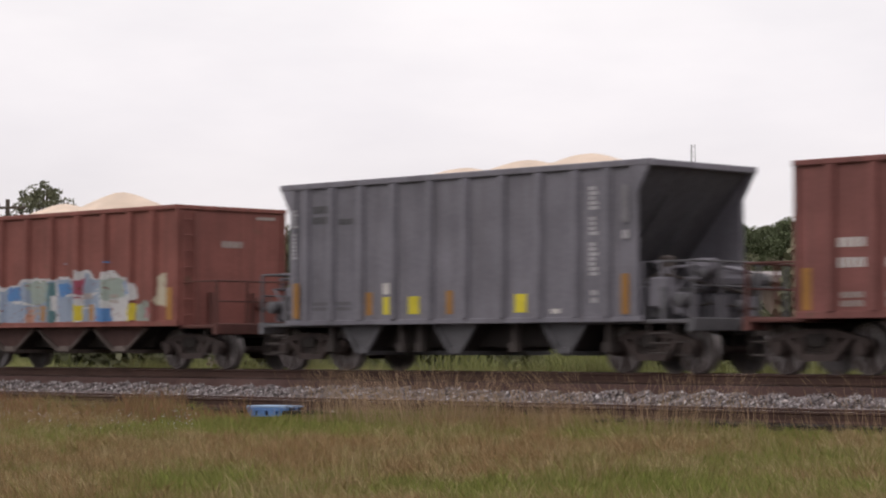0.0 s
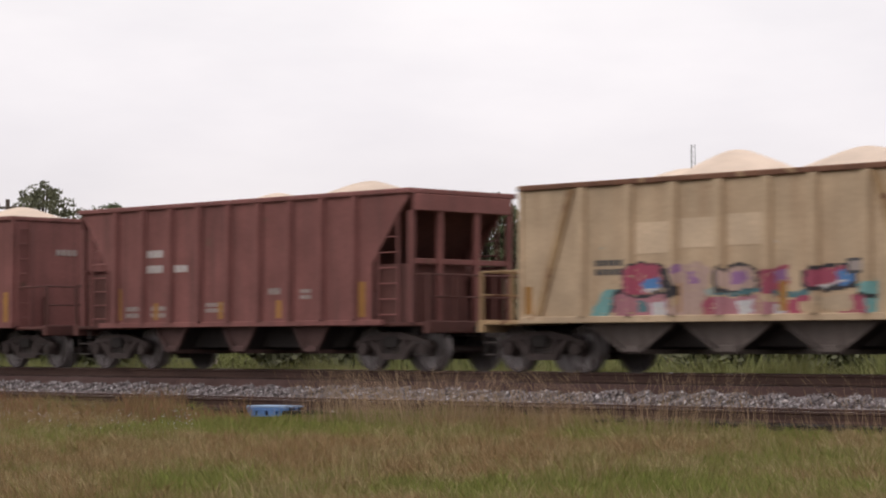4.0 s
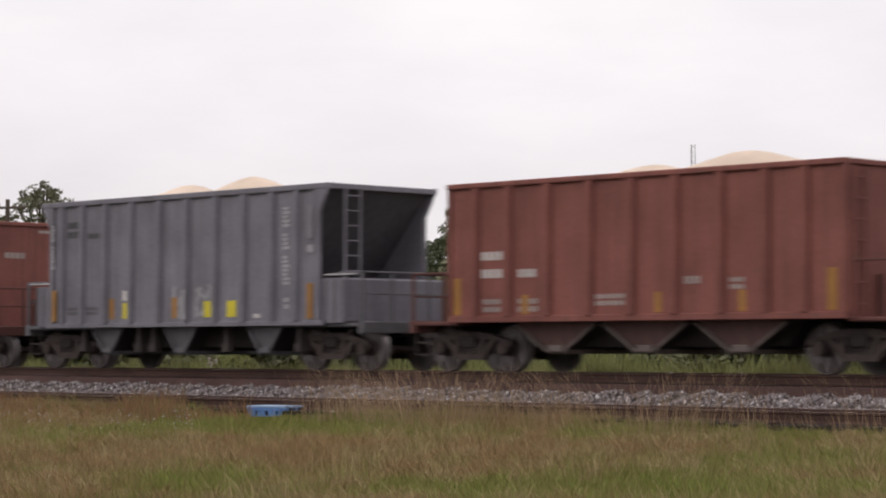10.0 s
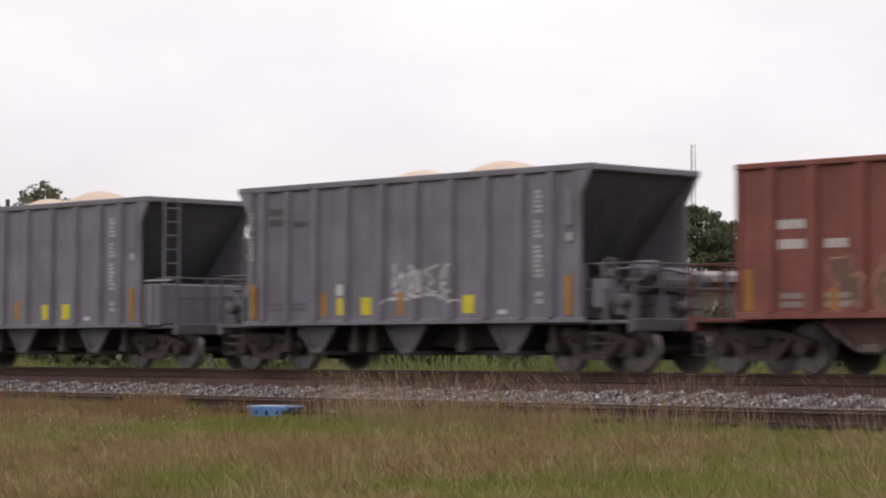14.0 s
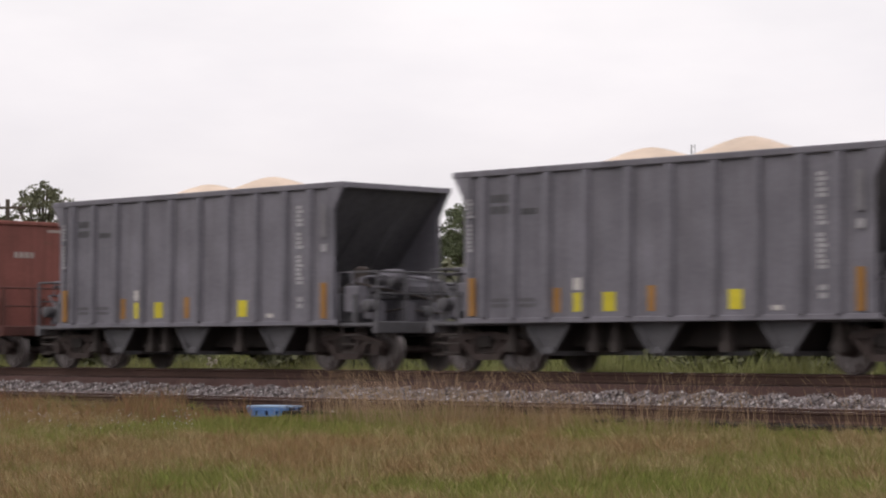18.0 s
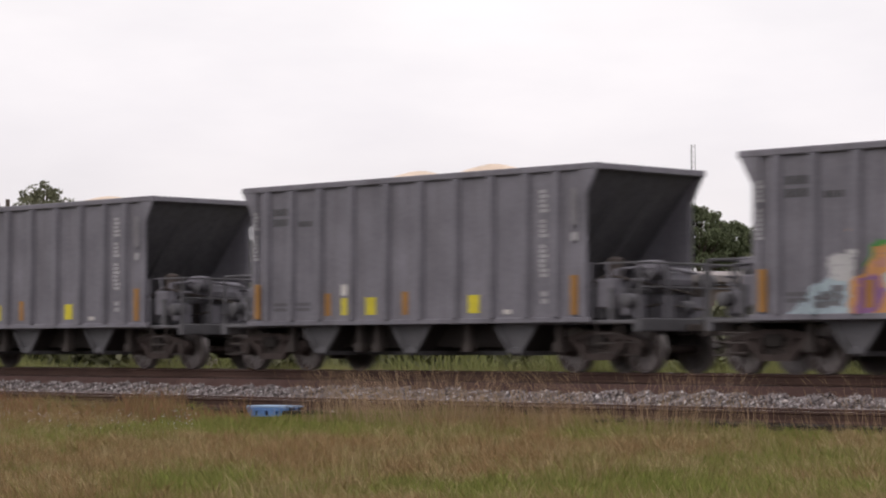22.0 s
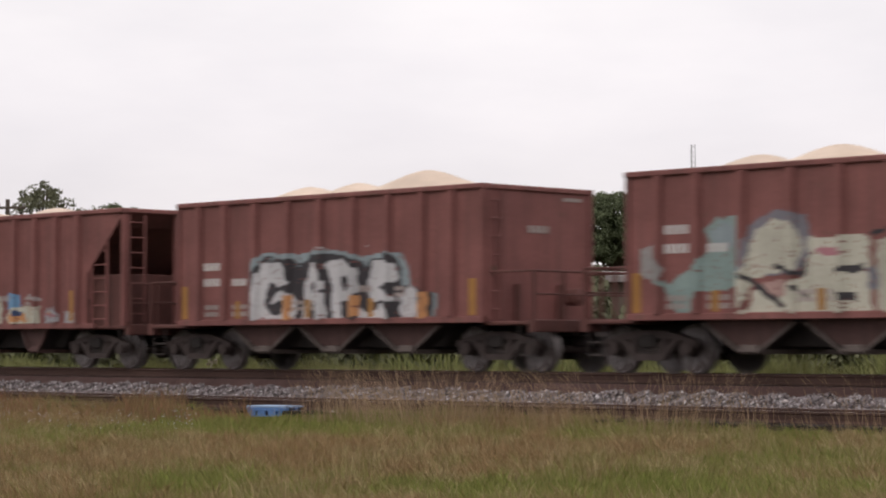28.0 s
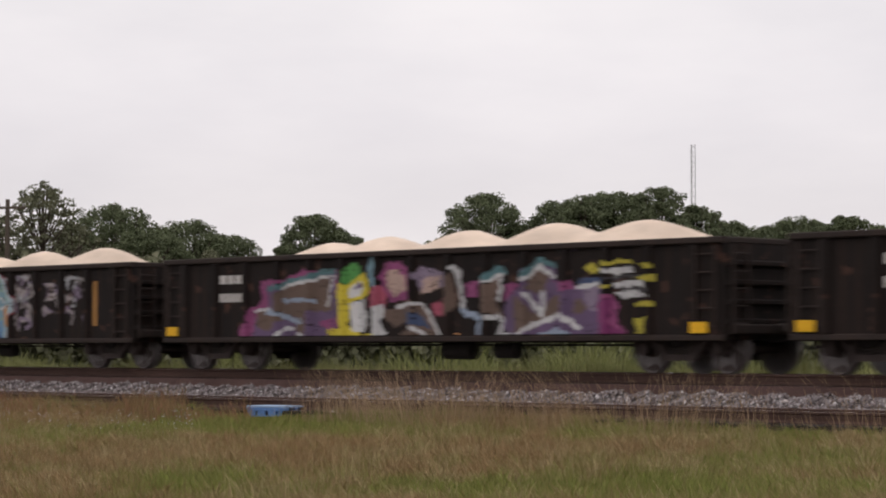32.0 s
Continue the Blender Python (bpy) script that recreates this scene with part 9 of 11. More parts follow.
    m.stroke([(-0.44, 1.31), (0.26, 1.39)], 0.04, "s_white")
    m.stroke([(0.35, 1.36), (0.64, 0.95), (0.82, 0.7)], 0.04, "s_white")
    m.stroke([(0.05, 0.87), (0.52, 0.68)], 0.04, "s_white")
    m.patch([(-0.02, 1.99), (0.29, 2.11), (0.94, 2.01), (1.0, 1.72), (0.29, 1.61)], "s_mauve")
    m.patch([(0.29, 1.86), (0.82, 1.93), (0.76, 1.65), (0.29, 1.57)], "s_peachdust")
    m.patch([(0.58, 1.36), (0.94, 1.44), (0.94, 1.11), (0.7, 1.11)], "s_crimson")
    m.patch([(0.97, 1.23), (1.0, 1.93), (1.17, 1.97), (1.29, 1.31), (1.05, 1.11)], "s_mud2")
    m.stroke([(1.14, 2.09), (1.35, 1.96), (1.46, 1.27)], 0.06, "s_white")
    m.patch([(1.55, 1.75), (1.89, 1.79), (1.86, 1.46), (1.58, 1.47)], "s_magenta")
    m.stroke([(1.46, 1.23), (1.98, 1.06), (1.86, 0.74)], 0.06, "s_dusk")
    m.patch([(1.95, 1.14), (2.03, 1.7), (2.43, 1.92), (2.6, 1.85), (2.37, 1.42), (2.6, 1.09)], "s_mud2")
    m.stroke([(1.98, 1.79), (2.51, 1.95), (2.48, 1.45)], 0.06, "s_white")
    m.stroke([(2.09, 1.86), (2.43, 2.04), (2.65, 1.93)], 0.06, "s_tealdark")
    m.patch([(2.6, 1.69), (2.98, 1.72), (2.82, 1.21), (2.65, 1.25)], "s_magenta")
    m.stroke([(2.15, 1.06), (2.6, 1.05), (2.43, 0.65), (2.98, 0.85)], 0.05, "s_white")
    m.patch([(1.23, 0.74), (1.63, 0.74), (1.46, 0.62)], "s_orange")
    m.patch([(-0.81, 0.71), (-0.44, 0.75), (-0.5, 0.62)], "s_orange")
    m.patch([(2.6, 1.21), (2.82, 1.17), (2.76, 0.85), (2.57, 0.85)], "s_purple")
    m.patch([(2.61, 1.31), (2.81, 1.57), (3.07, 1.63), (3.17, 1.85), (3.07, 2.0), (3.86, 2.09), (4.01, 1.8), (4.5, 1.68), (5.12, 1.7), (5.06, 0.68), (3.37, 0.61), (2.66, 0.8)], "s_purple")
    m.patch([(2.86, 0.98), (2.86, 1.45), (3.17, 1.34), (3.42, 1.12), (3.81, 1.4), (4.06, 1.47), (4.16, 1.29), (3.81, 1.04), (3.37, 0.83), (2.91, 0.69)], "s_mud2")
    m.patch([(3.19, 1.63), (3.32, 1.96), (3.67, 1.98), (3.81, 1.87), (3.71, 1.55), (3.37, 1.56)], "s_mud2")
    m.stroke([(3.12, 1.81), (3.52, 2.02), (3.91, 1.83)], 0.05, "s_white")
    m.stroke([(3.12, 1.89), (3.52, 2.15), (3.89, 2.05)], 0.06, "s_tealdark")
    m.stroke([(3.17, 1.52), (3.61, 1.12), (3.62, 1.52)], 0.06, "s_white")
    m.stroke([(2.91, 0.72), (3.56, 0.97), (4.06, 1.11), (4.59, 0.82)], 0.05, "s_white")
    m.patch([(3.91, 1.76), (4.35, 1.77), (4.45, 1.61), (4.16, 1.54)], "s_magenta")
    m.patch([(4.4, 1.15), (4.49, 1.39), (4.64, 1.43), (4.78, 1.25), (4.54, 1.11)], "s_mud2")
    m.patch([(4.64, 1.6), (5.07, 1.67), (5.02, 1.17), (4.83, 1.18)], "s_mauve")
    m.stroke([(4.54, 1.64), (5.02, 1.65)], 0.05, "s_white")
    m.stroke([(4.59, 1.73), (5.07, 1.74)], 0.05, "s_navy")
    m.patch([(5.06, 0.79), (5.07, 1.46), (5.35, 1.49), (5.58, 1.27), (5.53, 0.92), (5.9, 0.68), (5.11, 0.66)], "s_magenta")
    m.patch([(5.11, 0.86), (5.14, 1.38), (5.35, 1.38), (5.42, 1.1), (5.3, 0.92), (5.77, 0.69), (5.14, 0.68)], "s_plum")
    m.patch([(3.71, 0.61), (4.01, 0.76), (4.2, 0.63)], "s_crimson")
    m.stroke([(3.42, 0.65), (4.01, 0.83), (4.4, 0.65)], 0.06, "s_dusk")
    m.patch([(4.71, 1.96), (4.93, 2.09), (5.12, 1.95), (4.93, 1.85)], "s_yellow2")
    m.patch([(5.16, 2.11), (5.86, 2.1), (6.0, 2.03), (5.21, 2.03)], "s_yellow2")
    m.patch([(6.05, 2.03), (6.37, 2.09), (6.41, 1.95), (6.18, 1.96)], "s_yellow2")
    m.patch([(5.91, 1.79), (6.41, 1.85), (6.46, 1.71), (6.05, 1.72)], "s_yellow2")
    m.patch([(5.95, 1.3), (6.41, 1.33), (6.41, 1.23), (6.0, 1.23)], "s_yellow2")
    m.patch([(5.12, 1.7), (5.35, 1.66), (5.3, 1.59), (5.12, 1.61)], "s_yellow2")
    m.patch([(5.95, 1.02), (6.27, 1.04), (6.22, 0.74), (6.0, 0.78)], "s_yellow2")
    m.patch([(5.21, 1.98), (5.86, 1.96), (5.91, 1.86), (5.54, 1.83), (5.21, 1.91)], "s_white")
    m.patch([(5.4, 1.71), (6.18, 1.71), (6.23, 1.59), (5.49, 1.61)], "s_white")
    m.patch([(5.44, 1.52), (5.95, 1.55), (6.36, 1.42), (5.68, 1.39)], "s_white")
    m.stroke([(5.3, 1.79), (6.05, 1.79)], 0.03, "s_black")
    m.stroke([(5.58, 1.57), (6.32, 1.54)], 0.03, "s_black")
    m.put(cars[44][0], "purple, pink and brown spray-painted letters with a yellow figure")
    m = mural(45, -6.0, 5.0, 0.74, 2.3)
    m.wild(8, -5.6, 4.6, 0.9, 2.2, 0.12, "s_white", "s_mist", "s_silver", 43)
    m.scribble(24, -5.5, 4.5, 0.9, 2.1, ["s_black", "s_white", "s_mist"], 0.03, 17)
    m.put(cars[45][0], "white and grey spray-painted letters")


paint_murals()


# ---- vegetation ----
M["leaf_dark"] = islands("pine_needles", [(0.085, 0.105, 0.055), (0.11, 0.132, 0.068), (0.095, 0.115, 0.06), (0.135, 0.155, 0.088)], 0.8)
M["leaf_olive"] = islands("oak_leaves", [(0.12, 0.125, 0.075), (0.15, 0.155, 0.092), (0.13, 0.135, 0.082), (0.17, 0.17, 0.112)], 0.8)
M["leaf_bush"] = islands("weed_leaves", [(0.17, 0.19, 0.062), (0.22, 0.235, 0.085), (0.19, 0.205, 0.07), (0.26, 0.26, 0.11)], 0.75)
M["bark"] = paint("grey_brown_bark", (0.1, 0.08, 0.065), (0.05, 0.04, 0.035), 0.9, fine=12.0, bump=0.8)
M["blade_green"] = islands("green_grass_blades", [(0.083, 0.089, 0.021), (0.200, 0.204, 0.053), (0.218, 0.214, 0.070), (0.164, 0.172, 0.043)], 0.8)
M["blade_lush"] = islands("lush_grass_blades", [(0.108, 0.131, 0.023), (0.202, 0.236, 0.047), (0.178, 0.199, 0.045), (0.173, 0.208, 0.037)], 0.75)
M["blade_straw"] = islands("dry_grass_blades", [(0.159, 0.119, 0.057), (0.355, 0.273, 0.137), (0.199, 0.150, 0.073), (0.559, 0.452, 0.250)], 0.85)
M["blade_russet"] = islands("russet_seed_stalks", [(0.128, 0.078, 0.036), (0.297, 0.189, 0.090), (0.169, 0.104, 0.050), (0.433, 0.292, 0.152)], 0.85)
M["blade_stalk"] = islands("wispy_stalks", [(0.3, 0.2, 0.12), (0.37, 0.26, 0.16), (0.26, 0.17, 0.1), (0.44, 0.33, 0.22)], 0.85)
M["blade_bank"] = islands("yellow_green_bank_grass", [(0.25, 0.26, 0.1), (0.32, 0.32, 0.13), (0.28, 0.29, 0.11), (0.4, 0.37, 0.18)], 0.8)


def leaf_quads(centres, size, rs):
    """One small tilted leaf cluster at each centre."""
    n = len(centres)
    a = rs.normal(size=(n, 3))
    a /= np.linalg.norm(a, axis=1, keepdims=True)
    b = np.cross(a, rs.normal(size=(n, 3)))
    b /= np.linalg.norm(b, axis=1, keepdims=True)
    s = size * rs.uniform(0.6, 1.4, (n, 1))
    a, b = a * s, b * s * 0.7
    v = np.stack([centres - a - b * 0.3, centres + b - a * 0.1, centres + a + b * 0.2, centres - b + a * 0.15], 1).reshape(-1, 3)
    return v, np.arange(4 * n).reshape(n, 4)


def tree(x, y, h, cw, seed, mat, kind="pine", base=-1.1, leaf=0.086):
    """Tapered trunk with limbs, each limb carrying clumps of leaves; uneven outline with gaps."""
    rng, rs = random.Random(seed), np.random.RandomState(seed)
    root = new("tree")
    root.location = (x, y, base)
    bm = bm_new()
    bend = rng.uniform(-0.4, 0.4)
    rings = 7
    pts = [(bend * math.sin(3 * k / rings) * 0.6, bend * 0.3 * math.sin(2 * k / rings), h * 0.88 * k / rings) for k in range(rings + 1)]
    for k in range(rings):
        tube(bm, [pts[k], pts[k + 1]], 0.2 * h / 12 * (1 - 0.8 * k / rings), 7)
    depth = {"pine": 0.46, "oak": 0.75, "low": 0.95}[kind] * h
    cw *= {"pine": 1.42, "oak": 1.42, "low": 1.0}[kind]
    h *= {"pine": 1.03, "oak": 1.0, "low": 1.0}[kind]
    count = {"pine": 150, "oak": 150, "low": 75}[kind]
    zc = h - depth * (0.62 if kind == "pine" else 0.5)
    clumps = []
    skew = rng.uniform(0, 6.28)
    for k in range(count):
        a = rng.uniform(0, 2 * math.pi)
        v = rng.uniform(-0.45, 1.0) if kind == "pine" else rng.uniform(-0.85, 1.0)
        r = math.sqrt(max(0.0, 1 - v * v)) if v > 0 else 1 - 0.35 * v * v
        deep = rng.uniform(0.0, 1.0)
        r *= (1 - 0.45 * deep * deep if kind == "pine" else rng.uniform(0.35, 1.0)) * (1 + 0.14 * math.sin(2 * a + skew) + 0.08 * math.sin(5 * a + 2 * skew))
        rad = cw * {"pine": rng.uniform(0.07, 0.115), "oak": rng.uniform(0.04, 0.09), "low": rng.uniform(0.085, 0.145)}[kind]
        zz = zc + v * ((h - zc if kind == "pine" else depth * 0.5) - rad * 0.55) * (1 - 0.12 * deep) + rng.uniform(-0.05, 0.0) * h * (kind != "pine")
        clumps.append((Vector((math.cos(a) * r * (cw / 2 - rad * 0.5), math.sin(a) * r * (cw / 2 - rad * 0.5), zz)), rad))
    for c, rad in clumps[::2 if kind == "oak" else 3]:
        f = min(0.85, max(0.2, (c.z - 0.25 * c.xy.length) / (h * 0.88) - 0.05))
        start = Vector(pts[int(f * rings)])
        mid = (start + c) / 2 + Vector((0, 0, -0.06 * c.xy.length))
        tube(bm, [start, mid, c], 0.028 * h / 12 + 0.02, 5)
    part("trunk", bm, M["bark"], root, "bare grey-brown trunk with limbs")
    cs = []
    n = {"pine": 120, "oak": 60, "low": 130}[kind]
    for c, r in clumps:
        p = rs.normal(size=(n, 3))
        p *= (rs.uniform(0.15, 1, (n, 1)) ** 0.45) / np.linalg.norm(p, axis=1, keepdims=True)
        cs.append(np.array(c) + p * (r, r, r * (0.66 if kind == "pine" else 0.6)))
    cs = np.concatenate(cs)
    v, q = leaf_quads(cs, leaf * (h / 12) ** 0.5, rs)
    part("crown", raw_mesh("crown", v, q, mat), None, root, "crown of leaf clumps with gaps")
    return root


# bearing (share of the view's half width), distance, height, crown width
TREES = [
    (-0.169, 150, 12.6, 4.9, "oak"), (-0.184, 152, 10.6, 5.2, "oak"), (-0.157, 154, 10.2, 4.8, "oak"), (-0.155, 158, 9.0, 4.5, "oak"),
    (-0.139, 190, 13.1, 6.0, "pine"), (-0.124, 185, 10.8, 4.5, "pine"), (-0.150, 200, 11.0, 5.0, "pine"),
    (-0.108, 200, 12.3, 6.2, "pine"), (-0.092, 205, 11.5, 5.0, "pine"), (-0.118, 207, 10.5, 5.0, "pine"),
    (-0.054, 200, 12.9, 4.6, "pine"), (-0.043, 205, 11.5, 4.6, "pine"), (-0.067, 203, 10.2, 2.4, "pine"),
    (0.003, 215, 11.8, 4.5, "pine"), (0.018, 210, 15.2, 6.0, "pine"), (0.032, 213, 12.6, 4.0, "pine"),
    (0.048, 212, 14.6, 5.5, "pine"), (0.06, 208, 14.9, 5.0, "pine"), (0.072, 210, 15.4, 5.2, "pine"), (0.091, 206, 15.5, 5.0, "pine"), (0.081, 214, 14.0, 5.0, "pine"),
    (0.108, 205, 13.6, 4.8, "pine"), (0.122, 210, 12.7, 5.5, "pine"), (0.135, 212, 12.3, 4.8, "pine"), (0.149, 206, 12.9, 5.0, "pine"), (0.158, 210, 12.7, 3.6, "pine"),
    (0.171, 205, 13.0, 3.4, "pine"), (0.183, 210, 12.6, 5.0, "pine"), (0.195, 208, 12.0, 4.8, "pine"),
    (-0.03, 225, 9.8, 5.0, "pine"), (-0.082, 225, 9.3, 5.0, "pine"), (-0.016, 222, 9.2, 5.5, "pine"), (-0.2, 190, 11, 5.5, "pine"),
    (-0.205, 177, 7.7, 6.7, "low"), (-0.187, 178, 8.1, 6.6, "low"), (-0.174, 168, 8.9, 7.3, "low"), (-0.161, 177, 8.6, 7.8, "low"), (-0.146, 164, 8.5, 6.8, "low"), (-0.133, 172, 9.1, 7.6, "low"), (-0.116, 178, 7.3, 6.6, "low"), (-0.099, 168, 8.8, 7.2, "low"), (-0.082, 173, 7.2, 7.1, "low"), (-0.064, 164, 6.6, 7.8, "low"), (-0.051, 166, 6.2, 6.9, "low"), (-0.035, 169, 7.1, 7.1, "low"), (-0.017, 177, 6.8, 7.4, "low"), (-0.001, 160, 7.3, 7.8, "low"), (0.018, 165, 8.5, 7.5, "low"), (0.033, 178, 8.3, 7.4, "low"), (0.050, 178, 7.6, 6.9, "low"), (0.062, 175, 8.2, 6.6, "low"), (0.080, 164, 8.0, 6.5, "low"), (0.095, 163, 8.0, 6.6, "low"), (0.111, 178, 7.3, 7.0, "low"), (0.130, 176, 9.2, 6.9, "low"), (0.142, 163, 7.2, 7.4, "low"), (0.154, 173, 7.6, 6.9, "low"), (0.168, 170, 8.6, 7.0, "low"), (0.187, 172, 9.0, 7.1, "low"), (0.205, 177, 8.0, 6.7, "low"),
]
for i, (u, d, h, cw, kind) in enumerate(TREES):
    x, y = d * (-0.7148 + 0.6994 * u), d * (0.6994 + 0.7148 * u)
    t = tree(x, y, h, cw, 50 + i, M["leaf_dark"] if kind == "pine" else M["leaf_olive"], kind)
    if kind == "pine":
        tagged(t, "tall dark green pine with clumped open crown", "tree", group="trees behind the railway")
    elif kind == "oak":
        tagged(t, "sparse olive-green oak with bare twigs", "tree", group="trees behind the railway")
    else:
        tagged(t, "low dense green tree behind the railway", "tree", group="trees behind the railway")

rs = np.random.RandomState(21)


def far_woods():
    """Unbroken low woods along the horizon, behind the single trees."""
    n = 26000
    x = rs.uniform(-420, 120, n)
    y = 330 + 0.25 * (x + 150) + rs.uniform(-6, 6, n)
    crest = 6.2 + 1.6 * np.sin(x * 0.11) + 1.1 * np.sin(x * 0.31 + 1) + 0.7 * np.sin(x * 0.83 + 2)
    z = -1.1 + crest * rs.uniform(0, 1, n) ** 0.6
    return leaf_quads(np.stack([x, y, z], 1), 0.55, rs)


v, q = far_woods()
tagged(new("far_woods", raw_mesh("far_woods", v, q, M["leaf_dark"])), "low dark woods along the horizon", "woods", kind="stuff")


def hedge():
    """A thick green hedge of bushes in front of the trees."""
    n = 95000
    t = rs.uniform(-0.23, 0.23, n)
    d = rs.uniform(127, 134, n) + 4 * np.sin(t * 60)
    x, y = d * (-0.7148 + 0.6994 * t), d * (0.6994 + 0.7148 * t)
    crest = 3.9 + 0.7 * np.sin(t * 90) + 0.5 * np.sin(t * 210 + 1) + 0.3 * np.sin(t * 470 + 2)
    z = -1.1 + crest * rs.uniform(0, 1, n) ** 0.75
    d2 = rs.uniform(94, 99, n)
    near = rs.uniform(0, 1, n) < 0.45
    x = np.where(near, d2 * (-0.7148 + 0.6994 * t), x)
    y = np.where(near, d2 * (0.6994 + 0.7148 * t), y)
    z = np.where(near, -1.1 + (z + 1.1) * (1.0 + 0.12 * np.sin(t * 140) + 0.1 * np.sin(t * 390 + 1)), z)
    return leaf_quads(np.stack([x, y, z], 1), 0.17, rs)


v, q = hedge()
tagged(new("hedge", raw_mesh("hedge", v, q, M["leaf_olive"])), "thick green bushes before the trees", "bushes", kind="stuff")


def blades(x, y, z, h, w, lean, rs):
    """Bent tapering blades rooted at the given places, most of them leaning one way with the wind."""
    n = len(x)
    a = rs.uniform(0, 2 * math.pi, n)
    face = rs.uniform(0, math.pi, n)
    wx, wy = np.cos(face) * w / 2, np.sin(face) * w / 2
    drift = 0.22 * np.sin(x * 1.3 + 1.7 * np.sin(y * 0.9)) - 0.1
    lx, ly = (np.cos(a) * lean + drift) * h, (np.sin(a) * lean + 0.5 * drift) * h
    P = np.zeros((n, 5, 3))
    for k, (f, g, ws) in enumerate(((0, 0, 1.0), (0.62, 0.4, 0.8))):
        for s, j in ((-1, 0), (1, 1)):
            P[:, 2 * k + j, 0] = x + lx * g + s * wx * ws
            P[:, 2 * k + j, 1] = y + ly * g + s * wy * ws
            P[:, 2 * k + j, 2] = z + h * f * (1 - 0.12 * lean * g)
    P[:, 4, 0], P[:, 4, 1], P[:, 4, 2] = x + lx, y + ly, z + h * (1 - 0.12 * lean)
    base = np.arange(n)[:, None] * 5
    q = np.concatenate([base + np.array([0, 1, 3]), base + np.array([0, 3, 2]), base + np.array([2, 3, 4])], 1).reshape(-1, 3)
    return P.reshape(-1, 3), q


def wave(x, y, s, p=0.0):
    """A smooth uneven field between about 0 and 1 over the plan."""
    return 0.5 + 0.24 * np.sin(x * 0.9 * s + 1.9 * np.sin(y * 0.7 * s + p) + p) + 0.2 * np.sin(y * 1.3 * s - x * 0.45 * s + 2 + 2 * p) + 0.12 * np.sin(x * 2.7 * s + y * 2.1 * s + p)


def earth(y):
    return np.interp(y, [14, 22, 27, 28.6, 29.4], [-1.12, -1.05, -0.95, -0.88, -0.78]) - 0.03


# green (+) and russet (-) stretches of the meadow: away from the road, along it, their reach both ways, strength
STRETCHES = [
    (45, -4.1, 6.5, 2.0, 0.85), (42, -1.6, 4.0, 1.6, 0.4), (26.5, -3.0, 2.6, 0.8, 0.5), (25.0, 2.0, 2.0, 1.1, 0.7), (25.0, -0.2, 1.4, 0.9, 0.5), (44, 2.6, 3.0, 0.8, 0.35),
    (28.5, 2.6, 2.0, 0.8, 0.22), (38, 5.0, 4.5, 1.6, 0.2), (30, 4.4, 2.5, 1.2, 0.14), (40, 2.2, 3.0, 1.0, 0.14), (24.5, 4.2, 1.4, 0.5, 0.3), (38, -6.3, 2.0, 0.9, 0.22),
    (32.5, -2.6, 4.2, 3.0, -0.24), (31, 0.8, 4.0, 1.2, -0.18), (42, 0.2, 3.0, 0.9, -0.25), (37, 6.2, 1.4, 0.5, -0.45), (44.5, -7.0, 3.0, 1.2, -0.3), (25, -4.2, 1.2, 0.4, -0.2),
]


def greenness(x, y):
    a, b = (y - x) * 0.7071, (x + y) * 0.7071
    f = 0.46 + 0.008 * b + 0.3 * (wave(x, y, 0.8) - 0.5) + 0.32 * (wave(x, y, 2.3, 1.1) - 0.5)
    for a0, b0, ra, rb, s in STRETCHES:
        f = f + s * np.exp(-((a - a0) / ra) ** 2 - ((b - b0) / rb) ** 2)
    return f


def meadow(name, n, mat, h0, h1, w, lean, keep, label, y0=13.3, y1=29.75, tuft=2.3):
    y = y0 + (y1 - y0) * rs.uniform(0, 1, n) ** 0.85
    x = -y * rs.uniform(0.66, 1.54, n)
    edge = np.interp(x, [-45, -36.5, -35.5, -33.2, -32, -27, -25, -20], [29.75, 29.6, 29.0, 29.0, 29.75, 29.7, 29.2, 28.9]) + 0.5 * (wave(x, 0 * y, 1.3, 1.0) - 0.5) + 0.16 * np.sin(x * 5.7) + 0.1 * np.sin(x * 13.1)
    ok = keep(x, y, greenness(x, y) + rs.normal(0, 0.09, n), wave(x, y, 1.6, 2.0)) & (y < edge)
    x, y = x[ok], y[ok]
    n = len(x)
    lump = 0.4 + 0.75 * wave(x, y, tuft, 0.7) ** 1.7 + 0.45 * wave(x, y, tuft * 2.7, 1.9) ** 2 + rs.normal(0, 0.12, n)
    tall = np.interp(x, [-37, -35.8, -33.5, -32, -26, -23], [1.15, 0.6, 0.65, 1.3, 1.3, 0.95])
    h = rs.uniform(h0, h1, n) * np.clip(lump, 0.25, 1.7) * np.interp(y, [14, 25, 28.0, 29.6], [1.0, 0.95, 0.9, 0.0]) + 0
    h = np.where(y > 28.0, rs.uniform(h0, h1, n) * np.clip(lump, 0.25, 1.7) * tall, h)
    v, q = blades(x, y, earth(y), h, w, lean, rs)
    tagged(new(name, raw_mesh(name, v, q, mat)), label, "grass", kind="stuff")


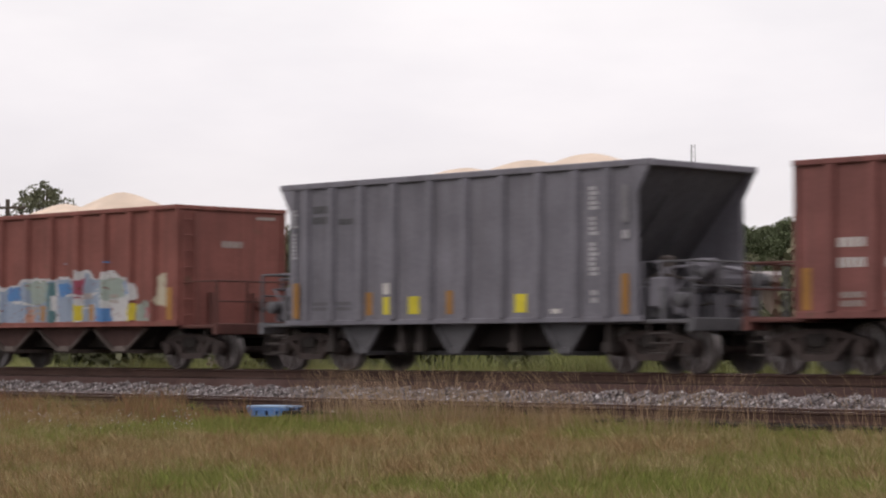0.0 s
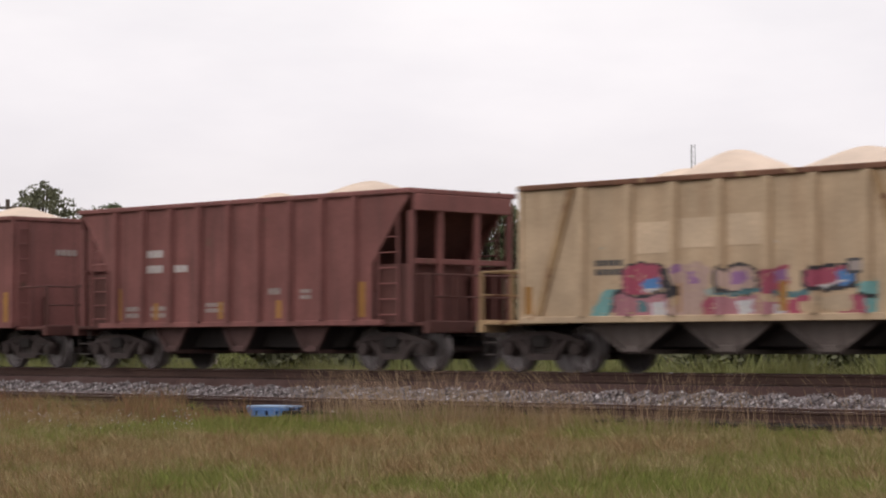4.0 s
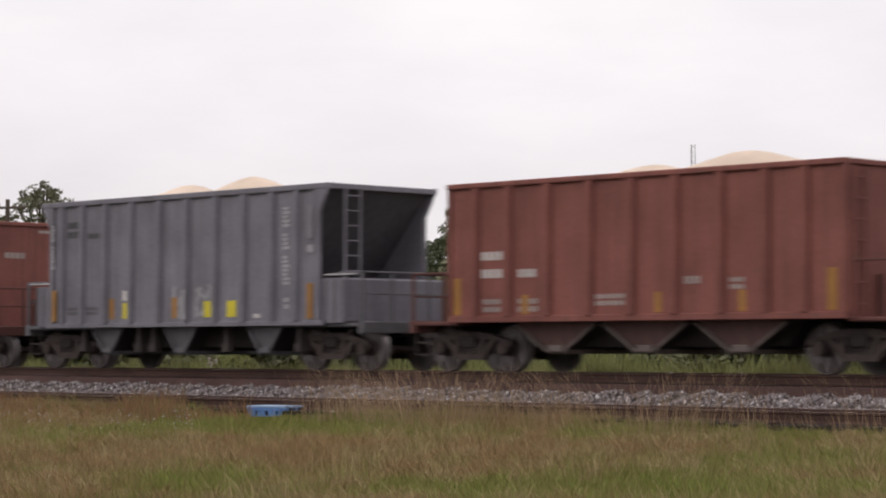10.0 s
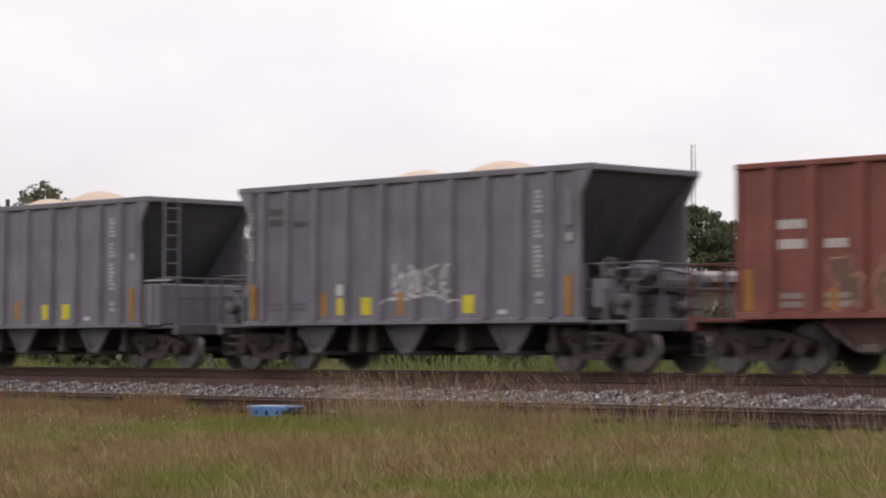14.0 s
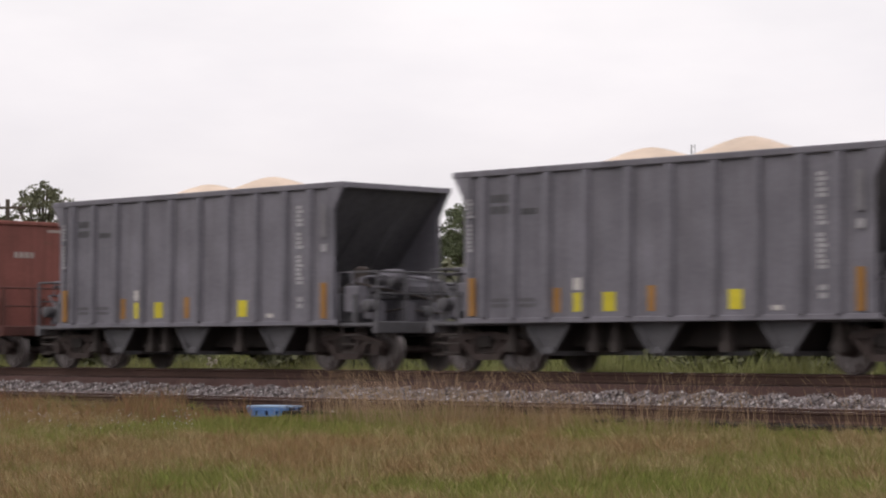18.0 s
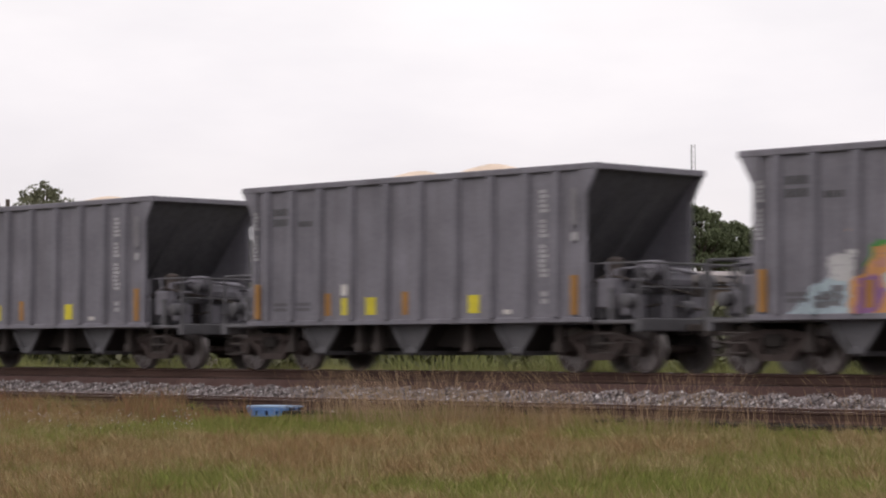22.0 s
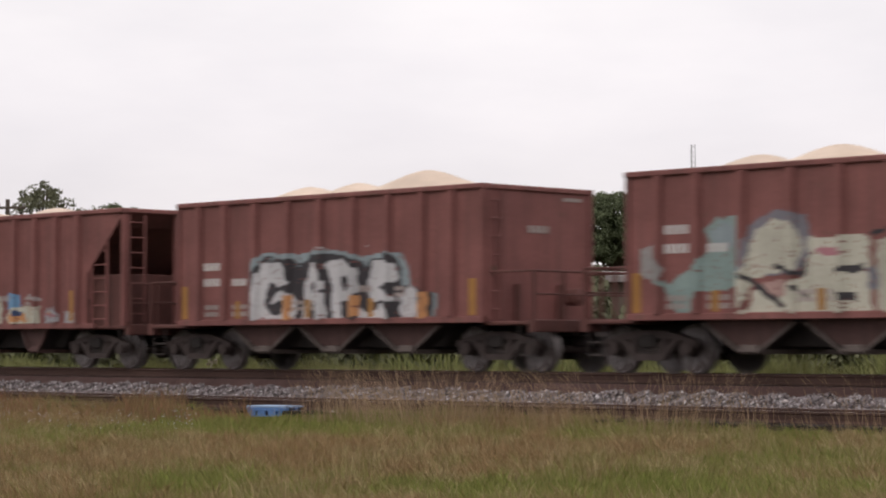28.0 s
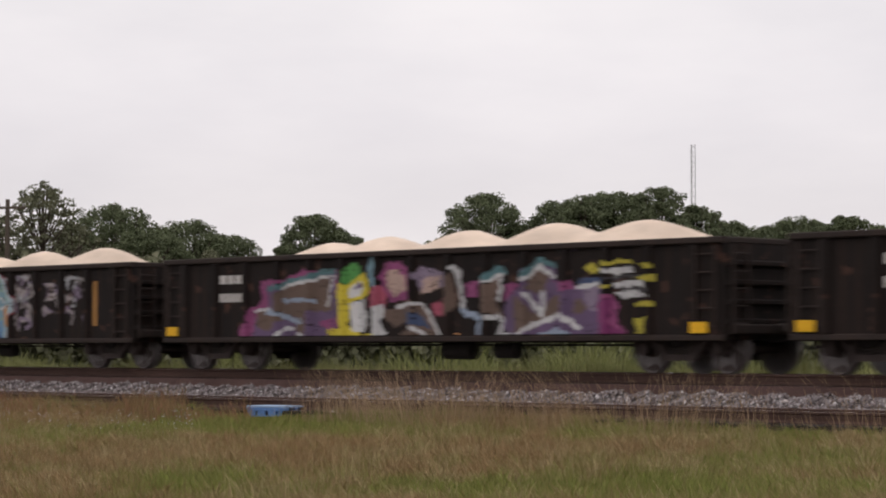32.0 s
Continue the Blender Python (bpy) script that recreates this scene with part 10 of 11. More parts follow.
# green stretches lie towards the siding and close to the road; russet seed heads fill the middle
meadow("grass", 290000, M["blade_green"], 0.1, 0.27, 0.0052, 0.42, lambda x, y, f, g: f > 0.4, "short green meadow grass")
meadow("dry_grass", 170000, M["blade_straw"], 0.1, 0.27, 0.0048, 0.45, lambda x, y, f, g: (g > 0.43 - 0.035 * (x + y)) & (f < 0.64 + 0.03 * np.clip(x + y, 0, 6)), "dry straw-coloured meadow grass")
meadow("seed_grass", 240000, M["blade_russet"], 0.11, 0.27, 0.0046, 0.38, lambda x, y, f, g: f < 0.5, "tall russet grass gone to seed", tuft=1.6)
meadow("seed_heads", 30000, M["blade_straw"], 0.2, 0.46, 0.0046, 0.5, lambda x, y, f, g: (g > 0.5) & (f < 0.66), "drooping pale seed heads of tall grass", tuft=1.1)
meadow("russet_heads", 40000, M["blade_russet"], 0.2, 0.46, 0.0034, 0.45, lambda x, y, f, g: f < 0.52, "thin russet stalks of tall grass", tuft=0.9)


def tussocks(name, count, mat, h0, h1, per, keep, label, seed):
    """Single bunches of grass whose blades fan out from one root."""
    k = np.random.RandomState(seed)
    y = 13.3 + 15.9 * k.uniform(0, 1, count) ** 0.9
    x = -y * k.uniform(0.66, 1.54, count)
    ok = keep(greenness(x, y))
    x, y = x[ok], y[ok]
    n = len(x)
    size = k.uniform(h0, h1, n)
    X, Y, H = (np.repeat(a, per) for a in (x, y, size))
    X = X + k.normal(0, 0.05, n * per) * (H / h1 + 0.3)
    Y = Y + k.normal(0, 0.05, n * per) * (H / h1 + 0.3)
    v, q = blades(X, Y, earth(Y), H * k.uniform(0.45, 1.0, n * per), 0.0058, 0.75, k)
    tagged(new(name, raw_mesh(name, v, q, mat)), label, "grass", kind="stuff")


tussocks("straw_tussocks", 1000, M["blade_straw"], 0.16, 0.36, 60, lambda f: f < 0.68, "pale bunches of dry grass", 31)
tussocks("russet_tussocks", 700, M["blade_russet"], 0.18, 0.4, 55, lambda f: f < 0.48, "russet bunches of grass gone to seed", 32)
tussocks("green_tussocks", 1100, M["blade_lush"], 0.12, 0.28, 55, lambda f: f > 0.5, "green bunches of meadow grass", 33)
meadow("clover", 90000, M["blade_lush"], 0.1, 0.26, 0.007, 0.5, lambda x, y, f, g: (f > 0.64), "lush bright green tufts", tuft=1.9)


def tall_stalks():
    """Wispy stalks in loose bunches, each with a slim seed head near its tip."""
    n = 2300
    c = rs.uniform(0, 1, n)
    bunch = np.array([-31.7, -31.1, -30.2, -29.6, -29.0, -28.2, -26.4, -23.8])[rs.randint(0, 8, n)]
    x = np.where(c < 0.72, bunch + rs.normal(0, 0.32, n), rs.uniform(-33, -20, n))
    y = rs.uniform(27.6, 29.5, n)
    z = np.full(n, -0.92)
    h = rs.uniform(0.35, 1.12, n) ** 1.15
    v1, q1 = blades(x, y, z, h, 0.0042, 0.32, np.random.RandomState(8))
    tip = v1.reshape(n, 5, 3)
    cs = (tip[:, 2] + tip[:, 3]) / 2 * 0.25 + tip[:, 4] * 0.75
    up = tip[:, 4] - (tip[:, 2] + tip[:, 3]) / 2
    up /= np.linalg.norm(up, axis=1, keepdims=True)
    side = np.cross(up, rs.normal(size=(n, 3)))
    side *= 0.0042 / np.linalg.norm(side, axis=1, keepdims=True)
    ln = up * (0.12 * h)[:, None]
    v2 = np.stack([cs - ln, cs + side, cs + ln * 1.1], 1).reshape(-1, 3)
    q2 = np.arange(3 * n).reshape(n, 3) + len(v1)
    return np.concatenate([v1, v2]), np.concatenate([q1, q2])


v, q = tall_stalks()
tagged(new("grass_stalks", raw_mesh("grass_stalks", v, q, M["blade_stalk"])), "tall dry grass stalks beside the siding", "grass", kind="stuff")


def weeds():
    """Tall green weeds on the far side of the main track, in uneven stands."""
    n = 75000
    x = rs.uniform(-85, -16, n)
    y = 37.6 + 10 * rs.uniform(0, 1, n) ** 1.2
    clump = 0.5 + 0.5 * np.sin(x * 0.9 + 1.3 * np.sin(y)) * np.sin(x * 0.37 + y * 0.5)
    top = 0.35 + 0.95 * clump * np.clip((y - 37.0) / 4, 0.15, 1.3)
    top *= np.where(x > -44, 1.2, 0.9)
    z = np.interp(y, [37.3, 38.5, 41, 60], [-0.5, -0.82, -0.95, -1.1]) - 0.03
    return blades(x, y, z, top * rs.uniform(0.55, 1.1, n), 0.03, 0.3, rs)


v, q = weeds()
tagged(new("weeds", raw_mesh("weeds", v, q, M["leaf_bush"])), "green weeds and low bushes behind the main track", "weeds", kind="stuff")


def back_grass():
    n = 130000
    x = rs.uniform(-85, -16, n)
    y = 36.9 + 7.5 * rs.uniform(0, 1, n) ** 1.4
    z = np.interp(y, [37.0, 38.5, 41, 60], [-0.45, -0.82, -0.95, -1.1])
    return blades(x, y, z, rs.uniform(0.3, 0.85, n) * (0.55 + 0.75 * wave(x, y, 1.0)), 0.011, 0.35, rs)


v, q = back_grass()
tagged(new("bank_grass", raw_mesh("bank_grass", v, q, M["blade_bank"])), "green grass on the bank behind the main track", "grass", kind="stuff")


def flowers():
    n = 230
    y = rs.uniform(23.5, 29.0, n)
    x = -y * rs.uniform(1.26, 1.54, n)
    z = earth(y) + rs.uniform(0.16, 0.32, n)
    c = np.stack([x, y, z], 1)
    return leaf_quads(np.repeat(c, 3, 0) + rs.normal(0, 0.012, (3 * n, 3)), 0.011, rs)


def dock_weeds():
    """Dark reddish weeds that crowd the siding at one end."""
    n = 9000
    y = rs.uniform(26.4, 29.4, n)
    x = -y * (1.2 + 0.36 * rs.uniform(0, 1, n) ** 0.8)
    k = wave(x, y, 1.4, 0.4) > 0.42
    x, y = x[k], y[k]
    return blades(x, y, earth(y), rs.uniform(0.14, 0.5, len(x)) * (0.5 + 1.1 * wave(x, y, 1.9, 1.0)), 0.009, 0.4, rs)


M["blade_dock"] = islands("dark_red_weeds", [(0.22, 0.11, 0.068), (0.27, 0.14, 0.08), (0.19, 0.135, 0.06), (0.2, 0.17, 0.07)], 0.85)
v, q = dock_weeds()
tagged(new("dock_weeds", raw_mesh("dock_weeds", v, q, M["blade_dock"])), "dark reddish weeds beside the siding", "weeds", kind="stuff")
M["petal"] = plain("white_petals", (0.55, 0.51, 0.47), 0.7)
v, q = flowers()
tagged(new("wildflowers", raw_mesh("wildflowers", v, q, M["petal"])), "tiny pale wildflowers among the grass", "flowers", kind="stuff")

# ---- low building beyond the weeds ----
M["wall_brown"] = paint("brown_wall", (0.2, 0.155, 0.13), (0.13, 0.1, 0.085), 0.85, dirt_amount=0.6)
M["roof_grey"] = paint("grey_sheet_roof", (0.27, 0.24, 0.235), (0.19, 0.17, 0.16), 0.7, dirt_amount=0.5)


def low_building():
    root = new("low_building")
    root.location = (-73.5, 88.5, -1.1)
    root.rotation_euler = (0, 0, radians(43))
    tagged(root, "low brown building with a grey sheet roof", "building")
    bm = bm_new()
    cbox(bm, -5.5, 5.5, 0, 5, 0, 4.8, 0.03)
    wall = part("wall", bm, M["wall_brown"], root)
    bm = bm_new()
    prism(bm, [(-0.7, 4.8), (5.7, 4.8), (5.7, 5.1), (2.5, 5.4), (-0.7, 5.1)], "x", -6.0, 6.0)
    part("roof", bm, M["roof_grey"], root)
    for x in (-5.8, -2.9, 0.0, 2.9, 5.8):
        bm = bm_new()
        cbox(bm, x - 0.08, x + 0.08, -0.62, -0.46, 0, 4.8, 0.015, "z")
        part("post", bm, M["bark"], root)


low_building()

# ---- mast and pole ----
def mast():
    root = new("radio_mast")
    root.location = (-151.3, 182.9, -1.1)
    tagged(root, "slender grey lattice radio mast", "mast")
    h, r = 22.0, 0.26
    feet = [(r * math.cos(a), r * math.sin(a)) for a in (0.9, 0.9 + 2.094, 0.9 + 4.189)]
    for fx, fy in feet:
        bm = bm_new()
        tube(bm, [(fx, fy, 0), (fx, fy, h)], 0.03, 6)
        part("leg", bm, M["mast"], root)
    for k in range(44):
        bm = bm_new()
        z = k * 0.5
        for j in range(3):
            a, b = feet[j], feet[(j + 1) % 3]
            if k % 2:
                a, b = b, a
            tube(bm, [(a[0], a[1], z), (b[0], b[1], z + 0.5)], 0.012, 4)
        part("lacing", bm, M["mast"], root)


def utility_pole():
    root = new("utility_pole")
    root.location = (-119.2, 80.3, -1.1)
    root.rotation_euler = (0, 0, radians(40))
    tagged(root, "weathered timber utility pole with a crossarm", "utility pole")
    bm = bm_new()
    lathe(bm, [(0.19, 0.0), (0.17, 4.0), (0.13, 10.5)], (0, 0, 0), "z", 10)
    part("pole", bm, M["bark"], root)
    bm = bm_new()
    cbox(bm, -1.15, 1.15, -0.2, -0.08, 9.92, 10.07, 0.02)
    part("crossarm", bm, M["bark"], root)
    for x in (-1.0, -0.45, 0.45, 1.0):
        bm = bm_new()
        lathe(bm, [(0.05, 0), (0.06, 0.05), (0.035, 0.1), (0.05, 0.14), (0.02, 0.18)], (x, -0.14, 10.07), "z", 8)
        part("insulator", bm, M["mast"], root)


M["mast"] = paint("galvanised_mast", (0.3, 0.3, 0.31), (0.2, 0.18, 0.17), 0.5, 0.5)
mast()
utility_pole()

# ---- litter by the siding ----
M["blue_plastic"] = paint("blue_plastic", (0.1, 0.2, 0.42), (0.05, 0.09, 0.2), 0.5, dirt_amount=0.4)
M["blue_lit_top"] = paint("lit_top_blue_plastic", (0.3, 0.42, 0.6), (0.2, 0.3, 0.48), 0.5, dirt_amount=0.4)
M["litter_white"] = plain("white_litter", (0.7, 0.62, 0.6), 0.6)


def blue_pallet():
    root = new("pallet")
    root.location = (-34.52, 29.35, -0.85)
    root.rotation_euler = (0, 0, radians(8))
    tagged(root, "blue plastic pallet lying beside the siding rail", "pallet")
    # deck boards paler than the rest: light on the top put into their colour
    for k in range(5):
        bm = bm_new()
        cbox(bm, -0.5, 0.5, -0.3 + k * 0.125, -0.2 + k * 0.125, 0.2, 0.235, 0.008)
        part("deck_board", bm, M["blue_lit_top"], root)
    for y in (-0.3, -0.02, 0.22):
        bm = bm_new()
        cbox(bm, -0.5, 0.5, y, y + 0.08, 0.13, 0.198, 0.008)
        cbox(bm, -0.5, 0.5, y, y + 0.08, 0.0, 0.05, 0.008)
        part("stringer", bm, M["blue_plastic"], root)
        for x in (-0.48, -0.23, 0.04, 0.29):
            bm = bm_new()
            cbox(bm, x, x + 0.2, y + 0.004, y + 0.076, 0.05, 0.13, 0.008, "z")
            part("block", bm, M["blue_plastic"], root)


blue_pallet()


def litter(x, y, z, r, seed, label):
    rng = random.Random(seed)
    bm = bm_new()
    bmesh.ops.create_icosphere(bm, subdivisions=2, radius=r)
    for v in bm.verts:
        v.co *= 1 + 0.35 * noise.noise(v.co * 9 + Vector((seed, 0, 0)))
        v.co.z *= 0.7
    ob = new("litter", solid("litter", bm, M["litter_white"]))
    ob.location = (x, y, z)
    tagged(ob, label, "litter")


litter(-33.05, 29.5, -0.72, 0.055, 3, "crumpled pale scrap caught beside the rail")
litter(-33.3, 29.2, -0.82, 0.06, 5, "crumpled white bag in the grass")
litter(-24.95, 32.6, -0.44, 0.055, 7, "bright white lump lying on the ballast")


def bush(x, y, z, r, h, label):
    """A low shrub: stems with many small leaves."""
    k = np.random.RandomState(77)
    root = new("bush")
    root.location = (x, y, z)
    bm = bm_new()
    for j in range(9):
        a = j * 0.7
        tube(bm, [(0, 0, 0), (0.4 * r * math.cos(a), 0.4 * r * math.sin(a), 0.5 * h), (0.8 * r * math.cos(a), 0.8 * r * math.sin(a), 0.9 * h)], 0.012, 5)
    part("stem", bm, M["bark"], root)
    d = k.normal(size=(5200, 3))
    d *= (k.uniform(0.1, 1, (5200, 1)) ** 0.4) / np.linalg.norm(d, axis=1, keepdims=True)
    d = d * (r, r, 0.52 * h) + (0, 0, 0.52 * h)
    lv, lq = leaf_quads(d, 0.026, k)
    part("leaves", raw_mesh("leaves", lv, lq, M["leaf_bush"]), None, root)
    tagged(root, label, "bush")
    return root


def torn_bag(x, y, z):
    """Shreds of white film hanging together, crumpled over a bush."""
    k = random.Random(12)
    vs, qs = [], []
    for j in range(9):
        cx, cz = k.uniform(-0.16, 0.16), k.uniform(-0.12, 0.1)
        w0, l0 = k.uniform(0.03, 0.06), k.uniform(0.08, 0.16)
        rows = 5
        for i in range(rows + 1):
            f = i / rows
            for e in (-1, 1):
                vs.append((cx + e * w0 * (1 - 0.5 * f) + 0.03 * math.sin(4 * f + j), -0.02 * j + 0.03 * math.sin(5 * f + 2 * j + e), cz - l0 * f))
        b0 = j * 2 * (rows + 1)
        qs += [(b0 + 2 * i, b0 + 2 * i + 1, b0 + 2 * i + 3, b0 + 2 * i + 2) for i in range(rows)]
    ob = new("litter", raw_mesh("torn_bag", vs, qs, M["litter_white"], smooth=True))
    ob.location = (x, y, z)
    tagged(ob, "torn white plastic bag caught in a low bush", "litter")


bush(-48.7, 39.9, -0.9, 0.75, 1.25, "low green bush on the bank behind the track")
torn_bag(-48.55, 39.2, 0.16)


# ---- pickup ----
M["car_paint"] = paint("dark_blue_car_paint", (0.005, 0.006, 0.036), (0.005, 0.005, 0.022), 0.15, 0.0, dirt_amount=0.3, bump=0.0, spec=0.2)
k_coat = M["car_paint"].node_tree.nodes["Principled BSDF"]
k_coat.inputs["Coat Weight"].default_value, k_coat.inputs["Coat Roughness"].default_value = 0.22, 0.04
M["rail_cap"] = paint("scuffed_rail_cap", (0.2, 0.2, 0.23), (0.13, 0.13, 0.15), 0.4)
M["glass"] = paint("tinted_glass", (0.02, 0.021, 0.022), (0.02, 0.02, 0.02), 0.06, 0.0, dirt_amount=0.1, bump=0.0, spec=0.22)
M["tail_red"] = paint("red_lamp_lens", (0.26, 0.012, 0.016), (0.2, 0.015, 0.015), 0.2, bump=0.02)
M["tail_amber"] = paint("amber_lamp_lens", (0.36, 0.08, 0.015), (0.28, 0.06, 0.015), 0.2, bump=0.02)
M["tail_white"] = paint("clear_lamp_lens", (0.22, 0.15, 0.15), (0.16, 0.1, 0.1), 0.2, bump=0.02)
M["rubber"] = paint("tyre_rubber", (0.02, 0.02, 0.02), (0.03, 0.028, 0.026), 0.9)
M["chrome"] = paint("chrome_steel", (0.6, 0.6, 0.6), (0.5, 0.5, 0.5), 0.15, 1.0, bump=0.02)
M["trim"] = paint("black_trim", (0.02, 0.02, 0.022), (0.025, 0.024, 0.024), 0.6)


def cross_loft(bm, rows, mi=0):
    """Skin over matching rows of points; ends closed."""
    rings = [[bm.verts.new(p) for p in r] for r in rows]
    n = len(rings[0])
    for a, b in zip(rings, rings[1:]):
        for k in range(n):
            bm.faces.new((a[k], a[(k + 1) % n], b[(k + 1) % n], b[k])).material_index = mi
    bm.faces.new(rings[0]).material_index = mi
    bm.faces.new(rings[-1][::-1]).material_index = mi


def pickup():
    root = new("pickup_truck")
    tagged(root, "dark blue pickup truck driving past on the road", "pickup truck")
    W = 1.84
    def section(x, z_top, z_low, tuck, crown):
        h = z_top - 0.7
        half = [(0.12, z_low), (0.03, z_low + 0.14), (0.014, 0.7), (0.003, 0.7 + 0.36 * h), (0.002, 0.7 + 0.58 * h), (0.022, 0.7 + 0.8 * h), (0.08, 0.7 + 0.94 * h), (0.17, z_top)]
        return [(x, y + tuck, z) for y, z in half] + [(x, W / 2, z_top + crown)] + [(x, W - y - tuck, z) for y, z in half[::-1]]
    bm = bm_new()
    cross_loft(bm, [section(-6.4, 0.82, 0.5, 0.2, 0.02), section(-6.34, 0.88, 0.46, 0.1, 0.03), section(-6.22, 0.94, 0.42, 0.05, 0.03), section(-5.9, 1.01, 0.4, 0.015, 0.04), section(-5.5, 1.06, 0.4, 0.0, 0.05), section(-5.1, 1.1, 0.4, 0.0, 0.05), section(-4.7, 1.13, 0.38, 0.0, 0.03), section(-3.6, 1.13, 0.38, 0.0, 0.0), section(-2.27, 1.15, 0.38, 0.0, 0.0)])
    part("body", bm, M["car_paint"], root, "glossy dark blue bodywork", smooth=True)
    for far in (False, True):
        prof = [(0.04, 0.45), (0.012, 0.7), (0.002, 0.84), (0.003, 0.97), (0.026, 1.08), (0.045, 1.16), (0.1, 1.16), (0.1, 0.45)]
        prof = [(W - y, z) for y, z in prof] if far else prof
        bm = bm_new()
        prism(bm, prof, "x", -2.25, -0.04)
        side = part("bed_side", bm, M["car_paint"], root)
        bm = bm_new()
        y0 = W - 0.11 if far else 0.015
        cbox(bm, -2.19, -0.03, y0, y0 + 0.095, 1.16, 1.195, 0.015)
        part("rail_cap", bm, M["rail_cap"], side, "scuffed pale rail cap")
        # flared lip over the rear wheel
        rows = []
        for k in range(15):
            ang = math.pi * k / 14
            dx, dz = math.cos(ang), math.sin(ang)
            o = [(0.62, 0.004), (0.6, -0.035), (0.55, -0.06), (0.49, -0.06), (0.49, 0.004)]
            rows.append([(-1.4 + r * dx, (W - y) if far else y, 0.31 + r * dz) for r, y in o])
        bm = bm_new()
        cross_loft(bm, rows)
        part("fender_flare", bm, M["car_paint"], side, smooth=True)
    bm = bm_new()
    cbox(bm, -2.25, -0.06, 0.1, W - 0.09, 0.62, 0.68, 0.01)
    part("bed_floor", bm, M["trim"], root)
    bm = bm_new()
    cbox(bm, -2.24, -2.2, 0.1, W - 0.1, 0.68, 1.2, 0.01, "y")
    part("bed_bulkhead", bm, M["car_paint"], root)
    bm = bm_new()
    cbox(bm, -0.08, -0.01, 0.12, W - 0.12, 0.62, 1.2, 0.03, "y")
    tg = part("tailgate", bm, M["car_paint"], root)
    bm = bm_new()
    cbox(bm, -0.012, 0.006, W / 2 - 0.13, W / 2 + 0.13, 1.02, 1.1, 0.01, "y")
    part("handle", bm, M["trim"], tg)
    for y in (-0.005, W - 0.115):
        bm = bm_new()
        cbox(bm, -0.2, 0.012, y, y + 0.12, 0.98, 1.15, 0.02, "z")
        lamp = part("tail_lamp", bm, M["tail_red"], root, "red tail lamp lens")
        bm = bm_new()
        cbox(bm, -0.13, 0.013, y, y + 0.12, 0.84, 0.975, 0.02, "z")
        part("lens", bm, M["tail_amber"], lamp)
        bm = bm_new()
        cbox(bm, -0.13, 0.012, y, y + 0.12, 0.74, 0.835, 0.02, "z")
        part("lens", bm, M["tail_white"], lamp)
    bm = bm_new()
    cbox(bm, -0.04, 0.16, 0.06, W - 0.06, 0.46, 0.62, 0.04, "y")
    part("bumper", bm, M["trim"], root, "dark rear bumper")
    # cab
    def cab_section(x, zr, e):
        zb, h = 1.11, zr - 1.11
        half = [(0.04 + e, 1.02), (0.04 + e, zb), (0.04 + e + 0.11 * h, zb + 0.45 * h), (0.04 + e + 0.22 * h, zb + 0.8 * h), (0.06 + e + 0.28 * h, zb + 0.91 * h), (0.12 + e + 0.3 * h, zb + 0.97 * h), (0.34 + e, zr)]
        return [(x, y, z) for y, z in half] + [(x, W / 2, zr + 0.03 * min(1, h / 0.4))] + [(x, W - y, z) for y, z in half[::-1]]
    bm = bm_new()
    cross_loft(bm, [cab_section(*k) for k in ((-4.78, 1.185, 0.05), (-4.4, 1.44, 0.02), (-4.05, 1.645, 0), (-3.8, 1.73, 0), (-3.55, 1.77, 0), (-3.2, 1.785, 0), (-2.8, 1.78, 0), (-2.5, 1.765, 0.0), (-2.38, 1.73, 0.012), (-2.32, 1.67, 0.03), (-2.285, 1.5, 0.045), (-2.2, 1.14, 0.075))])
    cab = part("cab", bm, M["car_paint"], root, smooth=True)

    def pane(name, pts, out):
        bm = bm_new()
        o = Vector(out) * 0.012
        a = [bm.verts.new(Vector(p) + o) for p in pts]
        b = [bm.verts.new(Vector(p) - o * 0.3) for p in pts]
        bm.faces.new(a), bm.faces.new(b[::-1])
        n = len(a)
        for k in range(n):
            bm.faces.new((a[k], a[(k + 1) % n], b[(k + 1) % n], b[k]))
        part(name, bm, M["glass"], cab, "dark tinted glass")

    def on_side(x, f, far):
        y = 0.04 + 0.148 * f
        return (x, W - y if far else y, 1.11 + 0.635 * f)
    for far in (False, True):
        out = (0, 1 if far else -1, 0.3)
        pane("side_window", [on_side(-4.5, 0.08, far), on_side(-3.48, 0.08, far), on_side(-3.48, 0.86, far), on_side(-3.6, 0.86, far), on_side(-3.84, 0.74, far), on_side(-4.1, 0.5, far)], out)
        pane("side_window", [on_side(-3.38, 0.08, far), on_side(-2.46, 0.08, far), on_side(-2.5, 0.6, far), on_side(-2.58, 0.84, far), on_side(-2.7, 0.87, far), on_side(-3.38, 0.87, far)], out)
    pane("rear_window", [(-2.216, 0.2, 1.22), (-2.216, W - 0.2, 1.22), (-2.302, W - 0.27, 1.59), (-2.318, W - 0.34, 1.65), (-2.318, 0.34, 1.65), (-2.302, 0.27, 1.59)], (1, 0, 0.25))
    pane("windscreen", [(-4.7, 0.17, 1.235), (-4.7, W - 0.17, 1.235), (-4.08, W - 0.3, 1.575), (-4.08, 0.3, 1.575)], (-1, 0, 1.6))
    bm = bm_new()
    cbox(bm, -2.41, -2.33, W / 2 - 0.13, W / 2 + 0.13, 1.72, 1.745, 0.008, "y")
    part("brake_light", bm, M["tail_amber"], cab, "dull orange-red high brake light")
    for y0 in (-0.2, W - 0.02):
        bm = bm_new()
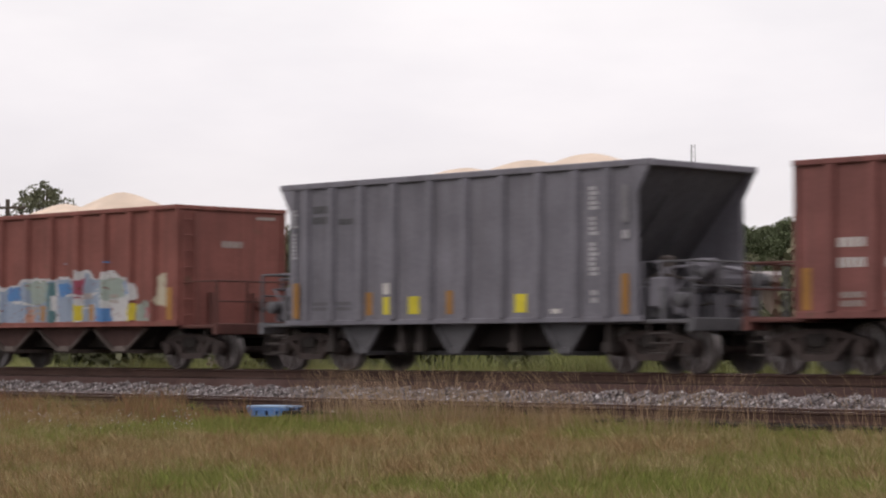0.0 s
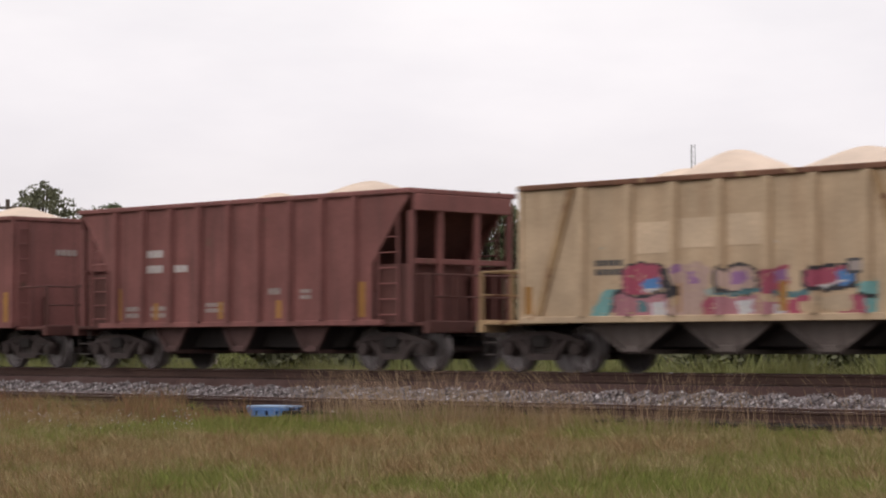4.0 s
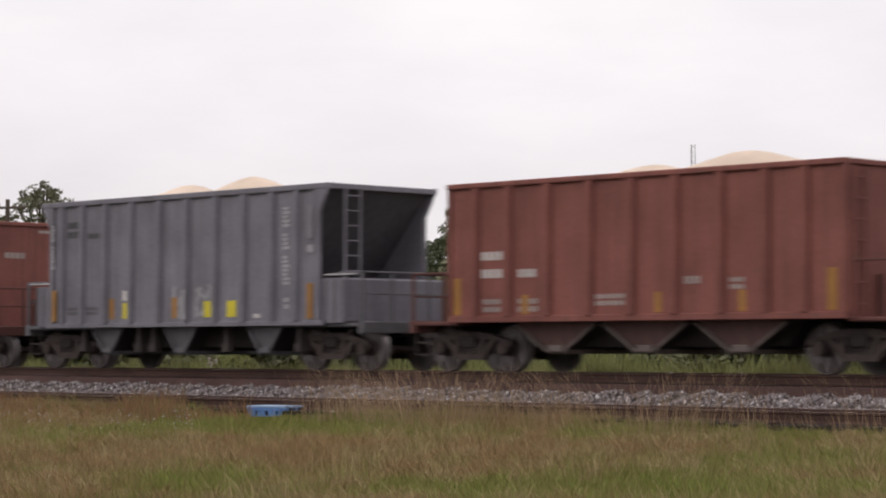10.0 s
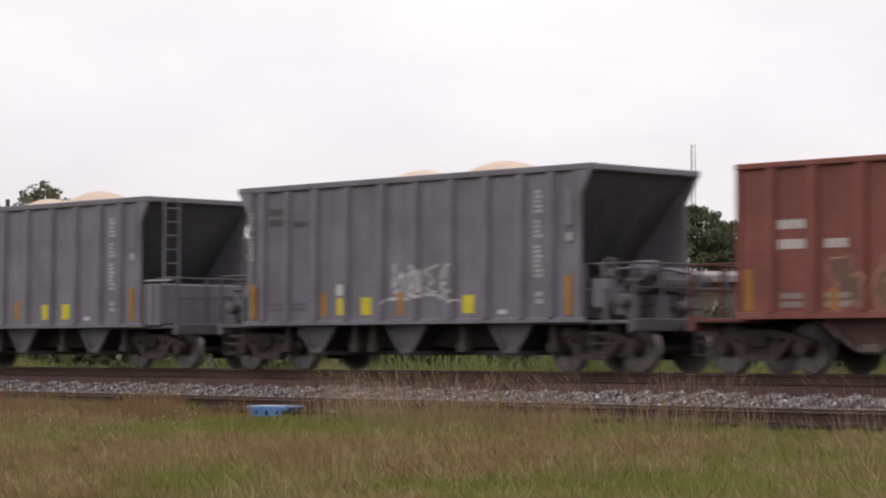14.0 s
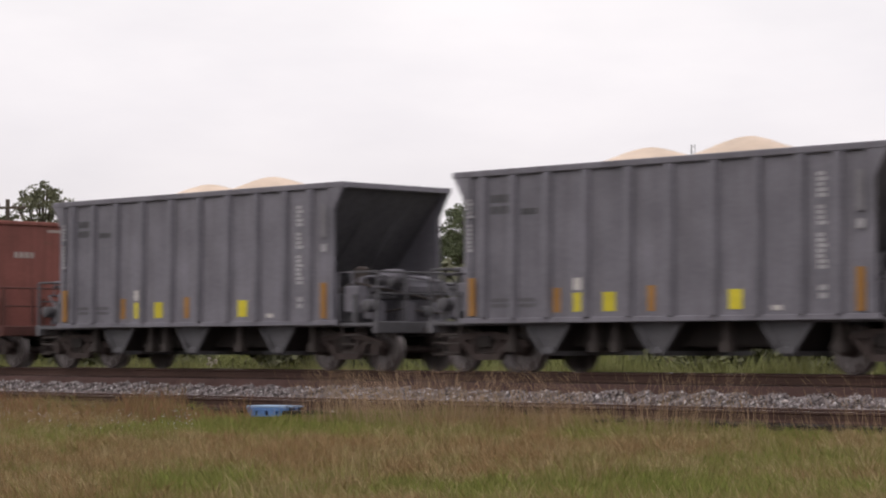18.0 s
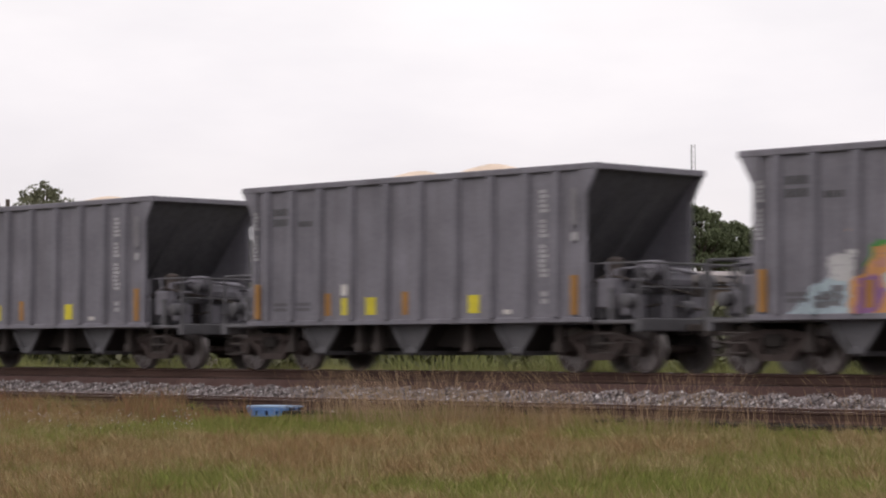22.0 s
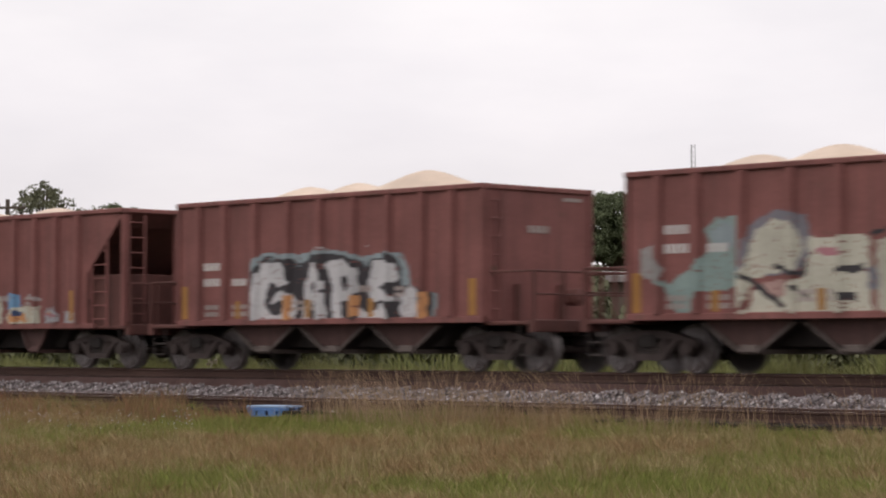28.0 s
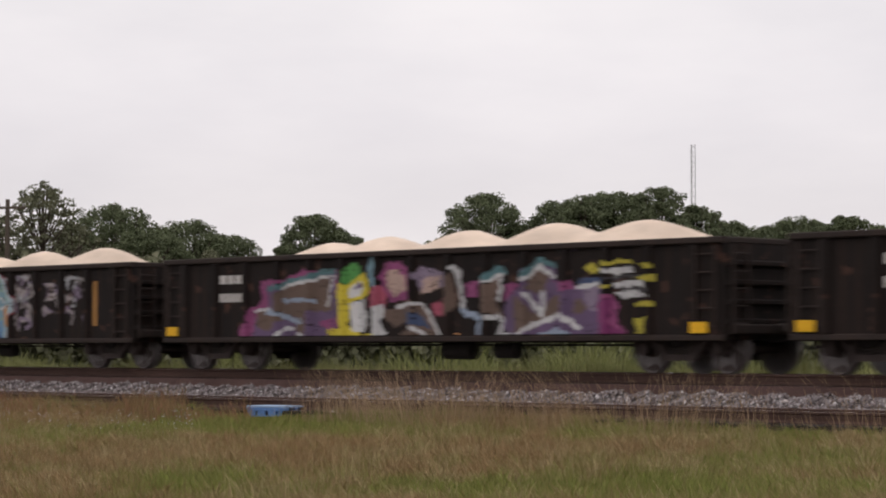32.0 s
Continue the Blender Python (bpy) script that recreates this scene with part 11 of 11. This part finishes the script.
        cbox(bm, -4.5, -4.3, y0, y0 + 0.22, 1.2, 1.4, 0.04, "y")
        part("door_mirror", bm, M["trim"], root)
    bm = bm_new()
    cbox(bm, -3.75, -3.55, -0.015, 0.02, 1.0, 1.05, 0.01)
    part("door_handle", bm, M["trim"], root)
    bm = bm_new()
    cbox(bm, -6.46, -6.3, 0.2, W - 0.2, 0.44, 0.62, 0.04, "y")
    part("front_bumper", bm, M["chrome"], root)
    for y in (0.22, W - 0.5):
        bm = bm_new()
        cbox(bm, -6.42, -6.36, y, y + 0.28, 0.68, 0.84, 0.03, "y")
        part("headlight", bm, M["tail_white"], root)
    bm = bm_new()
    cbox(bm, -6.2, -0.2, 0.3, W - 0.3, 0.36, 0.6, 0.03)
    part("chassis", bm, M["trim"], root)
    for x in (-5.35, -1.3):
        for y, s in ((0.13, -1), (W - 0.13, 1)):
            bm = bm_new()
            lathe(bm, [(0.24, -0.12), (0.36, -0.12), (0.385, -0.06), (0.385, 0.06), (0.36, 0.12), (0.24, 0.12)], (0, 0, 0), "y", 24)
            wheel = part("wheel", bm, M["rubber"], root, "black tyre", (x, y, 0.385))
            bm = bm_new()
            lathe(bm, [(0.05, s * 0.1), (0.1, s * 0.09), (0.2, s * 0.06), (0.245, s * 0.12)], (0, 0, 0), "y", 18)
            part("rim", bm, M["chrome"], wheel)
    return root


truck_car = pickup()


def motions():
    steps = [4 * k for k in range(9)]
    for (car, centre, kind), (load, _) in zip(cars, loads):
        rows = [(t, pose(centre - speed_path(t), D, 0)) for t in steps]
        walk(car, rows)
        walk(load, rows)
    # every wheelset turns alike: one keyed, the rest share its keys
    sets = [o for o in bpy.data.objects if o.name.split(".")[0] == "wheelset"]
    first = sets[0]
    turn = [(k / FPS, pose(0, 0, 0, 0, -math.degrees(speed_path(k / FPS) / 0.457) % 360.0, 0)) for k in range(32 * FPS + 1)]
    walk(first, turn)
    keyed = first.animation_data
    for o in sets[1:]:
        o.rotation_mode = "QUATERNION"
        o.animation_data_create()
        o.animation_data.action = keyed.action
        o.animation_data.action_slot = keyed.action_slot
    walk(truck_car, [(t, pose(-7.42 - 23.5 * (t - 30.1), 8.0, -1.01)) for t in (0, 8, 16, 24, 32)])


motions()
